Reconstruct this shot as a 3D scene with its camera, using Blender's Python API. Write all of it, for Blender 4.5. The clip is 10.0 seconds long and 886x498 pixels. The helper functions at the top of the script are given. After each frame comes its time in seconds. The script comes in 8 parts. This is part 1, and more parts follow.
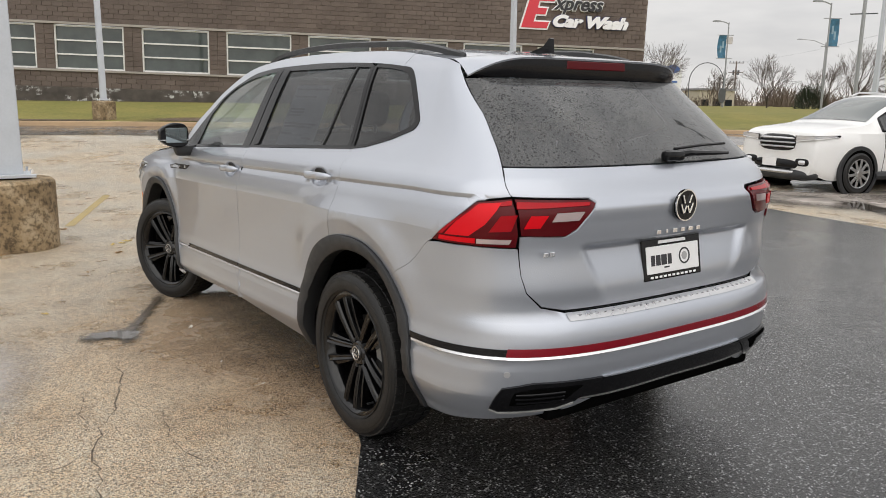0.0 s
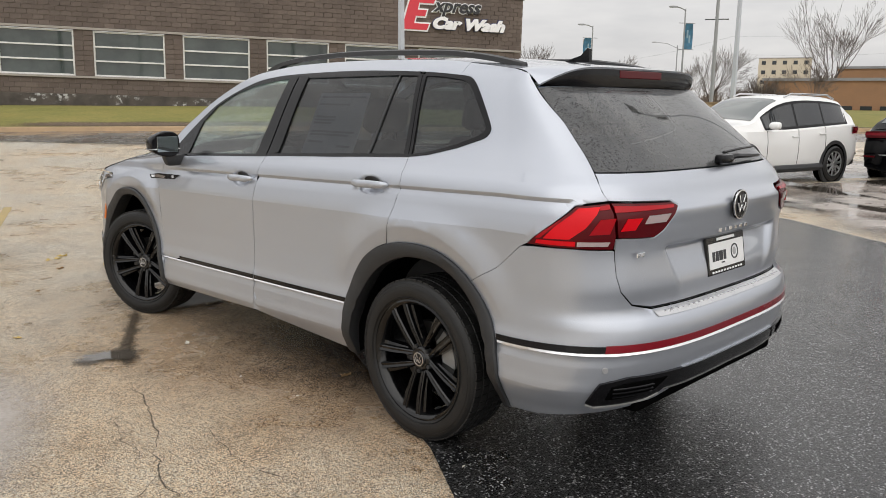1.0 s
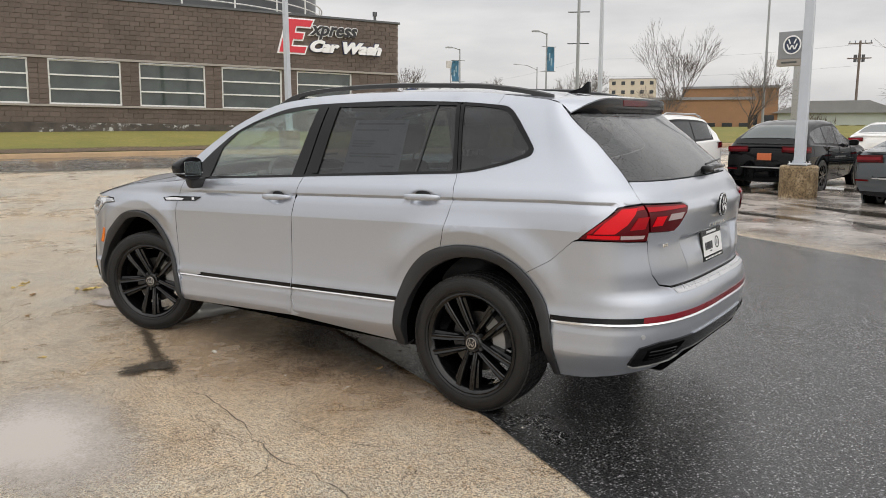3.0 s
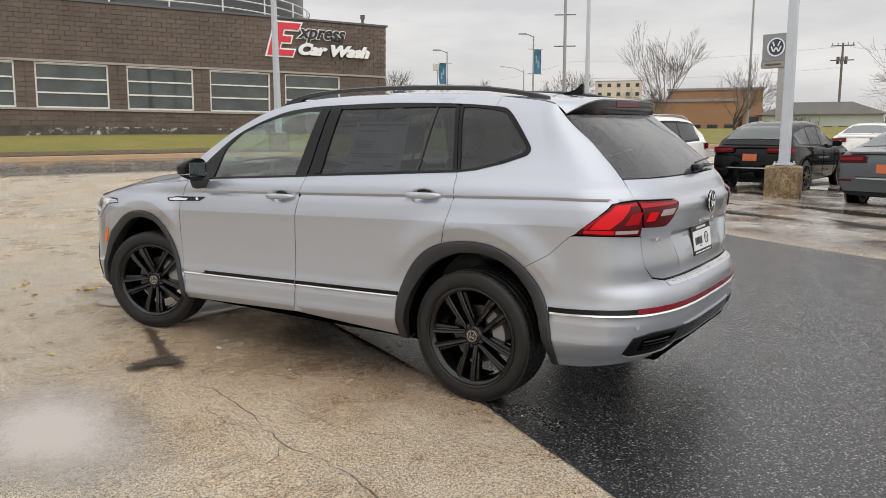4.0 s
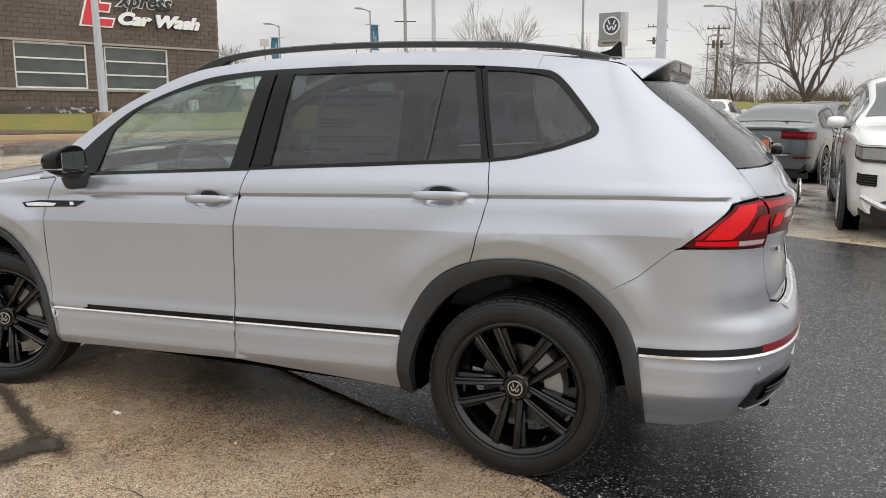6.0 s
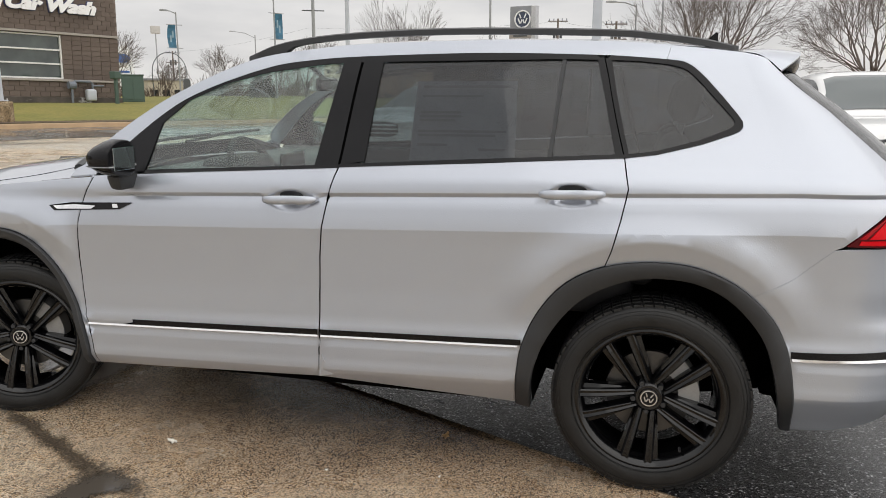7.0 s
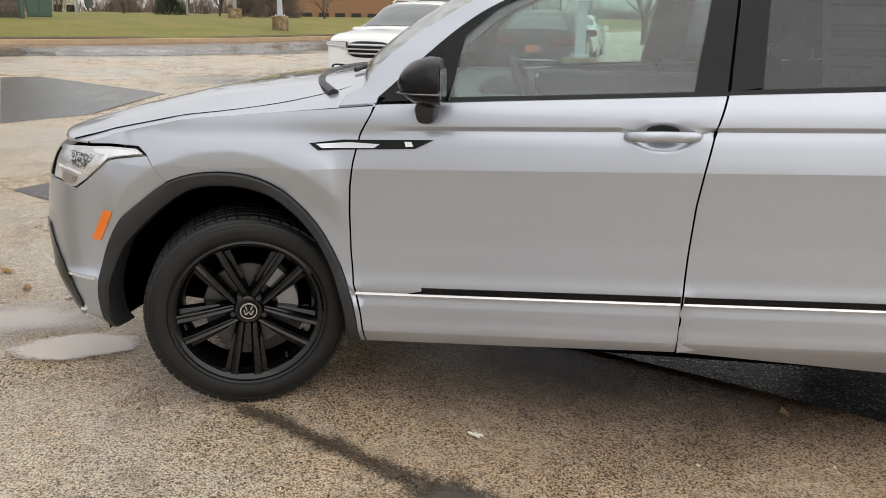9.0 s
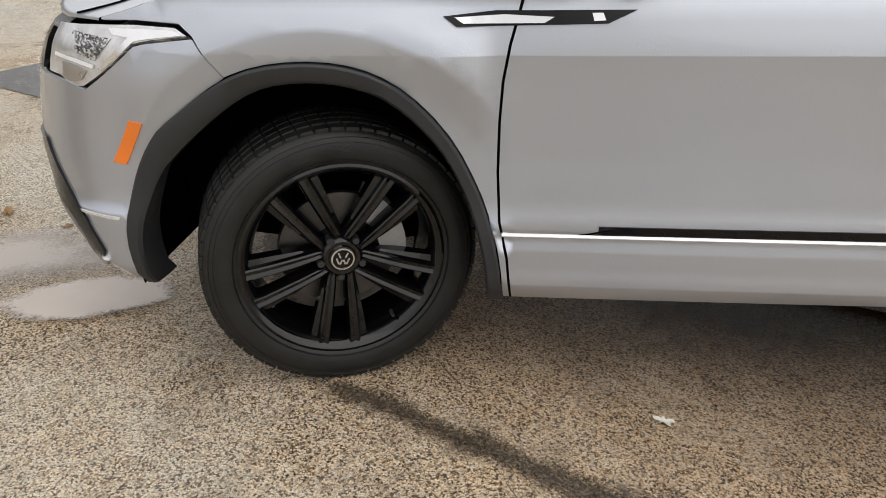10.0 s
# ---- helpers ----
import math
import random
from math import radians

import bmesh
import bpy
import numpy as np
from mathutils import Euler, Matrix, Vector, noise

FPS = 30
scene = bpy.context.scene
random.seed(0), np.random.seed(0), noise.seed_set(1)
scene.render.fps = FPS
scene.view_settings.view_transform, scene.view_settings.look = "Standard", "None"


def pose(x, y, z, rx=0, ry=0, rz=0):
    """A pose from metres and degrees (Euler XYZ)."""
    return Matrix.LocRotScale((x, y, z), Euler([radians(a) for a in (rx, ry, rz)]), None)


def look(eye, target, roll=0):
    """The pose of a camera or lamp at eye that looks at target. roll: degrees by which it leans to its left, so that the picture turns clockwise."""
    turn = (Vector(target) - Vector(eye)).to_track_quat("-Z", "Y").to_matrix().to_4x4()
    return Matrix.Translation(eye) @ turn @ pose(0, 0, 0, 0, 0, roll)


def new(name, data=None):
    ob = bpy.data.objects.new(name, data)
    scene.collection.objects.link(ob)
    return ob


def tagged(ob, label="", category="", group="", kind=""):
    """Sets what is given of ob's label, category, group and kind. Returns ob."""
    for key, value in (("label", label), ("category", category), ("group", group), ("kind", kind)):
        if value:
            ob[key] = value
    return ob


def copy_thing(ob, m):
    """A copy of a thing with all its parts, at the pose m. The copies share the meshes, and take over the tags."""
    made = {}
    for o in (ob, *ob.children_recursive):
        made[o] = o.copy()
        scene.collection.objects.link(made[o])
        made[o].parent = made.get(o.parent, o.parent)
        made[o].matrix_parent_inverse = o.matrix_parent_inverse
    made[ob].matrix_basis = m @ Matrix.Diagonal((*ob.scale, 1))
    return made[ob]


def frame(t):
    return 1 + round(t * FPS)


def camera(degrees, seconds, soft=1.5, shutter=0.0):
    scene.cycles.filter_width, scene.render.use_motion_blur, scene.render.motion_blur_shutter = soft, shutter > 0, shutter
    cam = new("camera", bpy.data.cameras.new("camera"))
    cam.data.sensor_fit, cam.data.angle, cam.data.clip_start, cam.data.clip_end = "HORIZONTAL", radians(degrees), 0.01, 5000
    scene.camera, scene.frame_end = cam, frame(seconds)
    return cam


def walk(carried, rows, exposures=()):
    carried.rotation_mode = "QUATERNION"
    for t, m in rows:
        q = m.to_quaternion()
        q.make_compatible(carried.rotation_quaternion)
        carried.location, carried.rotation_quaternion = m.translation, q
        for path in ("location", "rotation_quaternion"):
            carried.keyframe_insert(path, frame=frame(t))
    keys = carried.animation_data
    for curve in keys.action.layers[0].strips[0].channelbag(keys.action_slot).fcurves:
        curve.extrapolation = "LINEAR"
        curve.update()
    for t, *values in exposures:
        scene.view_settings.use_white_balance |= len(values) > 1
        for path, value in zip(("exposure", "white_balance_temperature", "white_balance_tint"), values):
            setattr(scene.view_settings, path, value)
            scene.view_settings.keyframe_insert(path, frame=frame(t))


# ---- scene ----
cam = camera(59.2, 10.0, 0.9)
METRES, EYE, TILT, LEAN, TURN = 7.594, 1.429, 0.43, 0.30, -35.4
ROWS = [
    (0.0, 0.0, 0.0, 0.0, 0.21, -11.42, -1.05),
    (0.5, -0.0535, -0.002, 0.0011, -4.73, -11.34, -1.06),
    (1.0, -0.1052, -0.0001, 0.0025, -9.29, -11.22, -0.86),
    (1.5, -0.1513, 0.0129, 0.0028, -13.21, -10.97, -0.59),
    (2.0, -0.1955, 0.0, 0.0038, -16.25, -10.51, -0.37),
    (2.5, -0.2181, -0.0312, 0.0055, -18.21, -9.99, -0.27),
    (4.0, -0.2494, -0.0705, 0.0042, -20.06, -9.45, -0.08),
    (4.5, -0.2348, -0.0274, 0.0049, -21.57, -9.83, 0.07),
    (5.0, -0.2369, 0.0235, 0.0045, -24.34, -10.29, 0.18),
    (6.5, -0.3118, 0.1712, -0.0028, -36.4, -11.31, -0.25),
    (7.0, -0.3502, 0.2136, -0.0017, -39.71, -11.57, -0.51),
    (7.5, -0.3901, 0.2555, -0.002, -42.22, -11.91, -0.79),
    (8.0, -0.4178, 0.304, -0.0027, -43.98, -12.76, -0.99),
    (8.5, -0.4448, 0.3569, -0.005, -45.3, -14.31, -1.2),
    (9.0, -0.4474, 0.4174, -0.0116, -46.53, -16.93, -1.38),
    (9.5, -0.4399, 0.4805, -0.0196, -47.86, -20.92, -1.44),
    (10.0, -0.4173, 0.54, -0.03, -49.21, -25.84, -1.2),
]
walk(cam, [(t, pose(-2.425, -2.826, EYE, TILT, LEAN, TURN) @ pose(METRES * x, METRES * y, METRES * z, 90 + pitch, roll, yaw)) for t, x, y, z, yaw, pitch, roll in ROWS])

# ---- sky and light: an overcast winter day ----
from mathutils.geometry import delaunay_2d_cdt
from math import pi, sin, cos, tan, sqrt, hypot, atan2

world = bpy.data.worlds.new("overcast")
scene.world = world
world.use_nodes = True
SUN_EL, SUN_AZ = 38.0, 215.0


def overcast():
    nt = world.node_tree
    nt.nodes.clear()
    out = nt.nodes.new("ShaderNodeOutputWorld")
    sky = nt.nodes.new("ShaderNodeTexSky")
    sky.sky_type, sky.sun_disc = "NISHITA", False
    sky.sun_elevation, sky.sun_rotation = radians(SUN_EL), radians(SUN_AZ)
    sky.air_density, sky.dust_density, sky.ozone_density = 1.0, 4.0, 1.0
    # a closed layer of cloud under the blue
    co = nt.nodes.new("ShaderNodeTexCoord")
    mp = nt.nodes.new("ShaderNodeMapping")
    mp.inputs["Scale"].default_value = (1.2, 1.2, 5.0)
    nz = nt.nodes.new("ShaderNodeTexNoise")
    nz.inputs["Scale"].default_value, nz.inputs["Detail"].default_value = 2.2, 5.0
    nz.inputs["Roughness"].default_value = 0.55
    ramp = nt.nodes.new("ShaderNodeValToRGB")
    ramp.color_ramp.elements[0].position, ramp.color_ramp.elements[1].position = 0.36, 0.66
    ramp.color_ramp.elements[0].color = (0.67, 0.665, 0.672, 1)
    ramp.color_ramp.elements[1].color = (0.93, 0.91, 0.89, 1)
    bg1, bg2 = nt.nodes.new("ShaderNodeBackground"), nt.nodes.new("ShaderNodeBackground")
    bg1.inputs["Strength"].default_value = 0.06
    bg2.inputs["Strength"].default_value = 1.56
    mix = nt.nodes.new("ShaderNodeMixShader")
    mix.inputs[0].default_value = 0.9
    lk = nt.links.new
    lk(co.outputs["Generated"], mp.inputs["Vector"]), lk(mp.outputs["Vector"], nz.inputs["Vector"])
    # an overcast sky is about three times as bright overhead as at the horizon
    sep = nt.nodes.new("ShaderNodeSeparateXYZ")
    lift = nt.nodes.new("ShaderNodeMapRange")
    lift.inputs["From Min"].default_value, lift.inputs["From Max"].default_value = 0.02, 0.85
    lift.inputs["To Min"].default_value, lift.inputs["To Max"].default_value = 0.61, 1.14
    tint = nt.nodes.new("ShaderNodeVectorMath")
    tint.operation = "SCALE"
    lk(nz.outputs["Fac"], ramp.inputs["Fac"]), lk(ramp.outputs["Color"], tint.inputs[0])
    lk(co.outputs["Generated"], sep.inputs[0]), lk(sep.outputs["Z"], lift.inputs["Value"])
    lk(lift.outputs["Result"], tint.inputs["Scale"]), lk(tint.outputs["Vector"], bg2.inputs["Color"])
    lk(sky.outputs["Color"], bg1.inputs["Color"])
    lk(bg1.outputs[0], mix.inputs[1]), lk(bg2.outputs[0], mix.inputs[2]), lk(mix.outputs[0], out.inputs["Surface"])


overcast()
sun = new("sun", bpy.data.lights.new("sun", "SUN"))
sun.data.energy, sun.data.angle, sun.data.color = 1.1, radians(100), (1.0, 0.97, 0.92)
sun.matrix_world = look((0, 0, 0), (-sin(radians(SUN_AZ)) * cos(radians(SUN_EL)), -cos(radians(SUN_AZ)) * cos(radians(SUN_EL)), -sin(radians(SUN_EL))))

# ---- materials ----
class Mat:
    """A node material with a few shortcuts."""

    def __init__(self, name, colour=(0.5, 0.5, 0.5), rough=0.5, metal=0.0, **more):
        self.m = bpy.data.materials.new(name)
        self.m.use_nodes = True
        self.nt = self.m.node_tree
        self.b = self.nt.nodes["Principled BSDF"]
        self.set("Base Color", (*colour, 1)), self.set("Roughness", rough), self.set("Metallic", metal)
        for key, value in more.items():
            self.set(key.replace("_", " "), value)

    def set(self, key, value):
        self.b.inputs[key].default_value = value

    def node(self, kind, **inputs):
        n = self.nt.nodes.new("ShaderNode" + kind)
        for key, value in inputs.items():
            n.inputs[key.replace("_", " ")].default_value = value
        return n

    def link(self, a, b):
        self.nt.links.new(a, b)

    def coords(self, scale=(1, 1, 1), world_space=True):
        mp = self.node("Mapping", Scale=scale)
        if world_space:
            self.link(self.node("NewGeometry").outputs["Position"], mp.inputs["Vector"])
        else:
            self.link(self.node("TexCoord").outputs["Object"], mp.inputs["Vector"])
        return mp.outputs["Vector"]

    def noise(self, scale, detail=4.0, rough=0.55, stretch=(1, 1, 1), own=False):
        n = self.node("TexNoise", Scale=scale, Detail=detail, Roughness=rough)
        self.link(self.coords(stretch, not own), n.inputs["Vector"])
        return n.outputs["Fac"]

    def cells(self, scale, feature="F1", stretch=(1, 1, 1)):
        n = self.node("TexVoronoi", Scale=scale)
        n.feature = feature
        self.link(self.coords(stretch), n.inputs["Vector"])
        return n

    def ramp(self, fac, *stops):
        r = self.node("ValToRGB")
        while len(r.color_ramp.elements) < len(stops):
            r.color_ramp.elements.new(0.5)
        for e, (p, c) in zip(r.color_ramp.elements, stops):
            e.position, e.color = p, (*c, 1) if isinstance(c, tuple) else (c, c, c, 1)
        self.link(fac, r.inputs["Fac"])
        return r.outputs["Color"]

    def mix(self, fac, a, b, blend="MIX"):
        n = self.nt.nodes.new("ShaderNodeMix")
        n.data_type, n.blend_type = "RGBA", blend
        for value, socket in ((fac, n.inputs[0]), (a, n.inputs[6]), (b, n.inputs[7])):
            if isinstance(value, tuple):
                socket.default_value = (*value, 1)
            elif isinstance(value, (int, float)):
                socket.default_value = value
            else:
                self.link(value, socket)
        return n.outputs[2]

    def math(self, op, a, b=0.5):
        n = self.nt.nodes.new("ShaderNodeMath")
        n.operation = op
        for value, socket in ((a, n.inputs[0]), (b, n.inputs[1])):
            if isinstance(value, (int, float)):
                socket.default_value = value
            else:
                self.link(value, socket)
        return n.outputs[0]

    def colour(self, socket):
        self.link(socket, self.b.inputs["Base Color"])

    def rough(self, socket):
        self.link(socket, self.b.inputs["Roughness"])

    def bump(self, height, strength=0.3, distance=0.01):
        n = self.node("Bump", Strength=strength, Distance=distance)
        self.link(height, n.inputs["Height"]), self.link(n.outputs["Normal"], self.b.inputs["Normal"])


def mottled(name, colour, rough=0.5, amount=0.2, scale=8.0, metal=0.0, bump=0.1, own=True, **more):
    """A plain surface with wear at two scales."""
    m = Mat(name, colour, rough, metal, **more)
    big, small = m.noise(scale, own=own), m.noise(scale * 14, 3, own=own)
    both = m.mix(0.4, big, small)
    dark, light = tuple(c * (1 - amount) for c in colour), tuple(min(c * (1 + amount), 1) for c in colour)
    m.colour(m.ramp(both, (0.3, dark), (0.7, light)))
    m.rough(m.ramp(big, (0.3, max(rough - 0.08, 0.02)), (0.7, min(rough + 0.1, 1))))
    if bump:
        m.bump(small, bump, 0.004)
    return m.m


def paint(name, colour, metal=0.0, rough=0.4, flake=0.02):
    """Car paint under a clear coat, with fine flake and a film of drizzle."""
    m = Mat(name, colour, rough, metal)
    m.set("Coat Weight", 1.0), m.set("Coat Roughness", 0.03), m.set("Coat IOR", 1.55)
    n = m.noise(900, 1, own=True)
    m.colour(m.ramp(n, (0.3, tuple(c * (1 - flake * 4) for c in colour)), (0.7, tuple(min(1, c * (1 + flake * 4)) for c in colour))))
    drops = m.cells(130)
    d = m.ramp(drops.outputs["Distance"], (0.22, 1.0), (0.40, 0.0))
    where = m.ramp(m.noise(9, 3), (0.46, 0.0), (0.60, 1.0))
    m.bump(m.math("MULTIPLY", d, where), 0.09, 0.0015)
    return m.m


def glass(name, colour, mist_sheen=0.05, drops=85, wet=0.9, face=0.07):
    """A thin pane: what is seen through it takes its tint; it mirrors by its own gloss."""
    m = Mat(name, colour, 0.0)
    nt = m.nt
    tr = nt.nodes.new("ShaderNodeBsdfTransparent")
    tr.inputs["Color"].default_value = (*colour, 1)
    gl = nt.nodes.new("ShaderNodeBsdfGlossy")
    gl.inputs["Roughness"].default_value = 0.02
    gl.inputs["Color"].default_value = (1, 1, 1, 1)
    lw = nt.nodes.new("ShaderNodeLayerWeight")
    fr = nt.nodes.new("ShaderNodeMath")
    fr.operation, fr.inputs[1].default_value = "POWER", 5.0
    m.link(lw.outputs["Facing"], fr.inputs[0])
    gain = nt.nodes.new("ShaderNodeMath")
    gain.operation, gain.inputs[1].default_value, gain.inputs[2].default_value = "MULTIPLY_ADD", 1 - face, face
    m.link(fr.outputs[0], gain.inputs[0])
    fr = gain
    mx = nt.nodes.new("ShaderNodeMixShader")
    m.link(fr.outputs[0], mx.inputs[0]), m.link(tr.outputs[0], mx.inputs[1]), m.link(gl.outputs[0], mx.inputs[2])
    last = mx.outputs[0]
    if drops:
        v = m.cells(drops)
        d = m.ramp(v.outputs["Distance"], (0.30, 1.0), (0.40, 0.0))
        f = m.math("MULTIPLY", m.math("MULTIPLY", d, m.ramp(m.noise(22, 3), (0.38, 0.0), (0.52, 1.0))), wet)
        bp = m.node("Bump", Strength=1.0, Distance=0.004)
        m.link(d, bp.inputs["Height"])
        bead = nt.nodes.new("ShaderNodeBsdfPrincipled")
        bead.inputs["Base Color"].default_value = (0.022, 0.022, 0.023, 1)
        bead.inputs["Roughness"].default_value = 0.05
        m.link(bp.outputs[0], bead.inputs["Normal"])
        m2 = nt.nodes.new("ShaderNodeMixShader")
        m.link(f, m2.inputs[0]), m.link(last, m2.inputs[1]), m.link(bead.outputs[0], m2.inputs[2])
        last = m2.outputs[0]
        # fine drizzle between the drops, with the sky's pale reflection mixed in as grey
        fog = nt.nodes.new("ShaderNodeBsdfDiffuse")
        fog.inputs["Color"].default_value = (0.55, 0.56, 0.57, 1)
        m3 = nt.nodes.new("ShaderNodeMixShader")
        film = m.math("MULTIPLY", m.math("SUBTRACT", 1.0, d), m.math("MULTIPLY", m.ramp(m.noise(3, 3, stretch=(3, 3, .6)), (0.3, 0.6), (0.7, 1.3)), mist_sheen))
        m.link(film, m3.inputs[0]), m.link(last, m3.inputs[1]), m.link(fog.outputs[0], m3.inputs[2])
        last = m3.outputs[0]
    m.link(last, nt.nodes["Material Output"].inputs["Surface"])
    nt.nodes.remove(m.b)
    return m.m


def soft_edge(m, a=0.10, b=0.40, grain=0.5):
    """Let a film thin out towards its rim, by the mesh's own depth."""
    at = m.nt.nodes.new("ShaderNodeAttribute")
    at.attribute_name = "depth"
    g = m.node("RGBToBW")
    m.link(m.cells(120).outputs["Color"], g.inputs[0])
    n = m.math("MULTIPLY", m.math("SUBTRACT", m.mix(0.5, g.outputs[0], m.noise(14, 4)), 0.5), grain)
    fac = m.ramp(m.math("ADD", at.outputs["Fac"], n), (a, 0.0), (b, 1.0))
    tr, mx = m.nt.nodes.new("ShaderNodeBsdfTransparent"), m.nt.nodes.new("ShaderNodeMixShader")
    m.link(fac, mx.inputs[0]), m.link(tr.outputs[0], mx.inputs[1]), m.link(m.b.outputs[0], mx.inputs[2])
    m.link(mx.outputs[0], m.nt.nodes["Material Output"].inputs["Surface"])


SILVER = paint("silver_paint", (0.450, 0.477, 0.532), 0.68, 0.35)
WHITE_PAINT = paint("white_paint", (0.80, 0.80, 0.79), 0.0, 0.4)
BLACK_PAINT = paint("black_paint", (0.003, 0.0032, 0.004), 0.0, 0.3)
BLACK_PAINT.node_tree.nodes["Principled BSDF"].inputs["Specular IOR Level"].default_value = 0.0
BLACK_PAINT.node_tree.nodes["Principled BSDF"].inputs["Coat IOR"].default_value = 1.33
GREY_PAINT = paint("grey_paint", (0.055, 0.066, 0.074), 0.5, 0.4)
BLACK_GLOSS = mottled("gloss_black_plastic", (0.005, 0.005, 0.006), 0.14, 0.2, 40, bump=0.02, Specular_IOR_Level=0.26)
GRAPHITE = mottled("gloss_black_wheel_paint", (0.0025, 0.0025, 0.0029), 0.06, 0.15, 20, bump=0, Specular_IOR_Level=0.5)
CLADDING = mottled("black_moulded_plastic", (0.021, 0.022, 0.024), 0.46, 0.12, 30)
RUBBER = mottled("tyre_rubber", (0.010, 0.0099, 0.0099), 0.48, 0.6, 14, bump=0.25, Specular_IOR_Level=0.4)
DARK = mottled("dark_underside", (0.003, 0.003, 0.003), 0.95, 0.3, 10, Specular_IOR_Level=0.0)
CHROME = Mat("chrome", (0.85, 0.85, 0.86), 0.10, 1.0).m
SATIN = mottled("satin_aluminium", (0.62, 0.62, 0.63), 0.32, 0.06, 30, metal=1.0)
CAP_CHROME = Mat("dark_chrome", (0.66, 0.66, 0.67), 0.15, 1.0).m
BRIGHT = Mat("bright_silver_trim", (0.86, 0.86, 0.87), 0.22, 0.6, Coat_Weight=0.5).m
STEEL = mottled("brake_steel", (0.11, 0.105, 0.10), 0.42, 0.2, 30, metal=1.0)
CALIPER = mottled("cast_grey_metal", (0.34, 0.34, 0.335), 0.5, 0.2, 20, metal=0.6)
LEATHER = mottled("black_seat_cloth", (0.030, 0.030, 0.032), 0.7, 0.2, 25)
DASH = mottled("grey_dashboard_plastic", (0.10, 0.105, 0.105), 0.6, 0.15, 25)
HEADLINER = mottled("pale_headliner", (0.42, 0.42, 0.40), 0.9, 0.08, 25)
CLEAR_GLASS = glass("clear_side_glass", (0.71, 0.90, 0.835), 0.12, 170, 0.35)
PRIVACY = glass("privacy_glass", (0.142, 0.16, 0.182), 0.016, 170, 0.45, 0.055)
REAR_GLASS = glass("wet_privacy_glass", (0.17, 0.17, 0.175), 0.10)
SCREEN = glass("windscreen_glass", (0.80, 0.86, 0.83), 0.05, 120, 0.6)
MIRROR = Mat("mirror_glass", (0.27, 0.31, 0.32), 0.02, 1.0).m
LAMP_BOWL = mottled("lamp_bowl", (0.66, 0.67, 0.69), 0.12, 0.30, 40, metal=0.5, Coat_Weight=1.0)
LAMP_DARK = Mat("dark_lamp_bowl", (0.2, 0.2, 0.2), 0.2, 0.5, Coat_Weight=1.0)
ldg = LAMP_DARK.node("RGBToBW")
LAMP_DARK.link(LAMP_DARK.cells(210).outputs["Color"], ldg.inputs[0])
LAMP_DARK.colour(LAMP_DARK.ramp(ldg.outputs[0], (0.30, (0.05, 0.052, 0.055)), (0.55, (0.22, 0.225, 0.23)), (0.72, (0.62, 0.62, 0.63))))
LAMP_DARK = LAMP_DARK.m
RED_STRIP = Mat("reflector_red", (0.20, 0.003, 0.011), 0.12, Specular_IOR_Level=0.4).m
# paler copy of the car glass: the screens' sky reflection put into the base colour
FAR_SCREEN = Mat("sky_pale_car_screen", (0.10, 0.115, 0.115), 0.06, Coat_Weight=0.5).m
FAR_GLASS = Mat("dark_car_glass", (0.012, 0.014, 0.016), 0.05, Coat_Weight=0.5).m
RED_LENS = Mat("red_lens", (0.34, 0.002, 0.007), 0.2, Specular_IOR_Level=0.2, Coat_Weight=0.06, Coat_Roughness=0.02).m
RED_BRIGHT = Mat("bright_red_lens", (0.66, 0.003, 0.010), 0.25, Specular_IOR_Level=0.2, Coat_Weight=0.06, Coat_Roughness=0.02).m
RED_DEEP = Mat("dark_red_lens", (0.085, 0.0015, 0.004), 0.12, Specular_IOR_Level=0.2, Coat_Weight=0.06, Coat_Roughness=0.02).m
CLEAR_LENS = Mat("clear_lens", (0.55, 0.44, 0.44), 0.10, 0.3, Coat_Weight=1.0).m
AMBER = Mat("amber_marker", (0.86, 0.20, 0.012), 0.25, Coat_Weight=0.8).m
WHITE_PLASTIC = mottled("white_plastic", (0.80, 0.80, 0.80), 0.35, 0.03, 20)
PLATE_INK = Mat("dark_ink", (0.03, 0.03, 0.035), 0.5).m
PLATE_ORANGE = mottled("orange_card", (0.62, 0.16, 0.06), 0.5, 0.1, 20)
PAPER = mottled("printed_paper", (0.80, 0.80, 0.78), 0.8, 0.06, 40)
PAPER_GREY = mottled("grey_print", (0.38, 0.38, 0.38), 0.8, 0.06, 40)

# ---- mesh helpers ----
def mesh(name, verts, faces, material, smooth=False, sharp=35):
    me = bpy.data.meshes.new(name)
    me.from_pydata([tuple(v) for v in verts], [], [tuple(f) for f in faces])
    bm = bmesh.new()
    bm.from_mesh(me)
    bmesh.ops.remove_doubles(bm, verts=bm.verts, dist=1e-5)
    bmesh.ops.recalc_face_normals(bm, faces=bm.faces)
    bm.to_mesh(me)
    bm.free()
    if material:
        me.materials.append(material)
    if smooth:
        me.shade_smooth()
        me.set_sharp_from_angle(angle=radians(sharp))
    return me


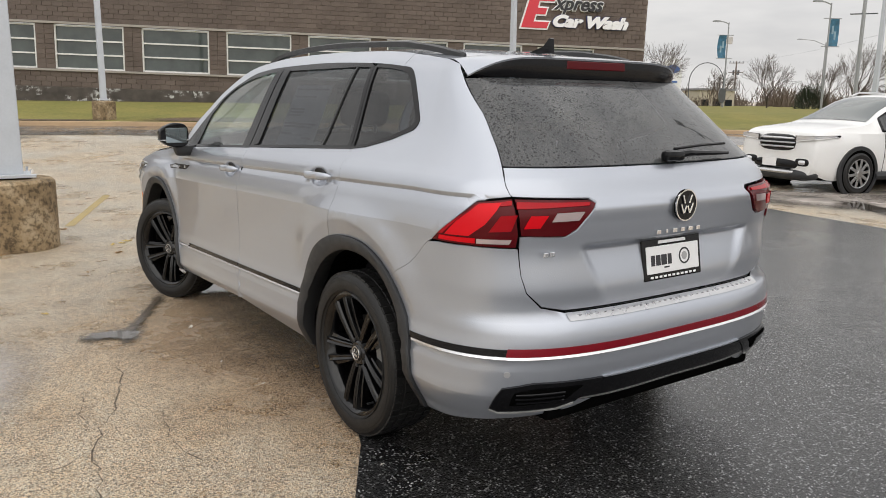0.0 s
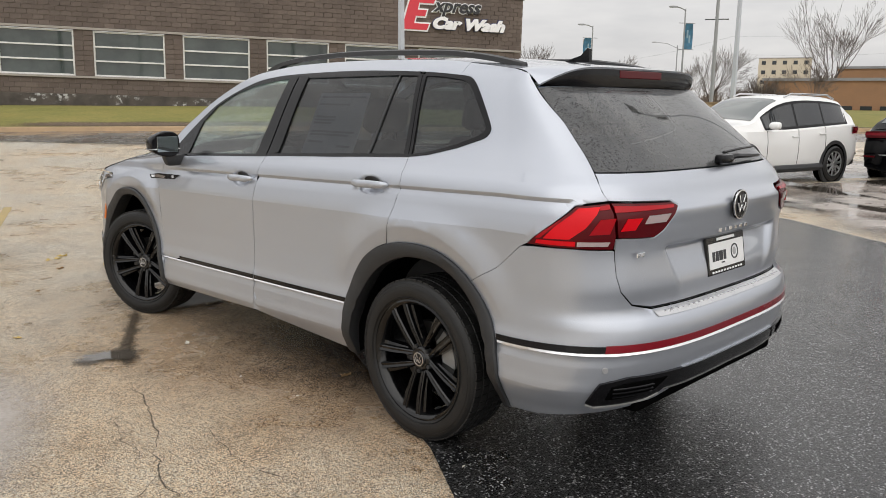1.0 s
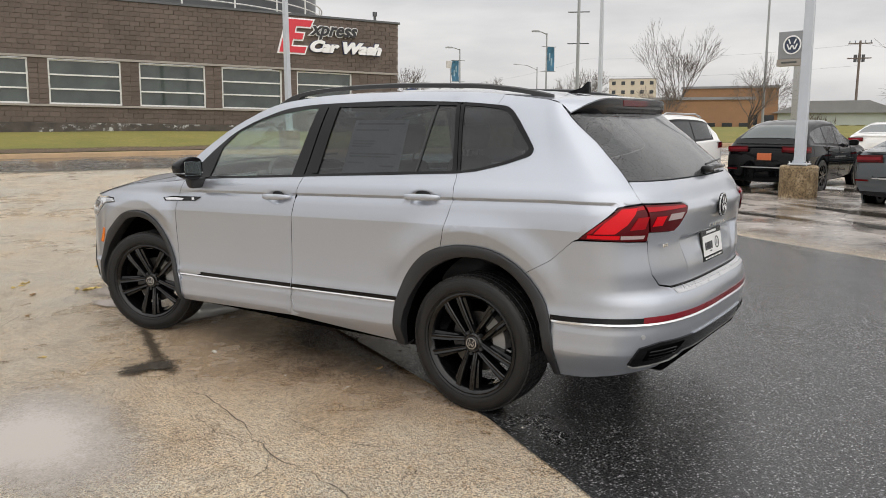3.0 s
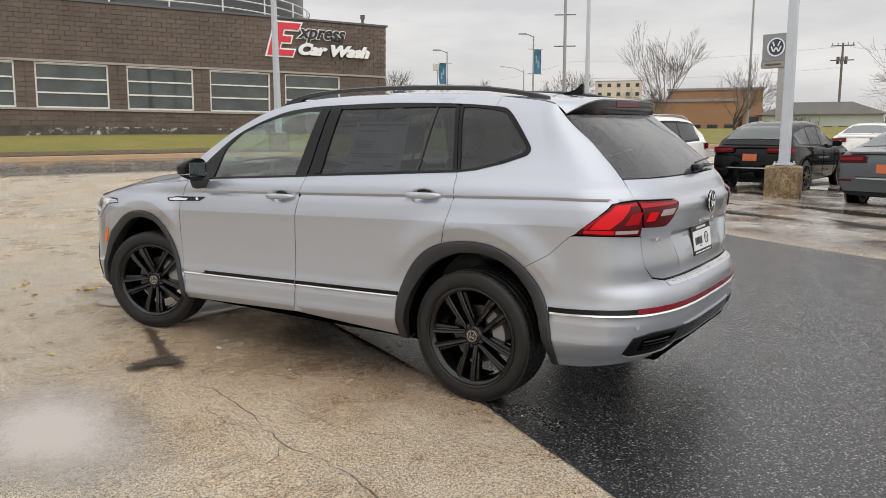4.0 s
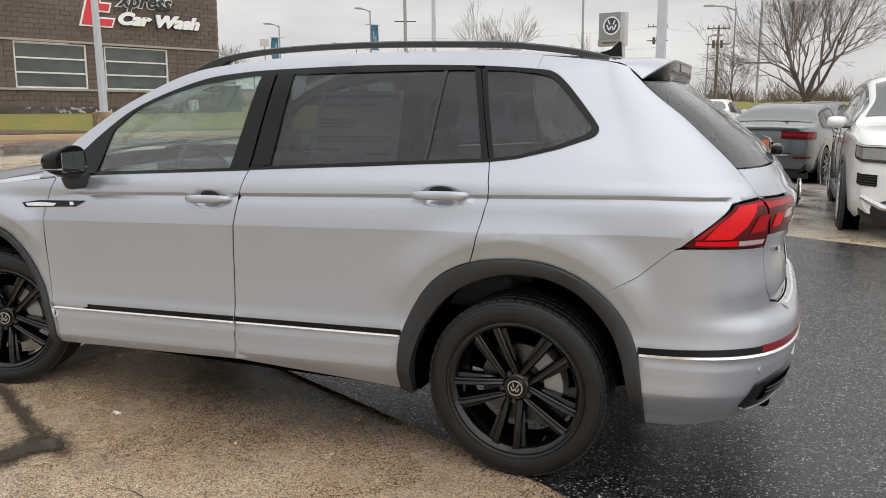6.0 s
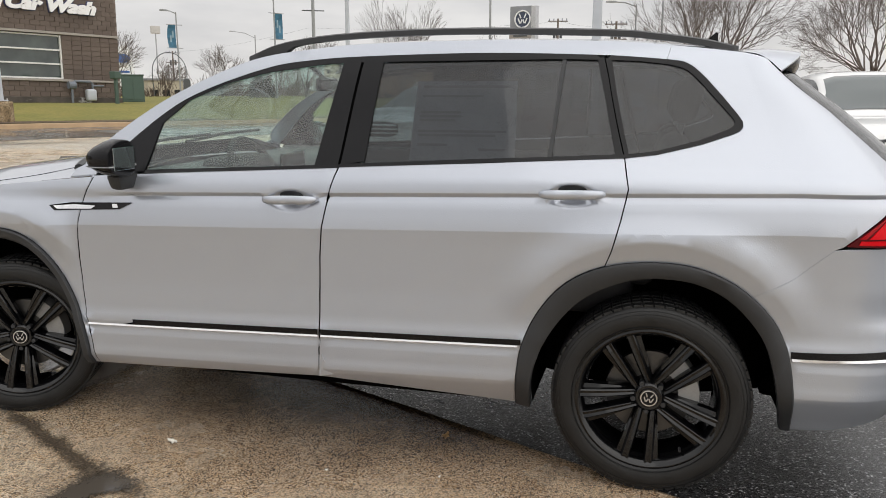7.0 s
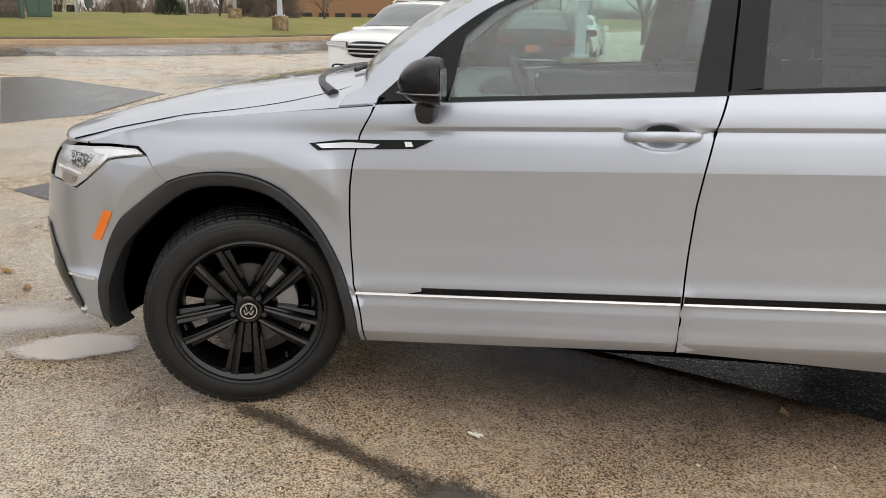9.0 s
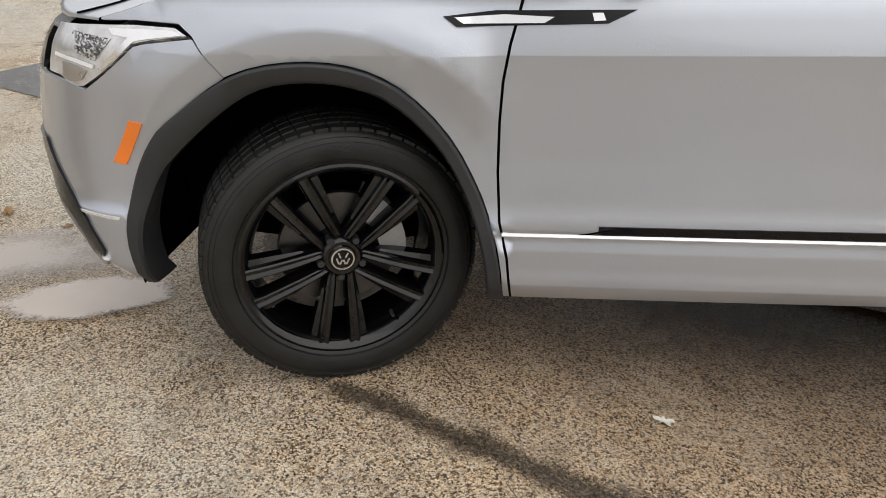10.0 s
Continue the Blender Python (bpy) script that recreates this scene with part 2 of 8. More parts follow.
def part(name, data, material, parent, label="", m=None, smooth=False, sharp=35):
    """Links a bmesh, a mesh or (verts, faces) as one mesh object under a thing or a part."""
    if isinstance(data, bmesh.types.BMesh):
        me = bpy.data.meshes.new(name)
        bmesh.ops.recalc_face_normals(data, faces=data.faces)
        data.to_mesh(me)
        data.free()
        me.materials.append(material)
        if smooth:
            me.shade_smooth()
            me.set_sharp_from_angle(angle=radians(sharp))
    elif isinstance(data, tuple):
        me = mesh(name, data[0], data[1], material, smooth, sharp)
    else:
        me = data
    ob = new(name, me)
    if parent:
        ob.parent = parent
    if m is not None:
        ob.matrix_basis = m
    if label:
        ob["label"] = label
    return ob


def thing(name, label, category, m=None, group="", kind=""):
    ob = new(name)
    if m is not None:
        ob.matrix_basis = m
    return tagged(ob, label, category, group, kind)


def box(sx, sy, sz, bevel=0.0, at=(0, 0, 0), segments=2, taper=None):
    """A bevelled block about `at`; taper narrows its top in x and y."""
    bm = bmesh.new()
    bmesh.ops.create_cube(bm, size=1)
    for v in bm.verts:
        k = taper if taper and v.co.z > 0 else (1, 1)
        v.co = Vector((v.co.x * sx * k[0] + at[0], v.co.y * sy * k[1] + at[1], v.co.z * sz + at[2]))
    if bevel:
        bmesh.ops.bevel(bm, geom=bm.edges[:], offset=bevel, segments=segments, affect="EDGES", profile=0.5)
    return bm


def lathe(profile, n=48, axis="x", closed=False):
    """A turned body: profile of (radius, along)."""
    verts, faces = [], []
    k = len(profile)
    for i in range(n):
        a = 2 * pi * i / n
        for r, h in profile:
            p = (h, r * cos(a), r * sin(a)) if axis == "x" else (r * cos(a), r * sin(a), h)
            verts.append(p)
    for i in range(n):
        for j in range(k - (0 if closed else 1)):
            a, b = i * k + j, i * k + (j + 1) % k
            c, d = ((i + 1) % n) * k + (j + 1) % k, ((i + 1) % n) * k + j
            faces.append((a, b, c, d))
    return verts, faces


def tube(points, radius, sides=8, ends=True, taper=None):
    """A round bar along points."""
    verts, faces = [], []
    pts = [Vector(p) for p in points]
    for i, p in enumerate(pts):
        d = (pts[min(i + 1, len(pts) - 1)] - pts[max(i - 1, 0)]).normalized()
        u = d.orthogonal().normalized() if i == 0 else (u - d * u.dot(d)).normalized()
        v = d.cross(u)
        r = radius if taper is None else radius + (taper - radius) * i / (len(pts) - 1)
        for j in range(sides):
            a = 2 * pi * j / sides
            verts.append(p + (u * cos(a) + v * sin(a)) * r)
    for i in range(len(pts) - 1):
        for j in range(sides):
            a, b = i * sides + j, i * sides + (j + 1) % sides
            faces.append((a, b, b + sides, a + sides))
    if ends:
        faces.append(tuple(range(sides))[::-1])
        faces.append(tuple(range((len(pts) - 1) * sides, len(pts) * sides)))
    return verts, faces


def prism(outline, depth, plane="xz", at=0.0):
    """A flat outline given depth: (a, b) points become (x, z) with depth along y, or the like."""
    n = len(outline)

    def place(a, b, d):
        return {"xz": (a, d, b), "yz": (d, a, b), "xy": (a, b, d)}[plane]
    verts = [place(a, b, at) for a, b in outline] + [place(a, b, at + depth) for a, b in outline]
    faces = [tuple(range(n)), tuple(range(n, 2 * n))[::-1]]
    faces += [(i, (i + 1) % n, n + (i + 1) % n, n + i) for i in range(n)]
    return verts, faces


def join(*pieces):
    """Several (verts, faces) as one."""
    verts, faces = [], []
    for v, f in pieces:
        k = len(verts)
        verts += list(v)
        faces += [tuple(i + k for i in q) for q in f]
    return verts, faces


def moved(data, m):
    return [m @ Vector(v) for v in data[0]], data[1]


def bm_data(bm):
    bm.verts.index_update()
    out = [v.co.copy() for v in bm.verts], [tuple(v.index for v in f.verts) for f in bm.faces]
    bm.free()
    return out


def spline(pts, n):
    """A smooth line of n points through pts."""
    pts = [Vector(p) for p in pts]
    ext = [2 * pts[0] - pts[1]] + pts + [2 * pts[-1] - pts[-2]]
    out = []
    for i in range(n):
        t = i / (n - 1) * (len(pts) - 1)
        k = min(int(t), len(pts) - 2)
        f = t - k
        a, b, c, d = ext[k:k + 4]
        out.append(0.5 * (2 * b + (c - a) * f + (2 * a - 5 * b + 4 * c - d) * f * f + (3 * b - a - 3 * c + d) * f ** 3))
    return out


def lettering(name, words, size, material, parent, m, depth=0.02, shear=0.0, label="", bold=0.0):
    """Raised letters in the built-in font, as a mesh."""
    cu = bpy.data.curves.new(name, "FONT")
    cu.body, cu.size, cu.extrude, cu.shear, cu.offset = words, size, depth, shear, bold
    cu.resolution_u = 4
    tmp = bpy.data.objects.new(name, cu)
    scene.collection.objects.link(tmp)
    bpy.context.view_layer.update()
    me = bpy.data.meshes.new_from_object(tmp.evaluated_get(bpy.context.evaluated_depsgraph_get()))
    bpy.data.objects.remove(tmp)
    me.materials.clear()
    me.materials.append(material)
    return part(name, me, material, parent, label, m)

# ---- the silver car: its skin, as a place for every (s, z) ----
# s runs along the flank (metres ahead of the rear axle), and round both ends to the middle; z is the height.
YR, YF, ROUND = -0.45, 3.20, 1.2
SEC = [(.15, .76), (.20, .80), (.24, .848), (.275, .872), (.300, .886), (.33, .900), (.353, .9105), (.358, .9115), (.41, .909), (.446, .911), (.456, .911), (.466, .899), (.49, .901), (.500, .908), (.51, .909),
       (.54, .902), (.58, .898), (.66, .8975), (.75, .9015), (.85, .9075), (.9222, .9097), (.9248, .9095), (.97, .9025), (1.02, .8920), (1.0435, .8785), (1.0450, .8777), (1.0465, .8786), (1.0595, .8893), (1.061, .8900), (1.0625, .8899), (1.09, .8855), (1.12, .873), (1.15, .852),
       (1.20, .826), (1.30, .782), (1.40, .738), (1.50, .690), (1.56, .655), (1.62, .60), (1.68, .52)]
REAR = [(.2, -.86), (.30, -.93), (.42, -.985), (.52, -1.005), (.62, -1.012), (.665, -.995), (.69, -.965), (.70, -.945), (.78, -.955), (.9, -.945), (1.0, -.958), (1.055, -.966), (1.075, -.955), (1.10, -.935), (1.16, -.90), (1.35, -.70), (1.53, -.462), (1.6, -.40)]
NOSE = [(.2, 3.52), (.3, 3.62), (.45, 3.71), (.6, 3.73), (.75, 3.70), (.85, 3.65), (.95, 3.55), (1.02, 3.42), (1.2, 3.35)]


def smooth_table(rows):
    """Monotone cubic through the rows, so that flats stay flat and folds stay crisp."""
    x, y = np.array(rows).T
    d = np.diff(y) / np.diff(x)
    g = np.zeros(len(x))
    for i in range(1, len(x) - 1):
        if d[i - 1] * d[i] > 0:
            w1, w2 = 2 * (x[i + 1] - x[i]) + x[i] - x[i - 1], x[i + 1] - x[i] + 2 * (x[i] - x[i - 1])
            g[i] = (w1 + w2) / (w1 / d[i - 1] + w2 / d[i])
    g[0], g[-1] = d[0], d[-1]

    def at(v):
        v = min(max(v, x[0]), x[-1])
        i = min(int(np.searchsorted(x, v, "right")) - 1, len(x) - 2)
        h = x[i + 1] - x[i]
        t = (v - x[i]) / h
        return float((1 + 2 * t) * (1 - t) ** 2 * y[i] + t * (1 - t) ** 2 * h * g[i] + t * t * (3 - 2 * t) * y[i + 1] + t * t * (t - 1) * h * g[i + 1])
    return at


sec_at, rear_at, nose_at = smooth_table(SEC), smooth_table(REAR), smooth_table(NOSE)
ARCHES = ((0.0, 0.36), (2.79, 0.36))
CUPS = ((1.387, 1.024), (0.300, 1.080))


def clamp(v, a=0.0, b=1.0):
    return min(max(v, a), b)


def ease(t):
    t = clamp(t)
    return t * t * (3 - 2 * t)


def rise(y):
    """The body's lines climb towards the tail."""
    return 0.030 * (1.2 - y)


def skin(s, z, out=0.0):
    y = clamp(s, YR, YF)
    zz = z - rise(min(y, 2.95)) * clamp((1.26 - z) / 0.14) * clamp((z - 0.2) / 0.1)
    w = sec_at(zz)
    if 1.03 < zz < 1.075:
        u, k = (zz - 1.03) / 0.045, max(ease((y - 2.02) / 0.3), *(ease((0.112 - abs(s - c[0])) / 0.02) for c in CUPS))
        w += ((1 - u) * sec_at(1.03) + u * sec_at(1.075) - w) * k
    under = max(0.0, 0.9235 - zz)
    w -= 0.125 * under * math.exp(-under / 0.11)
    if y > 2.372 and 0.44 < zz < 0.51:
        u = (zz - 0.44) / 0.07
        w += ((1 - u) * sec_at(0.44) + u * sec_at(0.51) - w) * ease((y - 2.372) / 0.015)
    g, t0, t1 = clamp((z - 1.10) / 0.25), clamp((0.6 - y) / 1.05), clamp((y - 1.3) / 1.6)
    w -= g * (0.045 * t0 ** 1.5 + 0.08 * t1 ** 1.5) + (1 - g) * (0.012 * t0 ** 2 + 0.010 * t1 ** 2)
    w -= 0.10 * max(0.0, zz - 0.87) * ease((y - 2.25) / 0.45)
    for ya, za in ARCHES:
        r = hypot(s - ya, (z - za) * 0.98)
        w += 0.022 * ease(((z - za) / max(r, .01) - 0.40) / 0.35) * (ease((s - 2.37) / 0.09) if ya > 1 else 1.0) * (ease((0.72 - r) / 0.16) ** 1.3 if r > 0.56 else max(0.0, 1 - 0.9 * (0.56 - r) / 0.08)) * clamp((1.05 - z) / 0.12) * ease((z - 0.52) / 0.16)
    for yc, zc in CUPS:
        r = hypot((s - yc) / 0.085, (z - zc) / 0.040)
        w -= 0.034 * ease(1.15 - r)
    w += out
    if s < YR:
        y0 = YR + 0.18 * clamp((z - 1.1) / 0.45)
        a, n = (YR - s) / ROUND * pi / 2, 3.2
        r = (max(cos(a), 0) ** n + sin(a) ** n) ** (-1 / n)
        x, y = -w * r * cos(a), y0 - (y0 - rear_at(z) + out) * r * sin(a)
        # the recess that holds the plate
        y += 0.030 * clamp((z - 0.705) / 0.20) * ease((0.395 + 0.5 * (z - 0.72) - abs(x)) / 0.060) * ease((0.935 - z) / 0.030)
        return Vector((x, y, z))
    if s > YF:
        a, n = min((s - YF) / ROUND * pi / 2, pi / 2), 2.9
        r = (max(cos(a), 0) ** n + sin(a) ** n) ** (-1 / n)
        return Vector((-w * r * cos(a), YF + (nose_at(z) + out - YF) * r * sin(a), z))
    if s < 0.2:
        y0 = YR + 0.18 * clamp((z - 1.1) / 0.45)
        y = 0.2 + (s - 0.2) * (y0 - 0.2) / (YR - 0.2)
    return Vector((-w, y, z))


def skin_normal(s, z):
    h = 0.0007
    n = (skin(s + h, z) - skin(s - h, z)).cross(skin(s, z + h) - skin(s, z - h))
    n.normalize()
    c = skin(s, z) - Vector((0, clamp(s, 0, 2.6), 0.7))
    return n if n.dot(Vector((c.x, c.y, 0))) > 0 else -n


def densify(line, step, closed=True):
    out = []
    for i in range(len(line) if closed else len(line) - 1):
        a, b = Vector(line[i]), Vector(line[(i + 1) % len(line)])
        n = max(1, int((b - a).length / step))
        out += [a.lerp(b, k / n) for k in range(n)]
    if not closed:
        out.append(Vector(line[-1]))
    return out


def shrink(line, d):
    """A closed outline drawn in by d."""
    n = len(line)
    area = sum(line[i][0] * line[(i + 1) % n][1] - line[(i + 1) % n][0] * line[i][1] for i in range(n))
    sgn, out = (1 if area > 0 else -1), []
    for i in range(n):
        a, b, c = Vector(line[i - 1]), Vector(line[i]), Vector(line[(i + 1) % n])
        e, f = (b - a).normalized(), (c - b).normalized()
        m = Vector((-e.y - f.y, e.x + f.x)) * sgn
        k = max(m.length / 2, 0.5)
        out.append(b + m.normalized() * d / k if m.length > 1e-6 else b)
    return out


def inside(p, line):
    hit = False
    for i in range(len(line)):
        a, b = line[i - 1], line[i]
        if (a[1] > p[1]) != (b[1] > p[1]) and p[0] < (b[0] - a[0]) * (p[1] - a[1]) / (b[1] - a[1]) + a[0]:
            hit = not hit
    return hit


def near_line(p, line, d):
    return any((Vector(p) - q).length_squared < d * d for q in line)


LEVELS = [z for z, w in SEC[2:] if z > 0.2]
NORMALS = {}


def flat_z(p):
    """The height of a point in the body's own section."""
    return p.y - rise(clamp(p.x, YR, 2.95)) * clamp((1.26 - p.y) / 0.14) * clamp((p.y - 0.2) / 0.1)


def folded(edge):
    """The outline with a point wherever it crosses the crease."""
    out = []
    for a, b in zip(edge, edge[1:] + edge[:1]):
        out.append(a)
        fa, fb = flat_z(a), flat_z(b)
        cross = [(lv - fa) / (fb - fa) for lv in FOLDS if abs(fb - fa) > .002 and .04 < (lv - fa) / (fb - fa) < .96]
        out += [a.lerp(b, t) for t in sorted(cross)]
    return out


FOLDS = [z for z, w in SEC if 1.0 < z < 1.08 or .91 < z < .93]


def sheet(outline, gap=0.0034, out=0.0, step=0.045, thick=0.014, extra=(), both=False, fine=False):
    """A pressed panel on the skin: an outline in (s, z), filled along the body's folds, with its edge turned in."""
    edge = folded(densify(shrink(outline, gap) if gap else outline, step * 0.6))
    lo, hi = min(p[0] for p in edge), max(p[0] for p in edge)
    zl, zh = min(p[1] for p in edge), max(p[1] for p in edge)
    pts, n_edge = list(edge), len(edge)
    n = max(2, int((hi - lo) / step))
    levels = sorted(set(LEVELS + [0.5 * (a + b) for a, b in zip(LEVELS, LEVELS[1:]) if b - a > 0.05]))
    if fine:
        levels = [zl + (zh - zl) * k / (12 * fine) for k in range(12 * fine + 1)]
    for i in range(n + 1):
        s = lo + (hi - lo) * i / n
        last = -1
        for lv in levels:
            z = lv if fine else lv + rise(clamp(s, YR, 2.95)) * clamp((1.26 - lv - rise(clamp(s, YR, 2.95)) * .6) / 0.14)
            if zl < z < zh and z - last > 0.0012 and inside((s, z), edge) and not near_line((s, z), edge, 0.011):
                if any(hypot((s - c[0]) / 0.11, (z - c[1]) / 0.052) < 1 for c in CUPS):
                    continue
                if any(abs(hypot(s - c[0], (z - c[1]) * .98) - .56) < .016 and z > .62 for c in ARCHES):
                    continue
                pts.append(Vector((s, z)))
                last = z
    for c in CUPS:
        for ring in (0.0, 0.2, 0.35, 0.5, 0.65, 0.8, 0.95, 1.1, 1.25):
            for k in range(36 if ring else 1):
                p = Vector((c[0] + 0.085 * ring * cos(k * pi / 18), c[1] + 0.040 * ring * sin(k * pi / 18)))
                if inside(p, edge) and not near_line(p, edge, 0.011):
                    pts.append(p)
    for c in ARCHES:
        for r in (.552, .567):
            for k in range(120):
                p = Vector((c[0] + r * cos(2 * pi * k / 120), c[1] + r * sin(2 * pi * k / 120) / .98))
                if p.y > .62 and inside(p, edge) and not near_line(p, edge, 0.011):
                    pts.append(p)
    co, _, faces, *_ = delaunay_2d_cdt(pts, [], [list(range(n_edge))], 1, 1e-5)
    verts = [skin(p.x, p.y, out) for p in co]
    faces = [tuple(f) for f in faces]
    # the turned-in edge
    count = {}
    for f in faces:
        for i in range(len(f)):
            e = (f[i], f[(i + 1) % len(f)])
            count[tuple(sorted(e))] = None if tuple(sorted(e)) in count else e
    ring = [e for e in count.values() if e]
    if thick:
        inner = {}
        for a, b in ring:
            for v in (a, b):
                if v not in inner and not (both and co[v].x < -1.649 + (0 if gap == 0 else 0.02)):
                    inner[v] = len(verts)
                    verts.append(skin(co[v].x, co[v].y, out) - skin_normal(co[v].x, co[v].y) * thick)
        for a, b in ring:
            if a in inner and b in inner:
                faces.append((b, a, inner[a], inner[b]))
    for i, p in enumerate(co):
        v = verts[i]
        NORMALS[(round(v.x, 4), round(v.y, 4), round(v.z, 4))] = skin_normal(p.x, p.y)
    if both:
        verts, faces = join((verts, faces), flip((verts, faces)))
        verts = [Vector((0 if abs(v.x) < 0.004 else v.x, v.y, v.z)) for v in verts]
    return verts, faces


def flip(data):
    return [Vector((-v[0], v[1], v[2])) for v in data[0]], [tuple(reversed(f)) for f in data[1]]


def even(line, n):
    """n points spaced evenly along a line."""
    pts = [Vector(p) for p in line]
    acc = [0.0]
    for a, b in zip(pts, pts[1:]):
        acc.append(acc[-1] + (b - a).length)
    out, k = [], 0
    for i in range(n):
        d = acc[-1] * i / (n - 1)
        while k < len(pts) - 2 and acc[k + 1] < d:
            k += 1
        out.append(pts[k].lerp(pts[k + 1], (d - acc[k]) / max(acc[k + 1] - acc[k], 1e-9)))
    return out


def band(line_a, line_b, out=0.004, n=40, rows=2, depth=0.012, depth_a=None):
    """A moulding on the skin between two lines in (s, z), with both edges turned in."""
    a, b = even(line_a, n), even(line_b, n)
    verts, faces, k = [], [], rows + 3
    for p, q in zip(a, b):
        ring = [skin(p.x, p.y, out - (depth if depth_a is None else depth_a))]
        ring += [skin(*p.lerp(q, j / rows), out) for j in range(rows + 1)]
        ring.append(skin(q.x, q.y, out - depth))
        verts += ring
    for i in range(n - 1):
        for j in range(k - 1):
            faces.append((i * k + j, i * k + j + 1, (i + 1) * k + j + 1, (i + 1) * k + j))
    faces += [tuple(range(k)), tuple(range((n - 1) * k, n * k))]
    return verts, faces


def groove(line, half=0.0055, sunk=0.0035):
    """The dark gap behind a shut line."""
    pts = densify(line, 0.03, False)
    verts, faces = [], []
    for i, p in enumerate(pts):
        d = (pts[min(i + 1, len(pts) - 1)] - pts[max(i - 1, 0)]).normalized()
        for sgn in (-1, 1):
            q = p + Vector((-d.y, d.x)) * half * sgn
            verts.append(skin(q.x, q.y, -sunk))
    faces = [(2 * i, 2 * i + 1, 2 * i + 3, 2 * i + 2) for i in range(len(pts) - 1)]
    return verts, faces


# lines that the panels share
DOOR_FRONT = [(2.335, .272), (2.350, .394), (2.372, .487), (2.381, .610), (2.382, .733), (2.378, .829), (2.366, .911), (2.344, 1.002), (2.309, 1.066), (2.296, 1.098)]
B_LINE = [(1.281, .314), (1.278, .495), (1.274, .656), (1.266, .815), (1.253, .925), (1.229, 1.051), (1.198, 1.160)]
C_LINE = [(.175, .833), (.153, .892), (.126, 1.002), (.105, 1.109), (.121, 1.215)]
REAR_ARCH = [tuple(p) for p in spline([(.490, .275), (.484, .402), (.463, .530), (.400, .662), (.306, .769), (.178, .833), (.024, .857), (-.128, .848), (-.262, .795), (-.372, .704), (-.440, .598), (-.484, .450), (-.512, .262)], 40)]
REAR_ARCH_IN = [tuple(p) for p in spline([(.436, .262), (.427, .407), (.374, .555), (.263, .698), (.114, .779), (-.016, .800), (-.147, .785), (-.262, .725), (-.362, .613), (-.409, .490), (-.455, .262)], 40)]
FRONT_ARCH = [tuple(p) for p in spline([(2.356, .272), (2.374, .403), (2.418, .545), (2.500, .695), (2.612, .803), (2.730, .850), (2.874, .853), (3.012, .817), (3.143, .726), (3.245, .642), (3.309, .557), (3.370, .430), (3.391, .350), (3.392, .256)], 40)]
FRONT_ARCH_IN = [tuple(p) for p in spline([(2.395, .272), (2.407, .385), (2.443, .516), (2.517, .660), (2.628, .766), (2.726, .804), (2.843, .810), (2.964, .780), (3.110, .672), (3.245, .530), (3.325, .380), (3.335, .256)], 40)]
BELT = [(2.296, 1.098), (2.055, 1.111), (1.198, 1.154), (.647, 1.185), (.121, 1.211), (.007, 1.224), (-.164, 1.260), (-.300, 1.298), (-.326, 1.308), (-.341, 1.322), (-.346, 1.340)]
DAYLIGHT_TOP = [(2.290, 1.118), (2.266, 1.140), (2.035, 1.344), (1.850, 1.447), (1.570, 1.538), (1.380, 1.566), (1.157, 1.579), (.675, 1.587), (.221, 1.574), (-.098, 1.555), (-.180, 1.540), (-.235, 1.500), (-.288, 1.436), (-.330, 1.372), (-.346, 1.340)]
ROOF_EDGE = [(2.338, 1.130), (2.312, 1.205), (2.13, 1.348), (1.93, 1.459), (1.65, 1.571), (1.40, 1.611), (1.16, 1.630), (.675, 1.637), (.221, 1.627), (-.098, 1.610), (-.30, 1.594), (-.45, 1.580)]
CREASE = [(2.296, 1.098), (2.626, 1.062), (2.951, 1.030), (3.222, .972), (3.42, .943)]
DAYLIGHT_TOP = [tuple(p) for p in spline(DAYLIGHT_TOP, 100)]
ROOF_EDGE = [tuple(p) for p in spline(ROOF_EDGE, 80)]
GATE = [(-.78, 1.560), (-.826, 1.521), (-.923, 1.376), (-.985, 1.198), (-1.027, 1.104)]


def part_of(line, s0, s1):
    lo, hi = min(s0, s1), max(s0, s1)
    return [p for p in line if lo - 1e-6 <= p[0] <= hi + 1e-6]


suv = thing("sport_utility_car", "metallic silver family SUV with black trim, front wheels turned", "car")


def true_normals(ob):
    """Shade a panel by the skin's own normals, so that its filling does not show."""
    me = ob.data
    ns, n = [], 0
    for v in me.vertices:
        x, y, z = v.co
        q = NORMALS.get((-abs(round(x, 4)), round(y, 4), round(z, 4)))
        if q is None:
            ns.append(Vector((0, 0, 0)))
        else:
            ns.append(Vector((q.x if x <= 0 else -q.x, q.y, q.z)))
            n += 1
    # faces must look outwards, as the normals do
    flips = sum(1 if f.normal.dot(ns[f.vertices[0]]) < 0 else -1 for f in me.polygons if ns[f.vertices[0]].length > 0.5)
    if flips > 0:
        me.flip_normals()
    if n:
        me.normals_split_custom_set_from_vertices([tuple(v) for v in ns])


def both_sides(name, data, material, label="", smooth=True, sharp=28, parent=None):
    a = part(name, data, material, parent or suv, label, smooth=smooth, sharp=sharp)
    b = part(name, flip(data), material, parent or suv, label, smooth=smooth, sharp=sharp)
    if material is SILVER and smooth:
        true_normals(a), true_normals(b)
    return a, b


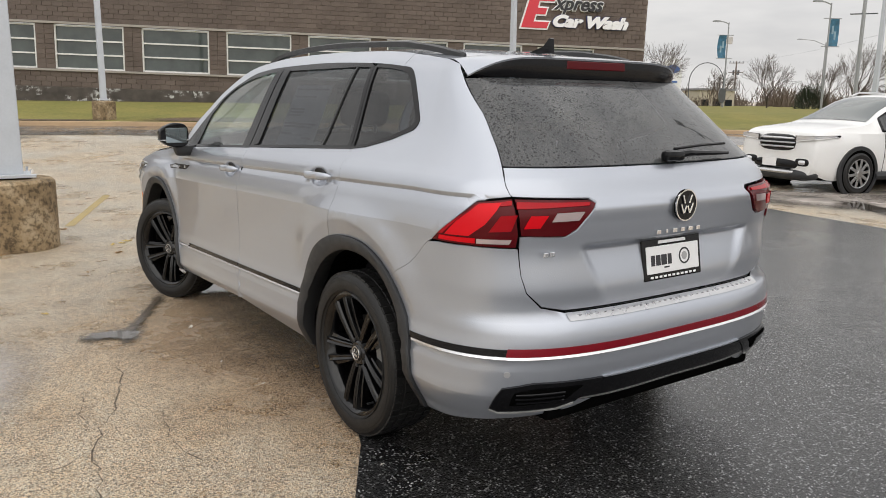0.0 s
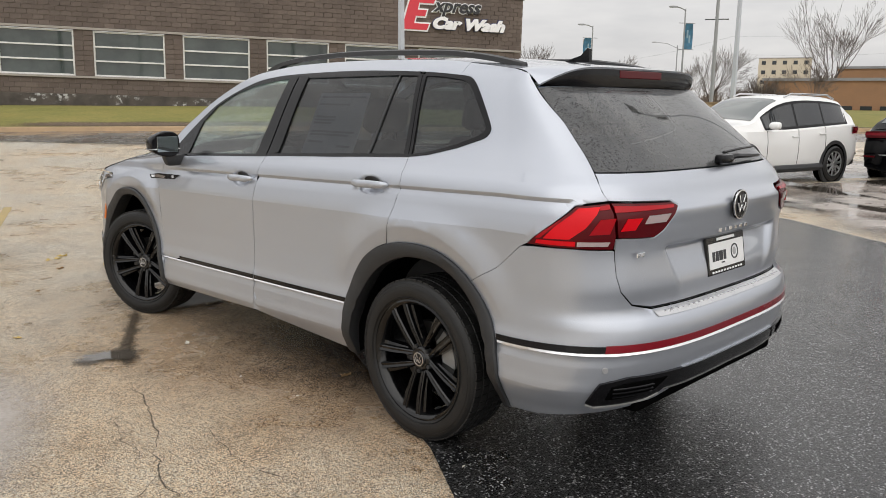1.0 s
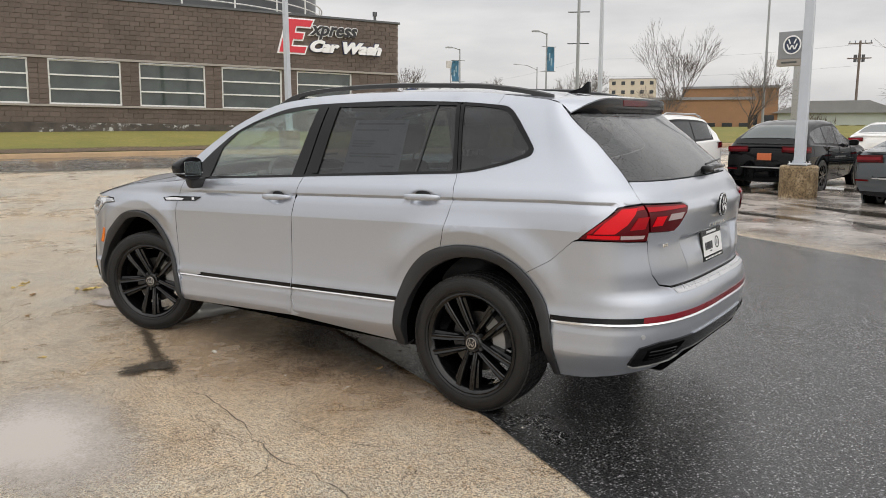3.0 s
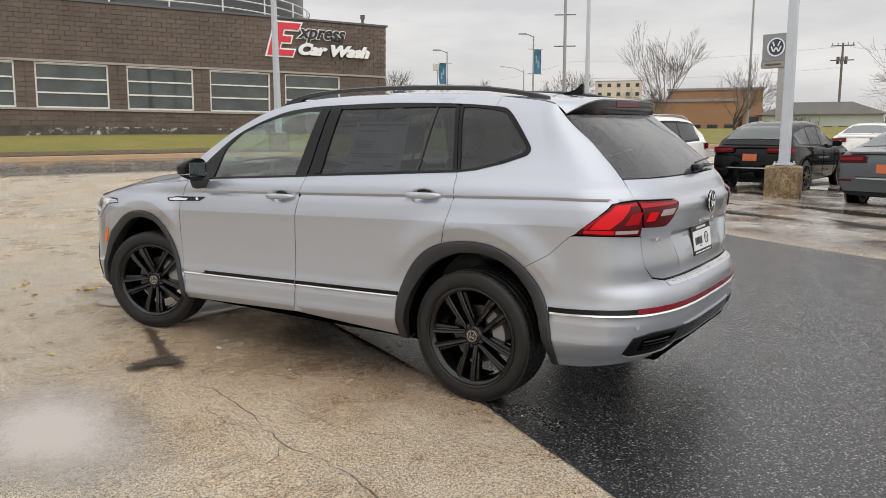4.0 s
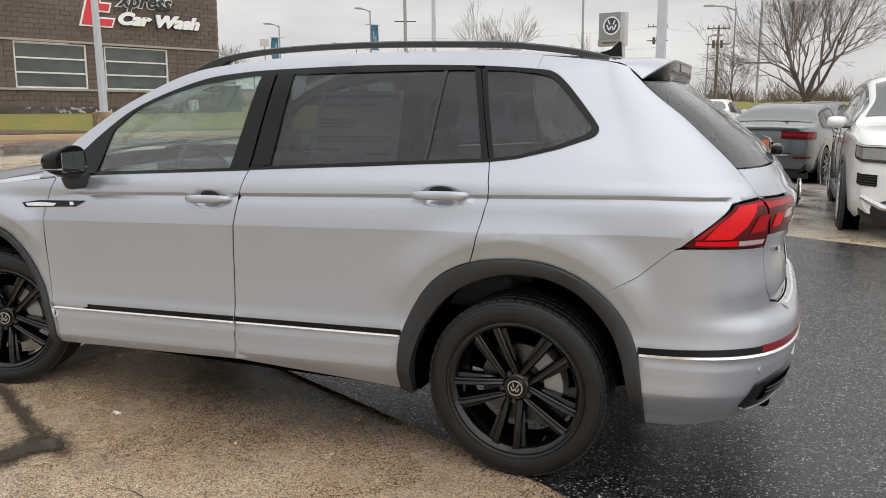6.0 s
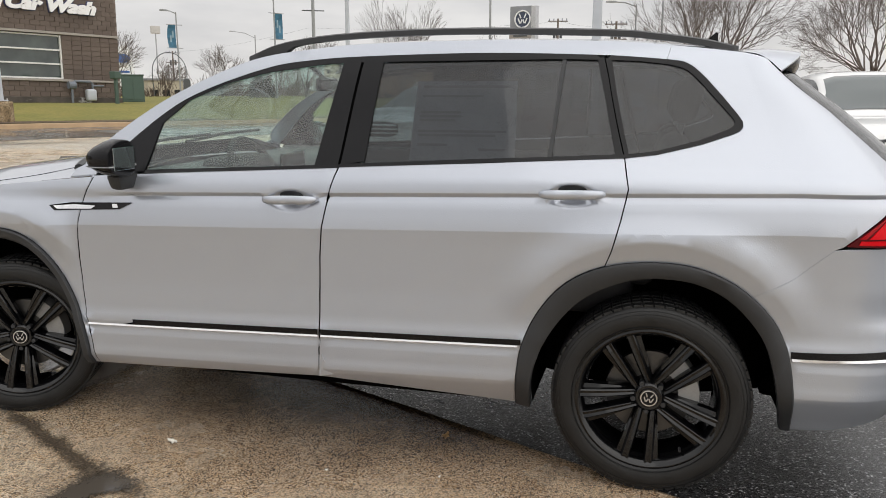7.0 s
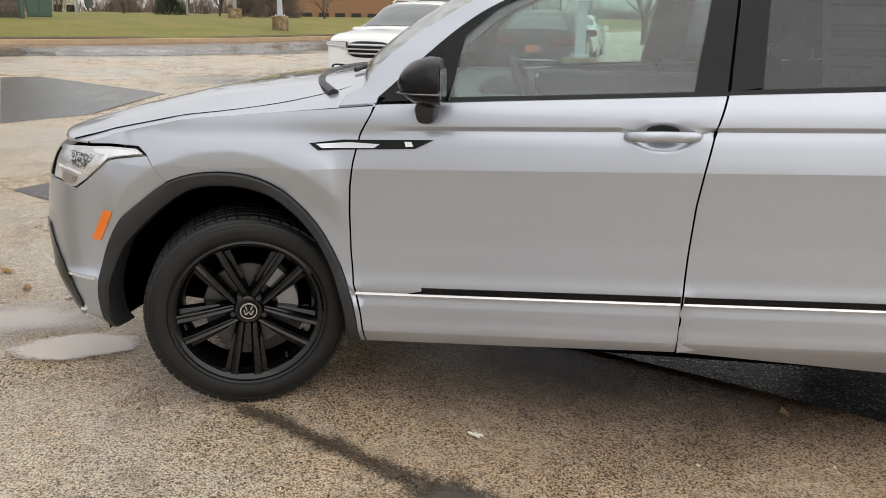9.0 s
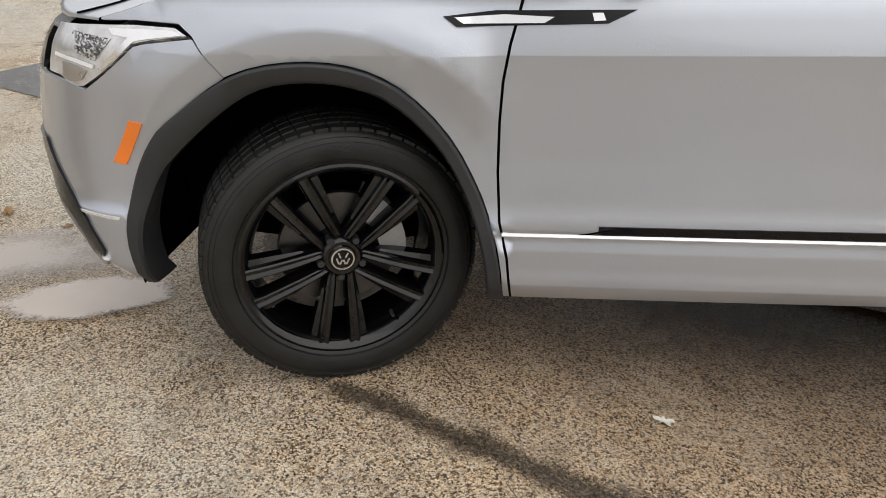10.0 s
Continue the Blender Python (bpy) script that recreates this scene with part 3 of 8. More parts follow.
# panels
door_f = DOOR_FRONT + part_of(BELT, 2.2, 1.25)[::1] + B_LINE[::-1]
front_doors = both_sides("front_door", sheet(door_f), SILVER)
door_r = B_LINE + part_of(BELT, 1.15, 0.13) + C_LINE[::-1] + [p for p in REAR_ARCH[::-1] if p[0] > 0.18]
rear_doors = both_sides("rear_door", sheet(door_r), SILVER)
fender = CREASE[::-1] + [p for p in DOOR_FRONT[::-1]] + [p for p in FRONT_ARCH if p[0] < 3.010] + [(3.020, .814), (3.085, .905), (3.120, .931), (3.25, .934), (3.42, .932)]
both_sides("fender", sheet(fender), SILVER)
quarter = [(.121, 1.215)] + BELT[5:] + [p for p in DAYLIGHT_TOP[::-1] if p[0] < -0.06][1:] + [(-.098, 1.610), (-.30, 1.594), (-.45, 1.580), (-.62, 1.572)] + GATE + \
    [(-1.018, 1.102), (-.885, 1.089), (-.790, 1.020), (-.662, .939), (-.625, .927), (-.436, .817)] + [(-.320, .7515)] + [p for p in REAR_ARCH[::-1] if -.312 < p[0] < .178] + C_LINE[:4]
both_sides("quarter_panel", sheet(quarter, 0.0014), SILVER)
cant = both_sides("roof_side", band([p for p in DAYLIGHT_TOP if p[0] > -.06] + [max(p for p in DAYLIGHT_TOP if p[0] < -.06)], [p for p in ROOF_EDGE if p[0] > -.095] + [(-.098, 1.610)], 0.0, 90, 4, 0.012), SILVER)
rear_bumper = [(-.320, .7515), (-.436, .816), (-.625, .926), (-.700, .931), (-.872, .931), (-1.056, .924), (-1.062, .829), (-1.078, .770), (-1.13, .713), (-1.206, .692), (-1.65, .692), (-1.65, .40), (-1.36, .385), (-1.24, .335), (-1.18, .322), (-.97, .300), (-.70, .270)] + \
    [p for p in REAR_ARCH if p[0] < -.328][::-1]
bumper_r = part("rear_bumper", sheet(rear_bumper, gap=0.0008, both=True), SILVER, suv, smooth=True, sharp=28)
tailgate = [(-1.027, 1.104), (-.987, 1.196), (-1.2, 1.194), (-1.65, 1.192), (-1.65, .699), (-1.206, .699), (-1.13, .718), (-1.078, .772), (-1.062, .829), (-1.058, .930), (-1.059, .967), (-1.09, .968), (-1.20, .962), (-1.235, .985), (-1.29, 1.080), (-1.27, 1.094), (-1.03, 1.102)]
gate = part("tailgate", sheet(tailgate, gap=0.002, both=True, step=0.011, fine=6), SILVER, suv, smooth=True, sharp=28)
front_bumper = [(3.020, .814), (3.085, .903), (3.253, .880), (3.405, .800), (3.466, .770), (3.552, .785), (3.62, .79), (4.40, .79), (4.40, .25), (3.60, .25), (3.40, .250)] + [p for p in FRONT_ARCH[::-1] if p[0] > 3.03]
bumper_half = sheet(front_bumper, gap=0.001)
bumper_f = part("front_bumper", join(bumper_half, flip(bumper_half)), SILVER, suv, smooth=True, sharp=28)
true_normals(bumper_f)
true_normals(bumper_r), true_normals(gate)
grooves = [DOOR_FRONT, B_LINE + [(1.16, 1.575)], C_LINE + [(.218, 1.572)], GATE, [(-1.056, .93), (-1.062, .829), (-1.078, .77), (-1.13, .714), (-1.206, .693), (-1.65, .693)]]
for line in grooves:
    both_sides("panel_gap", groove(line, .0026 if line is grooves[-1] else .0055), DARK, smooth=False)

# bonnet, roof and screens
NOSE_LINE = [skin(3.42 + 0.98 * k / 40, .938) for k in range(41)]


def nose_y(x):
    x = abs(x)
    for a, b in zip(NOSE_LINE, NOSE_LINE[1:]):
        if abs(a.x) >= x >= abs(b.x):
            return a.y + (b.y - a.y) * (abs(a.x) - x) / max(abs(a.x) - abs(b.x), 1e-6)
    return NOSE_LINE[0].y if x > abs(NOSE_LINE[0].x) else NOSE_LINE[-1].y


def bonnet_point(p, t, u, side):
    e = skin(p.x, p.y - 0.003)
    x = abs(e.x) * u * side
    crown = (0.075 - 0.052 * t ** 2) * (1 - u ** 4.2) + 0.012 * ease((0.80 - u) / 0.08) * (1 - t ** 3)
    bow = t ** 2.2 * (nose_y(u * NOSE_LINE[0].x) - NOSE_LINE[0].y) + 0.06 * (1 - t) ** 2 * (1 - u * u)
    return Vector((x, e.y + bow, e.z + crown))


def bonnet():
    verts, faces, n, k = [], [], 28, 32
    line = even(CREASE, n)
    for i, p in enumerate(line):
        for j in range(k + 1):
            u = 2 * j / k - 1
            verts.append(bonnet_point(p, i / (n - 1), abs(u), 1 if u > 0 else -1))
    for dy, dz in ((.012, -.006), (.018, -.018), (.016, -.032)):
        for j in range(k + 1):
            v = verts[(n - 1) * (k + 1) + j]
            f = 1 - abs(2 * j / k - 1) ** 6
            verts.append(v + Vector((0, dy * (.4 + .6 * f), dz * (.25 + .75 * f))))
    for i in range(n + 2):
        for j in range(k):
            a = i * (k + 1) + j
            faces.append((a, a + 1, a + k + 2, a + k + 1))
    return verts, faces


part("bonnet", bonnet(), SILVER, suv, smooth=True, sharp=40)


def bonnet_gap(side):
    pts = []
    for i, p in enumerate(even(CREASE, 24)[2:]):
        t = (i + 2) / 23
        pts.append(bonnet_point(p, t, 0.962 - 0.30 * (1 - t) ** 5, side) - Vector((0, 0, .0012)))
    return tube(pts, 0.0026, 6)


part("bonnet_gap", bonnet_gap(-1), DARK, suv)
part("bonnet_gap", bonnet_gap(1), DARK, suv)


def across(line, n, k, crown, bow=0.0):
    """A skin spanned from the left roof edge to the right one."""
    verts, faces = [], []
    for i, p in enumerate(even(line, n)):
        e = skin(p.x, p.y)
        for j in range(k + 1):
            x = e.x * (1 - 2 * j / k)
            u = abs(x / e.x)
            verts.append((x, e.y + bow * (1 - u ** 2), e.z + crown * (1 - u ** 2.2)))
    for i in range(n - 1):
        for j in range(k):
            a = i * (k + 1) + j
            faces.append((a, a + 1, a + k + 2, a + k + 1))
    return verts, faces


part("roof", across([p for p in ROOF_EDGE if p[0] < 1.42], 40, 20, 0.030), SILVER, suv, smooth=True)
part("windscreen", across([p for p in ROOF_EDGE if p[0] > 1.38], 20, 16, 0.02, 0.13), SCREEN, suv, smooth=True)
part("scuttle_panel", across([(2.30, 1.075), (2.325, 1.105), (2.336, 1.124)], 4, 16, 0.03, 0.11), CLADDING, suv, smooth=True)
both_sides("fender_corner", sheet([(2.297, 1.101), (2.42, 1.088), (2.40, 1.122), (2.338, 1.150), (2.292, 1.121)], 0, .001, thick=.01), SILVER)
COWL = spline([(-.74, 2.47, 1.108), (-.60, 2.545, 1.122), (-.4, 2.60, 1.132), (-.15, 2.63, 1.137), (.15, 2.63, 1.137), (.4, 2.60, 1.132), (.60, 2.545, 1.122), (.74, 2.47, 1.108)], 40)
part("cowl_grille", tube(COWL, .022, 8), CLADDING, suv, "black plastic cowl under the windscreen", smooth=True)
for k in (-0.45, 0.1):
    part("windscreen_wiper", tube([(k - 0.02, 2.46, 1.175), (k + 0.25, 2.40, 1.205), (k + 0.55, 2.33, 1.215)], 0.009, 6), CLADDING, suv)
screen = [(-.987, 1.198), (-.923, 1.376), (-.850, 1.503), (-1.0, 1.506), (-1.65, 1.508), (-1.65, 1.195), (-1.2, 1.197)]
rear_screen = part("rear_screen", sheet(screen, gap=0.001, both=True, thick=0.004), REAR_GLASS, suv, "wet dark-tinted rear screen", smooth=True)


def spoiler_lip(v):
    """The spoiler's trailing edge, from one flank (-1) to the other (1)."""
    u = abs(v)
    return Vector((.597 * v, -.49 + .095 * u ** 8, 1.590 - .076 * u ** 7))


SPOILER_AT = [sin(pi / 2 * (j / 18 - 1)) for j in range(37)]


def lofted(rows):
    k = len(rows[0])
    faces = [(i * k + j, i * k + j + 1, i * k + k + j + 1, i * k + k + j) for i in range(len(rows) - 1) for j in range(k - 1)]
    return [v for r in rows for v in r], faces


def spoiler():
    """Silver top of the tail spoiler, running on from the roof and turned down at both sides."""
    e, rows = skin(-.45, 1.580), []
    for i in range(9):
        t = i / 8
        rows.append([Vector((e.x * -v, e.y, e.z + .030 * (1 - abs(v) ** 2.2))).lerp(spoiler_lip(v), t) + Vector((0, 0, (.006 + .012 * abs(v) ** 4) * sin(pi * t))) for v in SPOILER_AT])
    rows.append([p + Vector((0, .003, -.007)) for p in rows[-1]])
    return lofted(rows)


def spoiler_under():
    lip = [spoiler_lip(v) for v in SPOILER_AT]
    rows = [[p + Vector((0, .004, -.004)) for p in lip]]
    for t, inset in ((.35, .002), (.7, .005), (1.0, .012)):
        rows.append([Vector((p.x * (1 - .01 * t), p.y + inset, (p.z - .004) * (1 - t) + 1.508 * t)) for p in lip])
    rows.append([p + Vector((0, .09, .006)) for p in rows[-1]])
    return lofted(rows)


tail_spoiler = part("spoiler", spoiler(), SILVER, suv, smooth=True)
part("spoiler_underside", spoiler_under(), BLACK_GLOSS, tail_spoiler, "gloss black underside", smooth=True)
part("high_brake_light", box(0.34, 0.014, 0.034, 0.004, (0, -.483, 1.564)), RED_DEEP, tail_spoiler, "dark red brake light")
part("washer_slot", box(0.36, 0.008, 0.010, 0.003, (0, -.4805, 1.534)), DARK, tail_spoiler)

# windows and their black surrounds
front_glass = [(2.047, 1.122), (2.034, 1.312), (1.915, 1.404), (1.752, 1.472), (1.566, 1.517), (1.335, 1.546), (1.228, 1.553), (1.264, 1.364), (1.291, 1.158)]
both_sides("front_window", sheet(front_glass, 0, -0.006, thick=0.004), CLEAR_GLASS, "clear front window beaded with rain")
rear_glass = [(1.106, 1.172), (1.084, 1.558), (.374, 1.561), (.397, 1.206)]
both_sides("rear_window", sheet(rear_glass, 0, -0.006, thick=0.004), PRIVACY, "dark privacy glass")
both_sides("rear_window", sheet([(.384, 1.208), (.360, 1.561), (.238, 1.556), (.150, 1.219)], 0, -0.006, thick=0.004), PRIVACY, "dark privacy glass")
quarter_glass = [(.199, 1.556), (.05, 1.550)] + [tuple(p) for p in spline([(-.085, 1.538), (-.158, 1.522), (-.208, 1.484), (-.264, 1.416), (-.308, 1.356), (-.316, 1.338), (-.306, 1.324), (-.28, 1.312)], 24)] + [(-.16, 1.274), (.0, 1.237), (.114, 1.223)]
both_sides("quarter_window", sheet(quarter_glass, 0, -0.004, thick=0.004), PRIVACY, "dark privacy glass")
both_sides("window_frame", band([p for p in DAYLIGHT_TOP if p[0] > 1.1], [(2.245, 1.118), (2.20, 1.150), (2.028, 1.306)] + front_glass[2:7] + [(1.13, 1.556)], 0.002, 44), BLACK_GLOSS)
both_sides("window_frame", band([p for p in DAYLIGHT_TOP if .2 < p[0] < 1.17], [(1.13, 1.556), (.372, 1.560), (.221, 1.556)], 0.002, 16), BLACK_GLOSS)
both_sides("window_frame", band([p for p in DAYLIGHT_TOP if p[0] < .23], [(.215, 1.556), (.05, 1.550)] + quarter_glass[2:19] + [(-.316, 1.338)], 0.002, 60), BLACK_GLOSS)
both_sides("mirror_sail", sheet([(2.28, 1.105), (2.20, 1.165), (2.036, 1.312), (2.020, 1.316), (2.060, 1.118)], 0, 0.003, thick=0.01), BLACK_GLOSS)
both_sides("pillar_cover", sheet([(1.238, 1.560), (1.300, 1.160), (1.203, 1.160), (1.166, 1.570)], 0, 0.0035, thick=0.01), BLACK_GLOSS)
both_sides("pillar_cover", sheet([(1.154, 1.570), (1.192, 1.165), (1.098, 1.180), (1.073, 1.562)], 0, 0.0035, thick=0.01), BLACK_GLOSS)
both_sides("pillar_cover", sheet([(.245, 1.562), (.155, 1.216), (.126, 1.218), (.222, 1.566)], 0, 0.003, thick=0.01), BLACK_GLOSS)
both_sides("pillar_cover", sheet([(.217, 1.562), (.1215, 1.220), (.106, 1.224), (.190, 1.556)], 0, 0.003, thick=0.01), BLACK_GLOSS)
both_sides("window_bar", sheet([(.372, 1.562), (.398, 1.208), (.384, 1.208), (.358, 1.562)], 0, 0.001, thick=0.01), CLADDING)
both_sides("belt_moulding", band(part_of(BELT, 2.06, 1.19), [(2.055, 1.124), (1.198, 1.166)], 0.003, 30), BLACK_GLOSS)
both_sides("belt_moulding", band([(1.196, 1.156)] + part_of(BELT, 1.19, .12), [(1.196, 1.168), (.647, 1.198), (.121, 1.224)], 0.003, 30), BLACK_GLOSS)
both_sides("belt_moulding", band(part_of(BELT, .122, -.36), [(.121, 1.221), (.0, 1.237), (-.16, 1.274), (-.28, 1.312), (-.306, 1.324), (-.316, 1.340)], 0.003, 30), BLACK_GLOSS)

# cladding, strips
def arch(outer, inner):
    a, b = even(outer, 44), even(inner, 44)
    verts, faces = [], []
    for p, q in zip(a, b):
        verts += [skin(*p, -0.01), skin(*p, 0.010), skin(*p.lerp(q, .12), 0.016), skin(*p.lerp(q, .8), 0.016), skin(*q, 0.008), skin(*q, -0.04), skin(*q.lerp(p, .25), -0.085)]
    for i in range(43):
        for j in range(6):
            faces.append((i * 7 + j, i * 7 + j + 1, i * 7 + j + 8, i * 7 + j + 7))
    faces += [tuple(range(7)), tuple(range(43 * 7, 44 * 7))]
    return verts, faces


both_sides("wheel_arch_moulding", arch(REAR_ARCH, REAR_ARCH_IN), CLADDING, "matt dark grey plastic arch", sharp=40)
both_sides("wheel_arch_moulding", arch(FRONT_ARCH, FRONT_ARCH_IN), CLADDING, "matt dark grey plastic arch", sharp=40)


def bright_z(s):
    return 0.4535 + 0.0302 * (2.394 - s) if s > -0.44 else 0.539 + 0.012 * ease((-s - 0.44) / 0.5)


def tilted(line_a, line_b, n=40):
    """A bright moulding whose face leans up to the sky."""
    verts, faces = [], []
    for p, q in zip(even(line_a, n), even(line_b, n)):
        m_ = p.lerp(q, .3)
        verts += [skin(p.x, p.y, -.006), skin(p.x, p.y, .006), skin(m_.x, m_.y, .0075), skin(q.x, q.y, .001), skin(q.x, q.y, -.006)]
    for i in range(n - 1):
        for j in range(4):
            faces.append((i * 5 + j, i * 5 + j + 1, i * 5 + j + 6, i * 5 + j + 5))
    return verts, faces + [tuple(range(5)), tuple(range(5 * n - 5, 5 * n))]


def strip(s0, s1, dz0, dz1, material, name, tip=0.0, label="", parent=None, out=0.003):
    a = [(s0 + (s1 - s0) * k / 20, bright_z(s0 + (s1 - s0) * k / 20) + dz0) for k in range(21)]
    b = [(s, bright_z(s) + dz1) for s, _ in a]
    if tip:
        b[0] = (b[0][0] - tip, b[0][1])
    both_sides(name, tilted(a, b) if material is BRIGHT else band(a, b, out, 40, 1, 0.006), material, label, sharp=40)


strip(2.365, 1.284, -0.005, 0.005, BRIGHT, "bright_strip")
strip(2.180, 1.284, 0.006, 0.029, BLACK_GLOSS, "black_strip", 0.09)
strip(1.272, 0.482, -0.005, 0.005, BRIGHT, "bright_strip")
strip(1.272, 0.470, 0.006, 0.028, BLACK_GLOSS, "black_strip")
strip(-.470, -1.0, -0.006, 0.006, BRIGHT, "bright_strip")
strip(-.462, -1.0, 0.007, 0.031, BLACK_GLOSS, "black_strip")


def rear_line(s0, s1, z0, z1, out, n=30):
    a = [(s0 + (s1 - s0) * k / 20, z0) for k in range(21)]
    v = band(a, [(s, z1) for s, _ in a], out, n, 2, 0.006)
    return join(v, flip(v))


v = tilted([(-1.0 - .65 * k / 20, .544) for k in range(21)], [(-1.0 - .65 * k / 20, .556) for k in range(21)])
part("bright_strip", join(v, flip(v)), BRIGHT, suv, smooth=True, sharp=40)
part("rear_reflector", rear_line(-1.0, -1.65, .557, .585, 0.003), RED_STRIP, suv, "dark red reflector strip across the bumper", smooth=True)


def gate_sill():
    verts, faces, n = [], [], 40
    for i in range(n + 1):
        s_ = -1.20 - .45 * i / n
        verts += [skin(s_, .672, .003), skin(s_, .684, .003), skin(s_, .6925, .001), skin(s_, .6945, -.012)]
    for i in range(n):
        for j in range(3):
            faces.append((4 * i + j, 4 * i + j + 1, 4 * i + j + 5, 4 * i + j + 4))
    return join((verts, faces), flip((verts, faces)))


part("loading_sill", gate_sill(), SATIN, suv, "ribbed aluminium loading sill", smooth=True)
for i in range(15):
    for sgn in (-1, 1):
        q = skin(-1.24 - .40 * i / 14, .690, .003)
        part("tread_rib", bm_data(box(0.016, 0.012, 0.004, 0.001, (sgn * q.x, q.y - .004, q.z - .004))), CHROME, suv)

# lower rear: exhaust trims and diffuser
diffuser = [(-1.29, .436), (-1.36, .446), (-1.65, .446), (-1.65, .368), (-1.36, .362), (-1.26, .368), (-1.235, .385)]
part("diffuser", sheet(diffuser, 0, 0.006, both=True, thick=0.05), BLACK_GLOSS, suv, smooth=True)
low = [(s, z) for s, z in ((-1.255, .372), (-1.36, .368), (-1.65, .374))]
v = band(low, [(s, z + 0.006) for s, z in low], 0.009, 24, 2, 0.010)
part("diffuser_edge", join(v, flip(v)), CALIPER, suv, smooth=True)
lip = [(s, z) for s, z in ((-1.32, .448), (-1.4, .447), (-1.65, .447))]
v = band(lip, [(s, z + 0.005) for s, z in lip], 0.008, 24, 2, 0.010)
part("bright_lip", join(v, flip(v)), SILVER, suv, smooth=True)
trim_out = [(-.955, .352), (-1.00, .440), (-1.10, .458), (-1.325, .450), (-1.235, .362), (-1.18, .345), (-.985, .338)]
for side in (False, True):
    def w(d):
        return flip(d) if side else d
    trim = part("exhaust_trim", w(sheet(trim_out, 0, 0.010, thick=0.03)), BLACK_GLOSS, suv, "gloss black exhaust surround", smooth=True)
    line = [trim_out[0], trim_out[6], trim_out[5], trim_out[4]]
    part("bright_edge", w(tube([skin(*p, 0.012) for p in densify(line, 0.03, False)], 0.004, 6)), CALIPER, trim)
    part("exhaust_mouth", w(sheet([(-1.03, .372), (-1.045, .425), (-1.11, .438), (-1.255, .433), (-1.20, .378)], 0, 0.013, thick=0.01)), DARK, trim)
    for z in (.385, .402, .418):
        part("slat", w(tube([skin(s, z, 0.016) for s in (-1.05, -1.1, -1.15, -1.2)], 0.004, 6)), BLACK_GLOSS, trim)
    part("parking_sensor", w(moved(lathe([(0, 0.0), (0.011, 0.0), (0.012, -0.004)], 20, "x"), Matrix.Translation(skin(-1.01, .492, 0.003)) @ Matrix.Rotation(radians(55), 4, "Z") @ Matrix.Rotation(pi, 4, "Z"))), SATIN, suv)

# tail lights: a body lamp and a gate lamp on each side
lamp_body = [(-1.020, 1.098), (-.890, 1.086), (-.795, 1.022), (-.668, .941), (-.872, .936), (-1.050, .931), (-1.056, .975)]
lamp_gate = [(-1.026, 1.098), (-1.262, 1.090), (-1.286, 1.078), (-1.232, .990), (-1.20, .966), (-1.063, .972)]
for side in (False, True):
    def w(d):
        return flip(d) if side else d
    for name, outline, inner in (("tail_lamp", lamp_body, 0), ("gate_lamp", lamp_gate, 1)):
        lamp = part(name, w(sheet(outline, 0.002, 0.006, thick=0.03)), RED_DEEP, suv, "red tail lamp", smooth=True)
        if not inner:
            part("lens", w(sheet([(-.900, 1.080), (-.985, 1.086), (-.935, 1.010), (-.880, .970), (-.760, .968), (-.812, 1.018)], 0, 0.0095, thick=0.004)), RED_BRIGHT, lamp, smooth=True)
            part("lens", w(sheet([(-.890, 1.078), (-.840, 1.045), (-.745, .968), (-.715, .968), (-.800, 1.022)], 0, 0.008, thick=0.004)), RED_LENS, lamp, smooth=True)
            part("lens", w(sheet([(-.720, .948), (-.725, .962), (-.905, .962), (-.905, .945)], 0, 0.0095, thick=0.004)), RED_BRIGHT, lamp, smooth=True)
            part("reversing_lens", w(sheet([(-.912, .945), (-.912, .961), (-1.035, .960), (-1.028, .945)], 0, 0.0095, thick=0.004)), CLEAR_LENS, lamp, "clear lens", smooth=True)
            part("lens", w(sheet([(-.985, 1.042), (-1.040, 1.046), (-1.030, .990), (-.955, .986)], 0, 0.0095, thick=0.004)), RED_LENS, lamp, smooth=True)
            part("lens", w(sheet([(-.985, 1.088), (-1.02, 1.092), (-1.02, 1.078), (-.98, 1.074)], 0, 0.0095, thick=0.004)), RED_LENS, lamp, smooth=True)
        else:
            part("lens", w(sheet([(-1.035, 1.088), (-1.265, 1.082), (-1.262, 1.072), (-1.035, 1.066)], 0, 0.0095, thick=0.004)), RED_LENS, lamp, smooth=True)
            part("lens", w(sheet([(-1.082, 1.042), (-1.135, 1.042), (-1.118, 1.000), (-1.068, 0.998)], 0, 0.0095, thick=0.004)), RED_BRIGHT, lamp, smooth=True)
            part("reversing_lens", w(sheet([(-1.160, 1.050), (-1.245, 1.052), (-1.232, 1.022), (-1.150, 1.020)], 0, 0.0095, thick=0.004)), CLEAR_LENS, lamp, "clear lens", smooth=True)

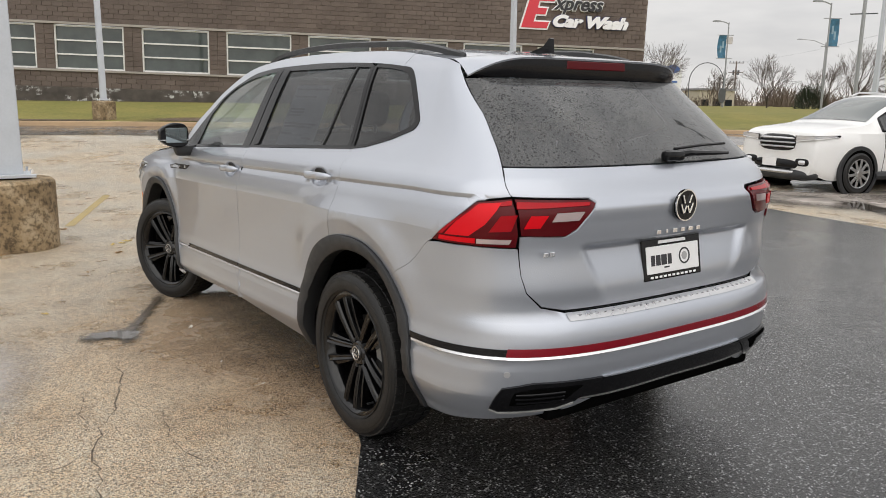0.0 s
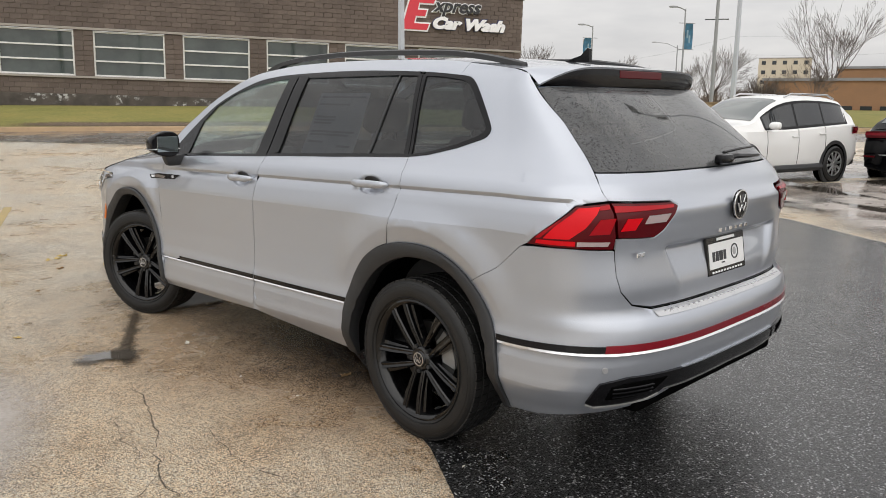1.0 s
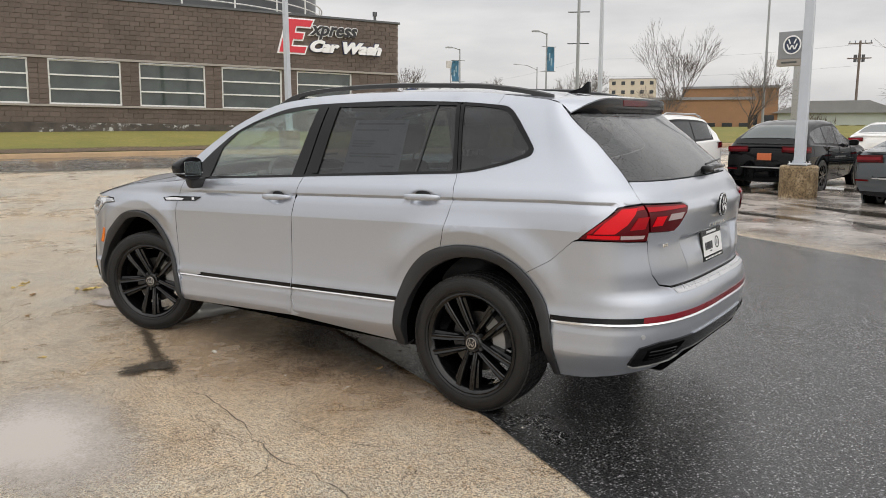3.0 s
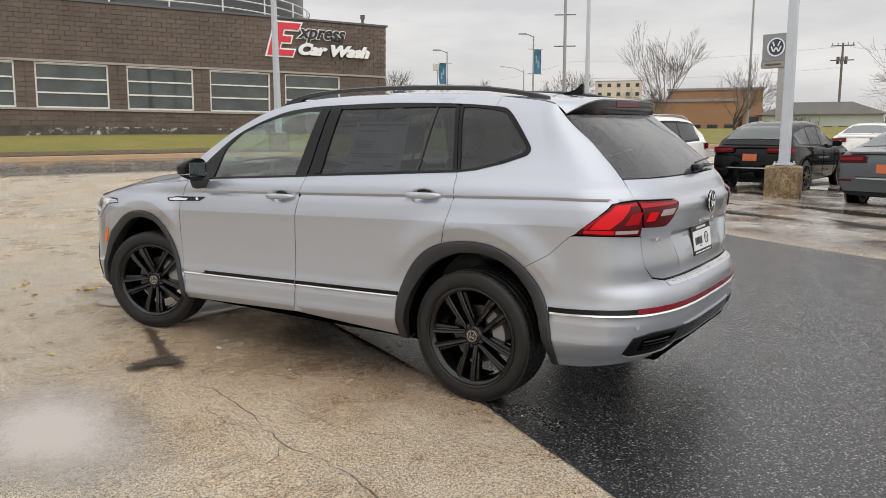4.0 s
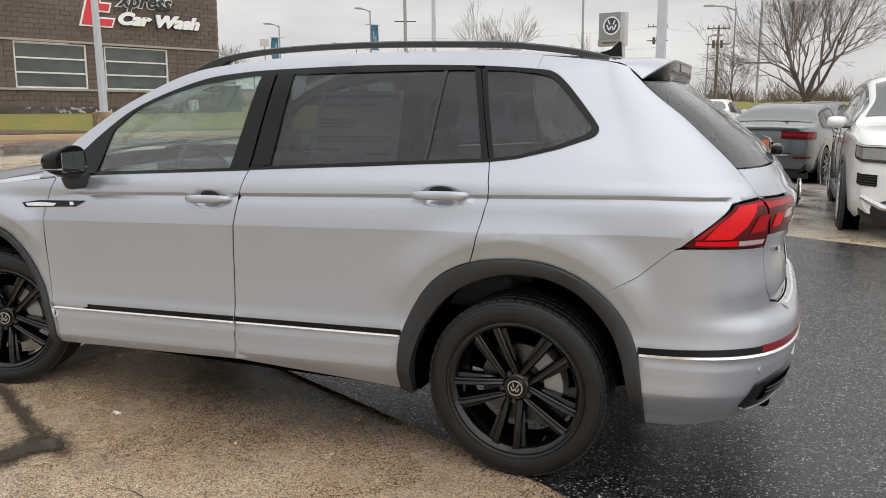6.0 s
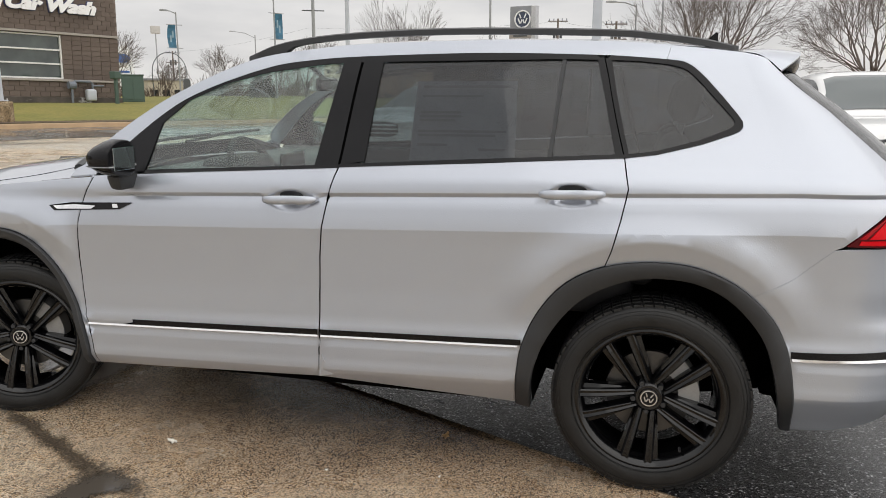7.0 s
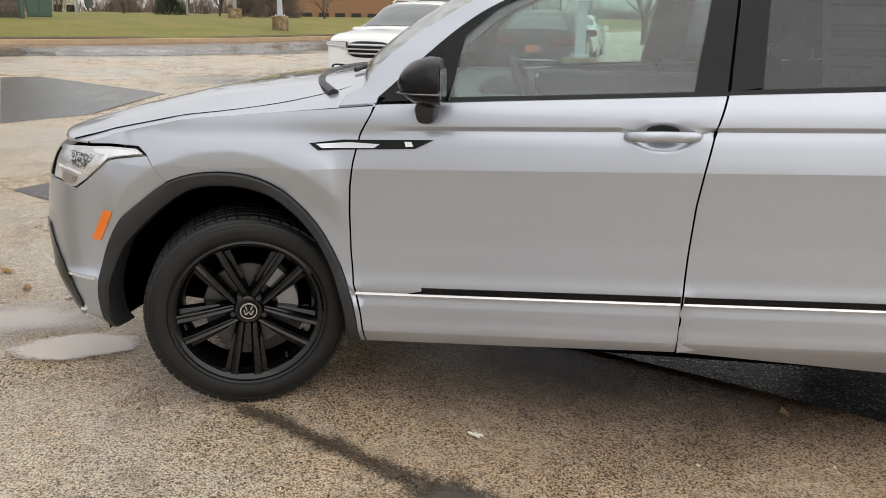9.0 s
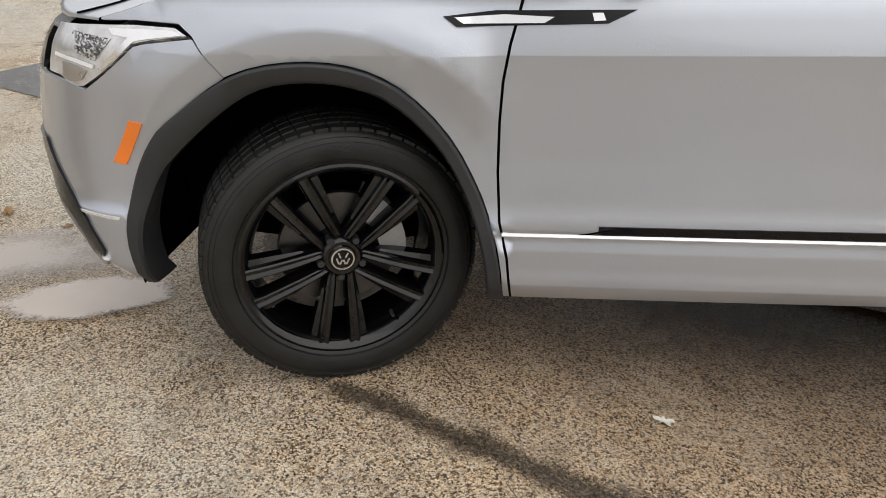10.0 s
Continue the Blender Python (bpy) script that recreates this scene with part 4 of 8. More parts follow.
# nose: head lamps, grille, side intakes, markers
head = [(3.092, .908), (3.124, .926), (3.25, .929), (3.45, .926), (3.66, .918), (3.64, .80), (3.575, .798), (3.53, .784), (3.492, .776), (3.462, .779), (3.405, .804), (3.253, .884)]
for side in (False, True):
    def w(d):
        return flip(d) if side else d
    hl = part("head_lamp", w(sheet(head, 0.002, 0.003, thick=0.03, fine=True)), LAMP_BOWL, suv, "clear head lamp with bright bowls", smooth=True)
    part("bowl", w(sheet([(3.545, .908), (3.345, .896), (3.41, .843), (3.49, .858)], 0, 0.006, thick=0.004, fine=True)), LAMP_DARK, hl, "dark speckled lamp bowl", smooth=True)
    part("projector", w(sheet([(3.565, .898), (3.515, .900), (3.500, .865), (3.565, .866)], 0, 0.009, thick=0.004, fine=True)), LAMP_BOWL, hl, "clear projector lens", smooth=True)
    part("light_guide", w(sheet([(3.600, .853), (3.600, .846), (3.50, .838), (3.415, .826), (3.412, .834), (3.50, .846)], 0, 0.009, thick=0.004, fine=True)), WHITE_PLASTIC, hl, "white light guide", smooth=True)
    part("lower_bowl", w(sheet([(3.555, .834), (3.50, .830), (3.445, .820), (3.462, .798), (3.50, .790), (3.545, .796)], 0, 0.008, thick=0.004, fine=True)), SATIN, hl, smooth=True)
    part("light_guide", w(sheet([(3.105, .910), (3.128, .919), (3.36, .919), (3.34, .906), (3.27, .900), (3.395, .826), (3.38, .822), (3.245, .892)], 0, 0.008, thick=0.004, fine=True)), CHROME, hl, "bright light guide", smooth=True)
    part("side_intake", w(sheet([(3.70, .615), (3.655, .54), (3.555, .43), (3.540, .335), (3.60, .290), (3.75, .300), (4.0, .36), (4.0, .58), (3.85, .61)], 0, 0.006, thick=0.02, fine=True)), BLACK_GLOSS, suv, "gloss black side intake", smooth=True)
    part("intake_lip", w(tube([skin(s, z, 0.0) for s, z in spline([(3.56, .315), (3.62, .288), (3.75, .292), (3.90, .33)], 14)], 0.012, 8)), SATIN, suv)
    part("marker_lamp", w(sheet([(3.300, .703), (3.248, .699), (3.338, .588), (3.385, .593)], 0, 0.004, thick=0.008, fine=True)), AMBER, suv, "orange side marker")
    v = band([(3.40, .440), (3.50, .442), (3.58, .444)], [(3.40, .447), (3.50, .449), (3.58, .450)], 0.004, 12, 1, 0.006)
    part("bright_strip", w(v), BRIGHT, suv)
grille = [(3.70, .80), (3.72, .90), (4.39, .90), (4.39, .80)]
part("grille", join(sheet(grille, 0, 0.002, thick=0.03, fine=True), flip(sheet(grille, 0, 0.002, thick=0.03, fine=True))), BLACK_GLOSS, suv)

# badge on the fender
both_sides("fender_badge", sheet([(2.515, .966), (2.485, .946), (2.160, .962), (2.100, .992), (2.40, .982)], 0, 0.005, thick=0.008), BLACK_GLOSS, "black and bright trim badge")
both_sides("badge_inlay", sheet([(2.490, .965), (2.470, .953), (2.295, .960), (2.275, .973), (2.38, .975)], 0, 0.008, thick=0.004), CHROME)
both_sides("badge_mark", sheet([(2.195, .983), (2.190, .967), (2.165, .969), (2.172, .984)], 0, 0.0065, thick=0.003), BRIGHT)

# the turned-out lower corner of the rear door
def door_toe():
    a, b, c = skin(1.280, .478, .001), skin(1.280, .322, .014), skin(1.222, .330, .001)
    m_ = skin(1.262, .400, .004)
    verts = [a, m_, b, c] + [v + Vector((.02, 0, 0)) for v in (a, m_, b, c)]
    return verts, [(0, 2, 1), (1, 2, 3), (0, 4, 6, 2), (2, 6, 7, 3), (3, 7, 5, 1), (1, 5, 4, 0), (4, 5, 6), (5, 7, 6)]


both_sides("door_toe", door_toe(), SILVER, smooth=False)

# door handles
def handle(yc, zc):
    verts, faces, n, k = [], [], 24, 10
    for i in range(n + 1):
        t = 2 * i / n - 1
        y, z = yc - 0.118 * t, zc + 0.006 + 0.003 * t
        e = max(1 - abs(t) ** 4, 0.0) ** 0.5
        o = skin(y, z + 0.03).x - 0.002 - 0.030 * max(1 - abs(t) ** 3.5, 0) ** 0.6
        for j in range(k):
            a = 2 * pi * j / k
            verts.append((o + 0.010 * cos(a), y, z + (0.005 + 0.013 * e) * sin(a)))
    for i in range(n):
        for j in range(k):
            faces.append((i * k + j, i * k + (j + 1) % k, (i + 1) * k + (j + 1) % k, (i + 1) * k + j))
    faces += [tuple(range(k)), tuple(range(n * k, (n + 1) * k))]
    return verts, faces


for doors, (yc, zc) in zip((front_doors, rear_doors), CUPS):
    part("door_handle", handle(yc, zc), SILVER, doors[0], smooth=True, sharp=60)
    part("door_handle", flip(handle(yc, zc)), SILVER, doors[1], smooth=True, sharp=60)
# a dark patch laid on the skin paints the shade above each handle
for yc, zc in CUPS:
    hollow = [(yc + .050 * cos(pi * k / 12), zc + .017 + .020 * sin(pi * k / 12)) for k in range(13)]
    both_sides("handle_recess", sheet(hollow, 0, .0035, thick=.004, fine=True), CLADDING, "dark patch for the shade behind the handle")
part("door_lock", bm_data(box(0.004, 0.020, 0.008, 0.001, (skin(1.36, 1.06).x - 0.0405, 1.345, 1.032))), BLACK_GLOSS, front_doors[0])

# mirrors
def mirror(side):
    hm = part("door_mirror", bm_data(mirror_block(0.090, 0.078, 0.076, (-.985, 2.105, 1.180), .34)), BLACK_GLOSS, suv, "gloss black door mirror", smooth=True, sharp=50)
    part("middle_band", bm_data(mirror_block(0.0915, 0.080, 0.010, (-.985, 2.105, 1.152), .34)), CLADDING, hm, smooth=True, sharp=50)
    part("side_repeater", bm_data(mirror_block(0.0925, 0.081, 0.004, (-.985, 2.105, 1.152), .34)), LAMP_BOWL, hm, smooth=True)
    part("mirror_glass", bm_data(box(0.128, 0.004, 0.090, 0.002, (-.976, 2.0600, 1.180))), MIRROR, hm, "tinted mirror glass")
    part("mirror_foot", bm_data(box(0.12, 0.055, 0.066, 0.018, (-.905, 2.118, 1.082), taper=(1.35, 1.25))), CLADDING, hm, smooth=True)
    return hm


def mirror_block(a, b, c, at, slim=0.0):
    bm = bmesh.new()
    bmesh.ops.create_uvsphere(bm, u_segments=28, v_segments=18, radius=1)
    for v in bm.verts:
        x, y, z = v.co
        f = lambda q: math.copysign(abs(q) ** 0.62, q)
        x, y, z = f(x), f(y), f(z)
        y = max(y, -0.55)
        v.co = Vector((x * a * (1 - 0.12 * max(y, 0)) + at[0], y * b + at[1] + 0.012 * (1 - abs(z)) * max(y, 0), z * c * (1 - 0.25 * max(y, 0)) * (1 - slim * max(-x, 0)) + at[2]))
    return bm


left_mirror = mirror(0)
right_mirror = copy_thing(left_mirror, Matrix.Identity(4))
right_mirror.parent = suv
for o in (right_mirror, *right_mirror.children_recursive):
    me = o.data.copy()
    me.transform(Matrix.Scale(-1, 4, (1, 0, 0)))
    me.flip_normals()
    o.data = me

# roof rails, antenna, wiper
def rail(side):
    top = spline([(-.255, 1.600), (-.19, 1.616), (-.10, 1.634), (.03, 1.652), (.22, 1.669), (.8, 1.685), (1.3, 1.672), (1.58, 1.638), (1.74, 1.585)], 46)
    verts, faces = [], []
    for i, p in enumerate(top):
        t = i / 45
        w, h = 0.019 * min(1, 0.35 + 5 * min(t, 1 - t)), 0.021 + 0.024 * ease((0.16 - min(t, 1 - t)) / 0.02)
        x = -0.525 + 0.02 * abs(2 * t - 1) ** 2
        verts += [(x - w, p.x, p.y - h), (x - w * .9, p.x, p.y), (x, p.x, p.y + .006), (x + w * .9, p.x, p.y), (x + w, p.x, p.y - h)]
    for i in range(45):
        for j in range(5):
            faces.append((i * 5 + j, i * 5 + (j + 1) % 5, i * 5 + 5 + (j + 1) % 5, i * 5 + 5 + j))
    faces += [tuple(range(5)), tuple(range(225, 230))]
    d = verts, faces
    return flip(d) if side else d


part("roof_rail", rail(0), CLADDING, suv, "black roof rail", smooth=True, sharp=50)
part("roof_rail", rail(1), CLADDING, suv, "black roof rail", smooth=True, sharp=50)
fin = [(-.218, 1.625), (-.214, 1.688), (-.205, 1.691), (-.170, 1.658), (-.125, 1.646), (-.07, 1.630)]
vf = prism(fin, 0.022, "yz", -0.011)
part("antenna", (vf[0], vf[1]), BLACK_GLOSS, suv, "black shark-fin antenna")
part("rear_wiper", tube([(.02, -.885, 1.224), (.12, -.890, 1.232), (.26, -.880, 1.226), (.40, -.862, 1.222)], 0.016, 8, taper=0.007), BLACK_GLOSS, suv)
part("wiper_base", bm_data(box(0.10, 0.05, 0.042, 0.016, (.03, -.882, 1.222))), BLACK_GLOSS, suv, smooth=True)
part("wiper_blade", tube([(.06, -.862, 1.246), (.24, -.852, 1.256), (.42, -.828, 1.258)], 0.006, 6), BLACK_GLOSS, suv)

# emblem, nameplate bars and dealer plate on the gate
def disc(r, depth, n=40):
    return lathe([(0, 0), (r, 0), (r, -depth), (0, -depth)], n, "x")


def facing_back(x, z, out=0.0):
    s = -1.65
    y = rear_at(z) - out
    return pose(x, y, z, 0, 0, -90)


emblem = part("emblem", moved(disc(0.060, 0.010), facing_back(0, 1.045, 0.006) @ pose(0, 0, 0, 0, 180, 0)), BLACK_GLOSS, suv, "round black and chrome emblem", smooth=True, sharp=40)
ring = [(0.0555, 0), (0.0555, 0.006), (0.060, 0.006), (0.060, 0)]
part("emblem_ring", moved(lathe(ring, 40, "x", True), pose(0, rear_at(1.045) - 0.012, 1.045, 0, 0, -90)), CHROME, emblem, smooth=True, sharp=40)
EMBLEM_BARS = ((-.36, .42, 24, .62), (.36, .42, -24, .62), (-.50, -.22, 24, .74), (.50, -.22, -24, .74), (-.17, -.30, -24, .56), (.17, -.30, 24, .56))
for bx, bz, lean, ln in EMBLEM_BARS:
    part("emblem_bar", bm_data(box(.0075, 0.006, .055 * ln, 0.001)), CHROME, emblem, m=pose(.053 * bx, rear_at(1.045) - 0.019, 1.045 + .053 * bz, 0, -lean, 0))
for i, wd in enumerate((.022, .008, .024, .022, .024, .022)):
    part("name_bar", bm_data(box(wd, 0.005, 0.016, 0.0015, (-.115 + .046 * i, rear_at(.948) - 0.006, .948))), CHROME, suv)
for x in (-.63, -.60):
    part("name_bar", bm_data(box(.022, 0.006, 0.017, 0.002, (x, skin(-1.165, .905).y - 0.004, .905))), CHROME, suv)
plate = part("dealer_plate", bm_data(box(0.340, 0.012, 0.160, 0.006)), BLACK_GLOSS, suv, "white dealer plate in a black frame", m=pose(0, -.930, .838, -9, 0, 0))
part("plate_card", bm_data(box(0.306, 0.004, 0.104, 0.002, (0, -.007, -.002))), WHITE_PLASTIC, plate)
for x, wd in ((-.118, .022), (-.088, .026), (-.055, .032), (-.022, .022)):
    part("plate_mark", bm_data(box(wd, 0.002, 0.040, 0.001, (x, -.0095, -.004))), PLATE_INK, plate)
part("plate_mark", bm_data(box(0.03, 0.002, 0.006, 0.001, (-.04, -.0095, -.034))), PLATE_INK, plate)
part("plate_mark", moved(lathe([(.026, 0), (.026, .002), (.032, .002), (.032, 0)], 28, "x", True), pose(.065, -.009, 0, 0, 0, -90)), PLATE_INK, plate)
part("plate_mark", moved(lathe([(0, 0), (.016, 0), (.016, .002), (0, .002)], 20, "x"), pose(.065, -.0075, 0, 0, 0, -90)), PAPER_GREY, plate)
part("plate_bar", bm_data(box(0.16, 0.002, 0.012, 0.001, (0, -.0065, .064))), WHITE_PLASTIC, plate)
for i in range(11):
    part("plate_bar", bm_data(box(0.016, 0.002, 0.008, 0.001, (-.125 + .025 * i, -.0065, -.068))), WHITE_PLASTIC, plate)

# wheels
def wheel_parts(parent):
    tyre = [(.259, -.095), (.266, -.108), (.280, -.116), (.303, -.1195), (.327, -.117), (.342, -.109), (.351, -.096), (.3535, -.07), (.354, -.03), (.354, .03), (.3535, .07), (.351, .096), (.342, .109), (.327, .117), (.303, .1195), (.280, .116), (.266, .108), (.259, .095)]
    t = part("tyre", lathe(tyre, 72), RUBBER, parent, smooth=True, sharp=40)
    blocks = []
    for i in range(60):
        a = 2 * pi * i / 60
        for h, wd in ((-.086, .032), (.086, .032), (-.043, .034), (0, .034), (.043, .034)):
            b = bm_data(box(wd, .031 if abs(h) > .05 else .033, .010, 0.0015, (h, 0, .3505 if abs(h) > .05 else .3522), 1))
            blocks.append(moved(b, Matrix.Rotation(a + h * 2.2, 4, "X")))
    part("tread", join(*blocks), RUBBER, t)
    for r, wd in ((.274, .0020), (.322, .0014), (.334, .0012)):
        part("sidewall_ring", lathe([(r, -.113), (r + wd, -.1195 + .35 * max(0, r - .32)), (r + 2 * wd, -.113)], 60), RUBBER, t)
    rim = [(q * 1.035, h) for q, h in [(.232, .09), (.248, .10), (.256, .100), (.257, .094), (.244, .085), (.232, .06), (.226, .0), (.226, -.06), (.236, -.085), (.246, -.098), (.2565, -.103), (.2575, -.108), (.250, -.110), (.240, -.104), (.232, -.092), (.220, -.06), (.218, .05)]]
    r = part("rim", lathe(rim, 72), GRAPHITE, parent, "gloss black alloy rim", smooth=True, sharp=40)
    hub = part("hub", lathe([(0, -.086), (.034, -.086), (.037, -.082), (.046, -.083), (.056, -.074), (.066, -.050), (.070, -.02), (0, -.02)], 40), GRAPHITE, r, smooth=True, sharp=40)
    part("hub_cap", lathe([(0, -.0885), (.030, -.0875), (.0325, -.085)], 30), BLACK_GLOSS, hub, smooth=True)
    part("cap_ring", lathe([(.0255, -.0882), (.0265, -.0905), (.0305, -.0902), (.0315, -.087)], 30), CAP_CHROME, hub, smooth=True)
    for by, bz, lean, ln in EMBLEM_BARS:
        part("cap_bar", bm_data(box(.003, .0046, .026 * ln, .0006)), CAP_CHROME, hub, m=pose(-.0895, -.026 * by, .026 * bz, -lean, 0, 0))
    for i in range(5):
        a = radians(72 * i + 180)
        for sgn in (-1, 1):
            part("spoke", spoke(sgn), GRAPHITE, r, m=Matrix.Rotation(a, 4, "X"), smooth=True, sharp=30)
        part("wheel_bolt", moved(lathe([(0, -.070), (.009, -.070), (.010, -.06), (.010, -.04)], 12), Matrix.Rotation(a, 4, "X") @ Matrix.Translation((-.012, 0, .057))), CLADDING, hub)
    part("tyre_valve", moved(lathe([(0, -.1), (.004, -.1), (.005, -.07)], 8), Matrix.Rotation(radians(140), 4, "X") @ Matrix.Translation((0, 0, .222))), CLADDING, r)
    disc_b = part("brake_disc", lathe([(.05, -.02), (.158, -.02), (.160, -.015), (.160, 0), (.05, 0)], 48), STEEL, parent, "grey steel brake disc", smooth=True, sharp=30)
    return disc_b


def spoke(sgn):
    """One bar of a twin spoke, along +z: a ridged face with a lower ledge on its outer flank."""
    rows = ((.040, .022, .024, .000, -.074), (.070, .025, .027, .002, -.082), (.120, .030, .030, .007, -.092), (.170, .035, .032, .012, -.099), (.215, .040, .033, .015, -.103), (.257, .044, .034, .017, -.103))
    verts, faces, k = [], [], 10
    for z, off, wd, ledge, x in rows:
        a, c, b = off - wd / 2, off, off + wd / 2
        ring = [(x + .050, a - .002), (x + .014, a - .001), (x + .004, a + .002), (x, a + .006), (x + .004, c), (x, b - .006), (x + .004, b - .002), (x + .017, b + .001), (x + .020, b + .002 + ledge), (x + .050, b + .004 + ledge)]
        verts += [(px, sgn * py, z) for px, py in ring]
    for i in range(len(rows) - 1):
        for j in range(k - 1):
            faces.append((i * k + j, i * k + j + 1, i * k + k + j + 1, i * k + k + j))
    faces += [tuple(range(k)), tuple(range(k * (len(rows) - 1), k * len(rows)))]
    return verts, faces


def caliper():
    verts, faces = [], []
    for i in range(9):
        a = radians(-34 + 68 * i / 8)
        for r, h in ((.105, -.045), (.178, -.045), (.182, .03), (.105, .03)):
            verts.append((h, r * sin(a), r * cos(a)))
    for i in range(8):
        for j in range(4):
            faces.append((i * 4 + j, i * 4 + (j + 1) % 4, i * 4 + 4 + (j + 1) % 4, i * 4 + 4 + j))
    faces += [(0, 1, 2, 3), (32, 33, 34, 35)]
    return verts, faces


first = new("wheel")
first.parent = suv
wheel_parts(first)
first.matrix_basis = pose(-.785, 0, .346, 8, 0, 0)
STEER = 21.0
wheels = [first]
for m in (pose(-.779, 2.802, .346, 0, 0, STEER) @ pose(0, 0, 0, 5, 0, 0), pose(.785, 0, .346, 0, 0, 180), pose(.77, 2.79, .346, 0, 0, 180 + STEER)):
    w2 = copy_thing(first, m)
    w2.parent = suv
    wheels.append(w2)
for (x, y, a, turn) in ((-.785, 0, 60, 0), (-.779, 2.802, 60, STEER), (.785, 0, 60, 180), (.77, 2.79, 60, 180 + STEER)):
    part("brake_caliper", caliper(), CALIPER, suv, m=pose(x, y, .347, 0, 0, turn) @ pose(0, 0, 0, a if turn < 90 else -a, 0, 0), smooth=True)

# wheel wells, floor pan, sills
def well(yc, r, first=-.06, span=1.12):
    """Liner of a wheel arch, open towards the road."""
    verts, faces, n = [], [], 28
    for i in range(n + 1):
        a = pi * (span * i / n + first)
        y, z = yc + r * cos(a), .36 + (r - .01) * sin(a)
        verts += [(-.855, y, z), (-.80, y * 1.0, z + .01), (-.46, y, z)]
    c = len(verts)
    verts += [(-.46, yc, .20)]
    for i in range(n):
        for j in range(2):
            faces.append((3 * i + j, 3 * i + j + 1, 3 * i + j + 4, 3 * i + j + 3))
        faces.append((3 * i + 2, c, 3 * i + 5))
    return verts, faces


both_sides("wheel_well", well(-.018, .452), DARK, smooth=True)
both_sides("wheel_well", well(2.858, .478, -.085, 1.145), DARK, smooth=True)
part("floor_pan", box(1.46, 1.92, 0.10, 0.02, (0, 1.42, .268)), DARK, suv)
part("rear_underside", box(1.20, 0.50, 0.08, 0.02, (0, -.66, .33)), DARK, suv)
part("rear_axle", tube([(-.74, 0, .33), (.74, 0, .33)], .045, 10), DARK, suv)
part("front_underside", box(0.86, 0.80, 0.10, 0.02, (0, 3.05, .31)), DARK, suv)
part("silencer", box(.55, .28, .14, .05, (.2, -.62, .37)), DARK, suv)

# cabin
cabin = part("cabin_floor", box(1.50, 1.70, 0.04, 0.01, (0, 1.38, .50)), DASH, suv)
part("boot_floor", box(.86, 1.36, 0.04, 0.01, (0, -.15, .60)), DASH, suv)
part("headliner", moved(across([p for p in ROOF_EDGE if p[0] < 1.40], 20, 12, 0.025), Matrix.Translation((0, 0, -.035))), HEADLINER, suv, smooth=True)
for side in (-1, 1):
    part("door_lining", bm_data(box(.06, 1.66, .55, .02, (side * .78, 1.40, .84))), DASH, suv)
part("tailgate_lining", bm_data(box(1.0, .04, .35, .01, (0, -.80, .92))), DASH, suv)
dash = part("dashboard", box(1.46, .42, .26, .06, (0, 2.02, .98), 3), DASH, suv, smooth=True)
part("instrument_hood", box(.36, .20, .10, .04, (-.36, 1.90, 1.10), 3), LEATHER, dash, smooth=True)
part("centre_screen", box(.26, .02, .14, .008, (0, 1.80, 1.07)), BLACK_GLOSS, dash)
for x in (-.70, .70):
    part("air_vent", box(.10, .02, .06, .008, (x, 1.81, 1.06)), SATIN, dash)
part("centre_console", box(.26, 1.0, .28, .05, (0, 1.35, .66), 3), DASH, suv, smooth=True)
wheel_rim = moved(lathe([(.185 + .016 * cos(a), .016 * sin(a)) for a in (2 * pi * k / 10 for k in range(10))], 40, "z", True), Matrix.Identity(4))
steering = part("steering_wheel", wheel_rim, LEATHER, suv, "black leather steering wheel", m=pose(-.37, 1.80, 1.06, 62, 0, 0), smooth=True)
part("steering_boss", box(.14, .11, .04, .02, (0, 0, -.01), 3), DASH, steering, smooth=True)
for a in (0, 180, 270):
    part("steering_spoke", box(.12, .04, .018, .006, (.12, 0, 0)), SATIN, steering, m=pose(0, 0, 0, 0, 0, a))


def seat(m, wide=.50):
    s = part("seat", box(wide, .52, .18, .06, (0, 0, .62), 3), LEATHER, suv, "black cloth seat", m=m, smooth=True)
    part("seat_back", moved(bm_data(box(wide, .15, .60, .06, (0, 0, .30), 3, taper=(.86, .8))), pose(0, -.26, .66, 14, 0, 0)), LEATHER, s, smooth=True)
    part("headrest", moved(bm_data(box(.27, .10, .18, .045, (0, 0, .73), 3)), pose(0, -.25, .66, 14, 0, 0)), LEATHER, s, smooth=True)
    for x in (-.07, .07):
        part("headrest_post", tube([(x, -.40, 1.20), (x, -.43, 1.34)], .007, 6), SATIN, s)
    return s


for x in (-.37, .37):
    seat(pose(x, 1.22, 0))
for x in (-.42, 0, .42):
    seat(pose(x, .34, .04), .42)
part("interior_mirror", box(.23, .03, .065, .015, (0, 1.60, 1.475), 3), BLACK_GLOSS, suv, smooth=True)
part("mirror_stem", tube([(0, 1.60, 1.49), (0, 1.68, 1.56)], .012, 8), BLACK_GLOSS, suv)
sticker = part("window_sheet", sheet([(.52, 1.195), (.535, 1.48), (.925, 1.48), (.925, 1.185)], 0, -0.016, thick=0), PAPER, suv, "printed sales sheet behind the glass")
for z, a, b in ((1.455, .56, .90), (1.42, .66, .90), (1.36, .74, .90), (1.345, .74, .90), (1.33, .76, .90), (1.29, .56, .90), (1.275, .60, .90), (1.24, .78, .90), (1.225, .56, .66)):
    part("print_bar", sheet([(a, z), (a, z + .009), (b, z + .009), (b, z)], 0, -0.0145, thick=0), PAPER_GREY, sticker)

# ---- ground ----
NX, NY = 0.4309, 0.9024   # level direction from the lot towards the long building


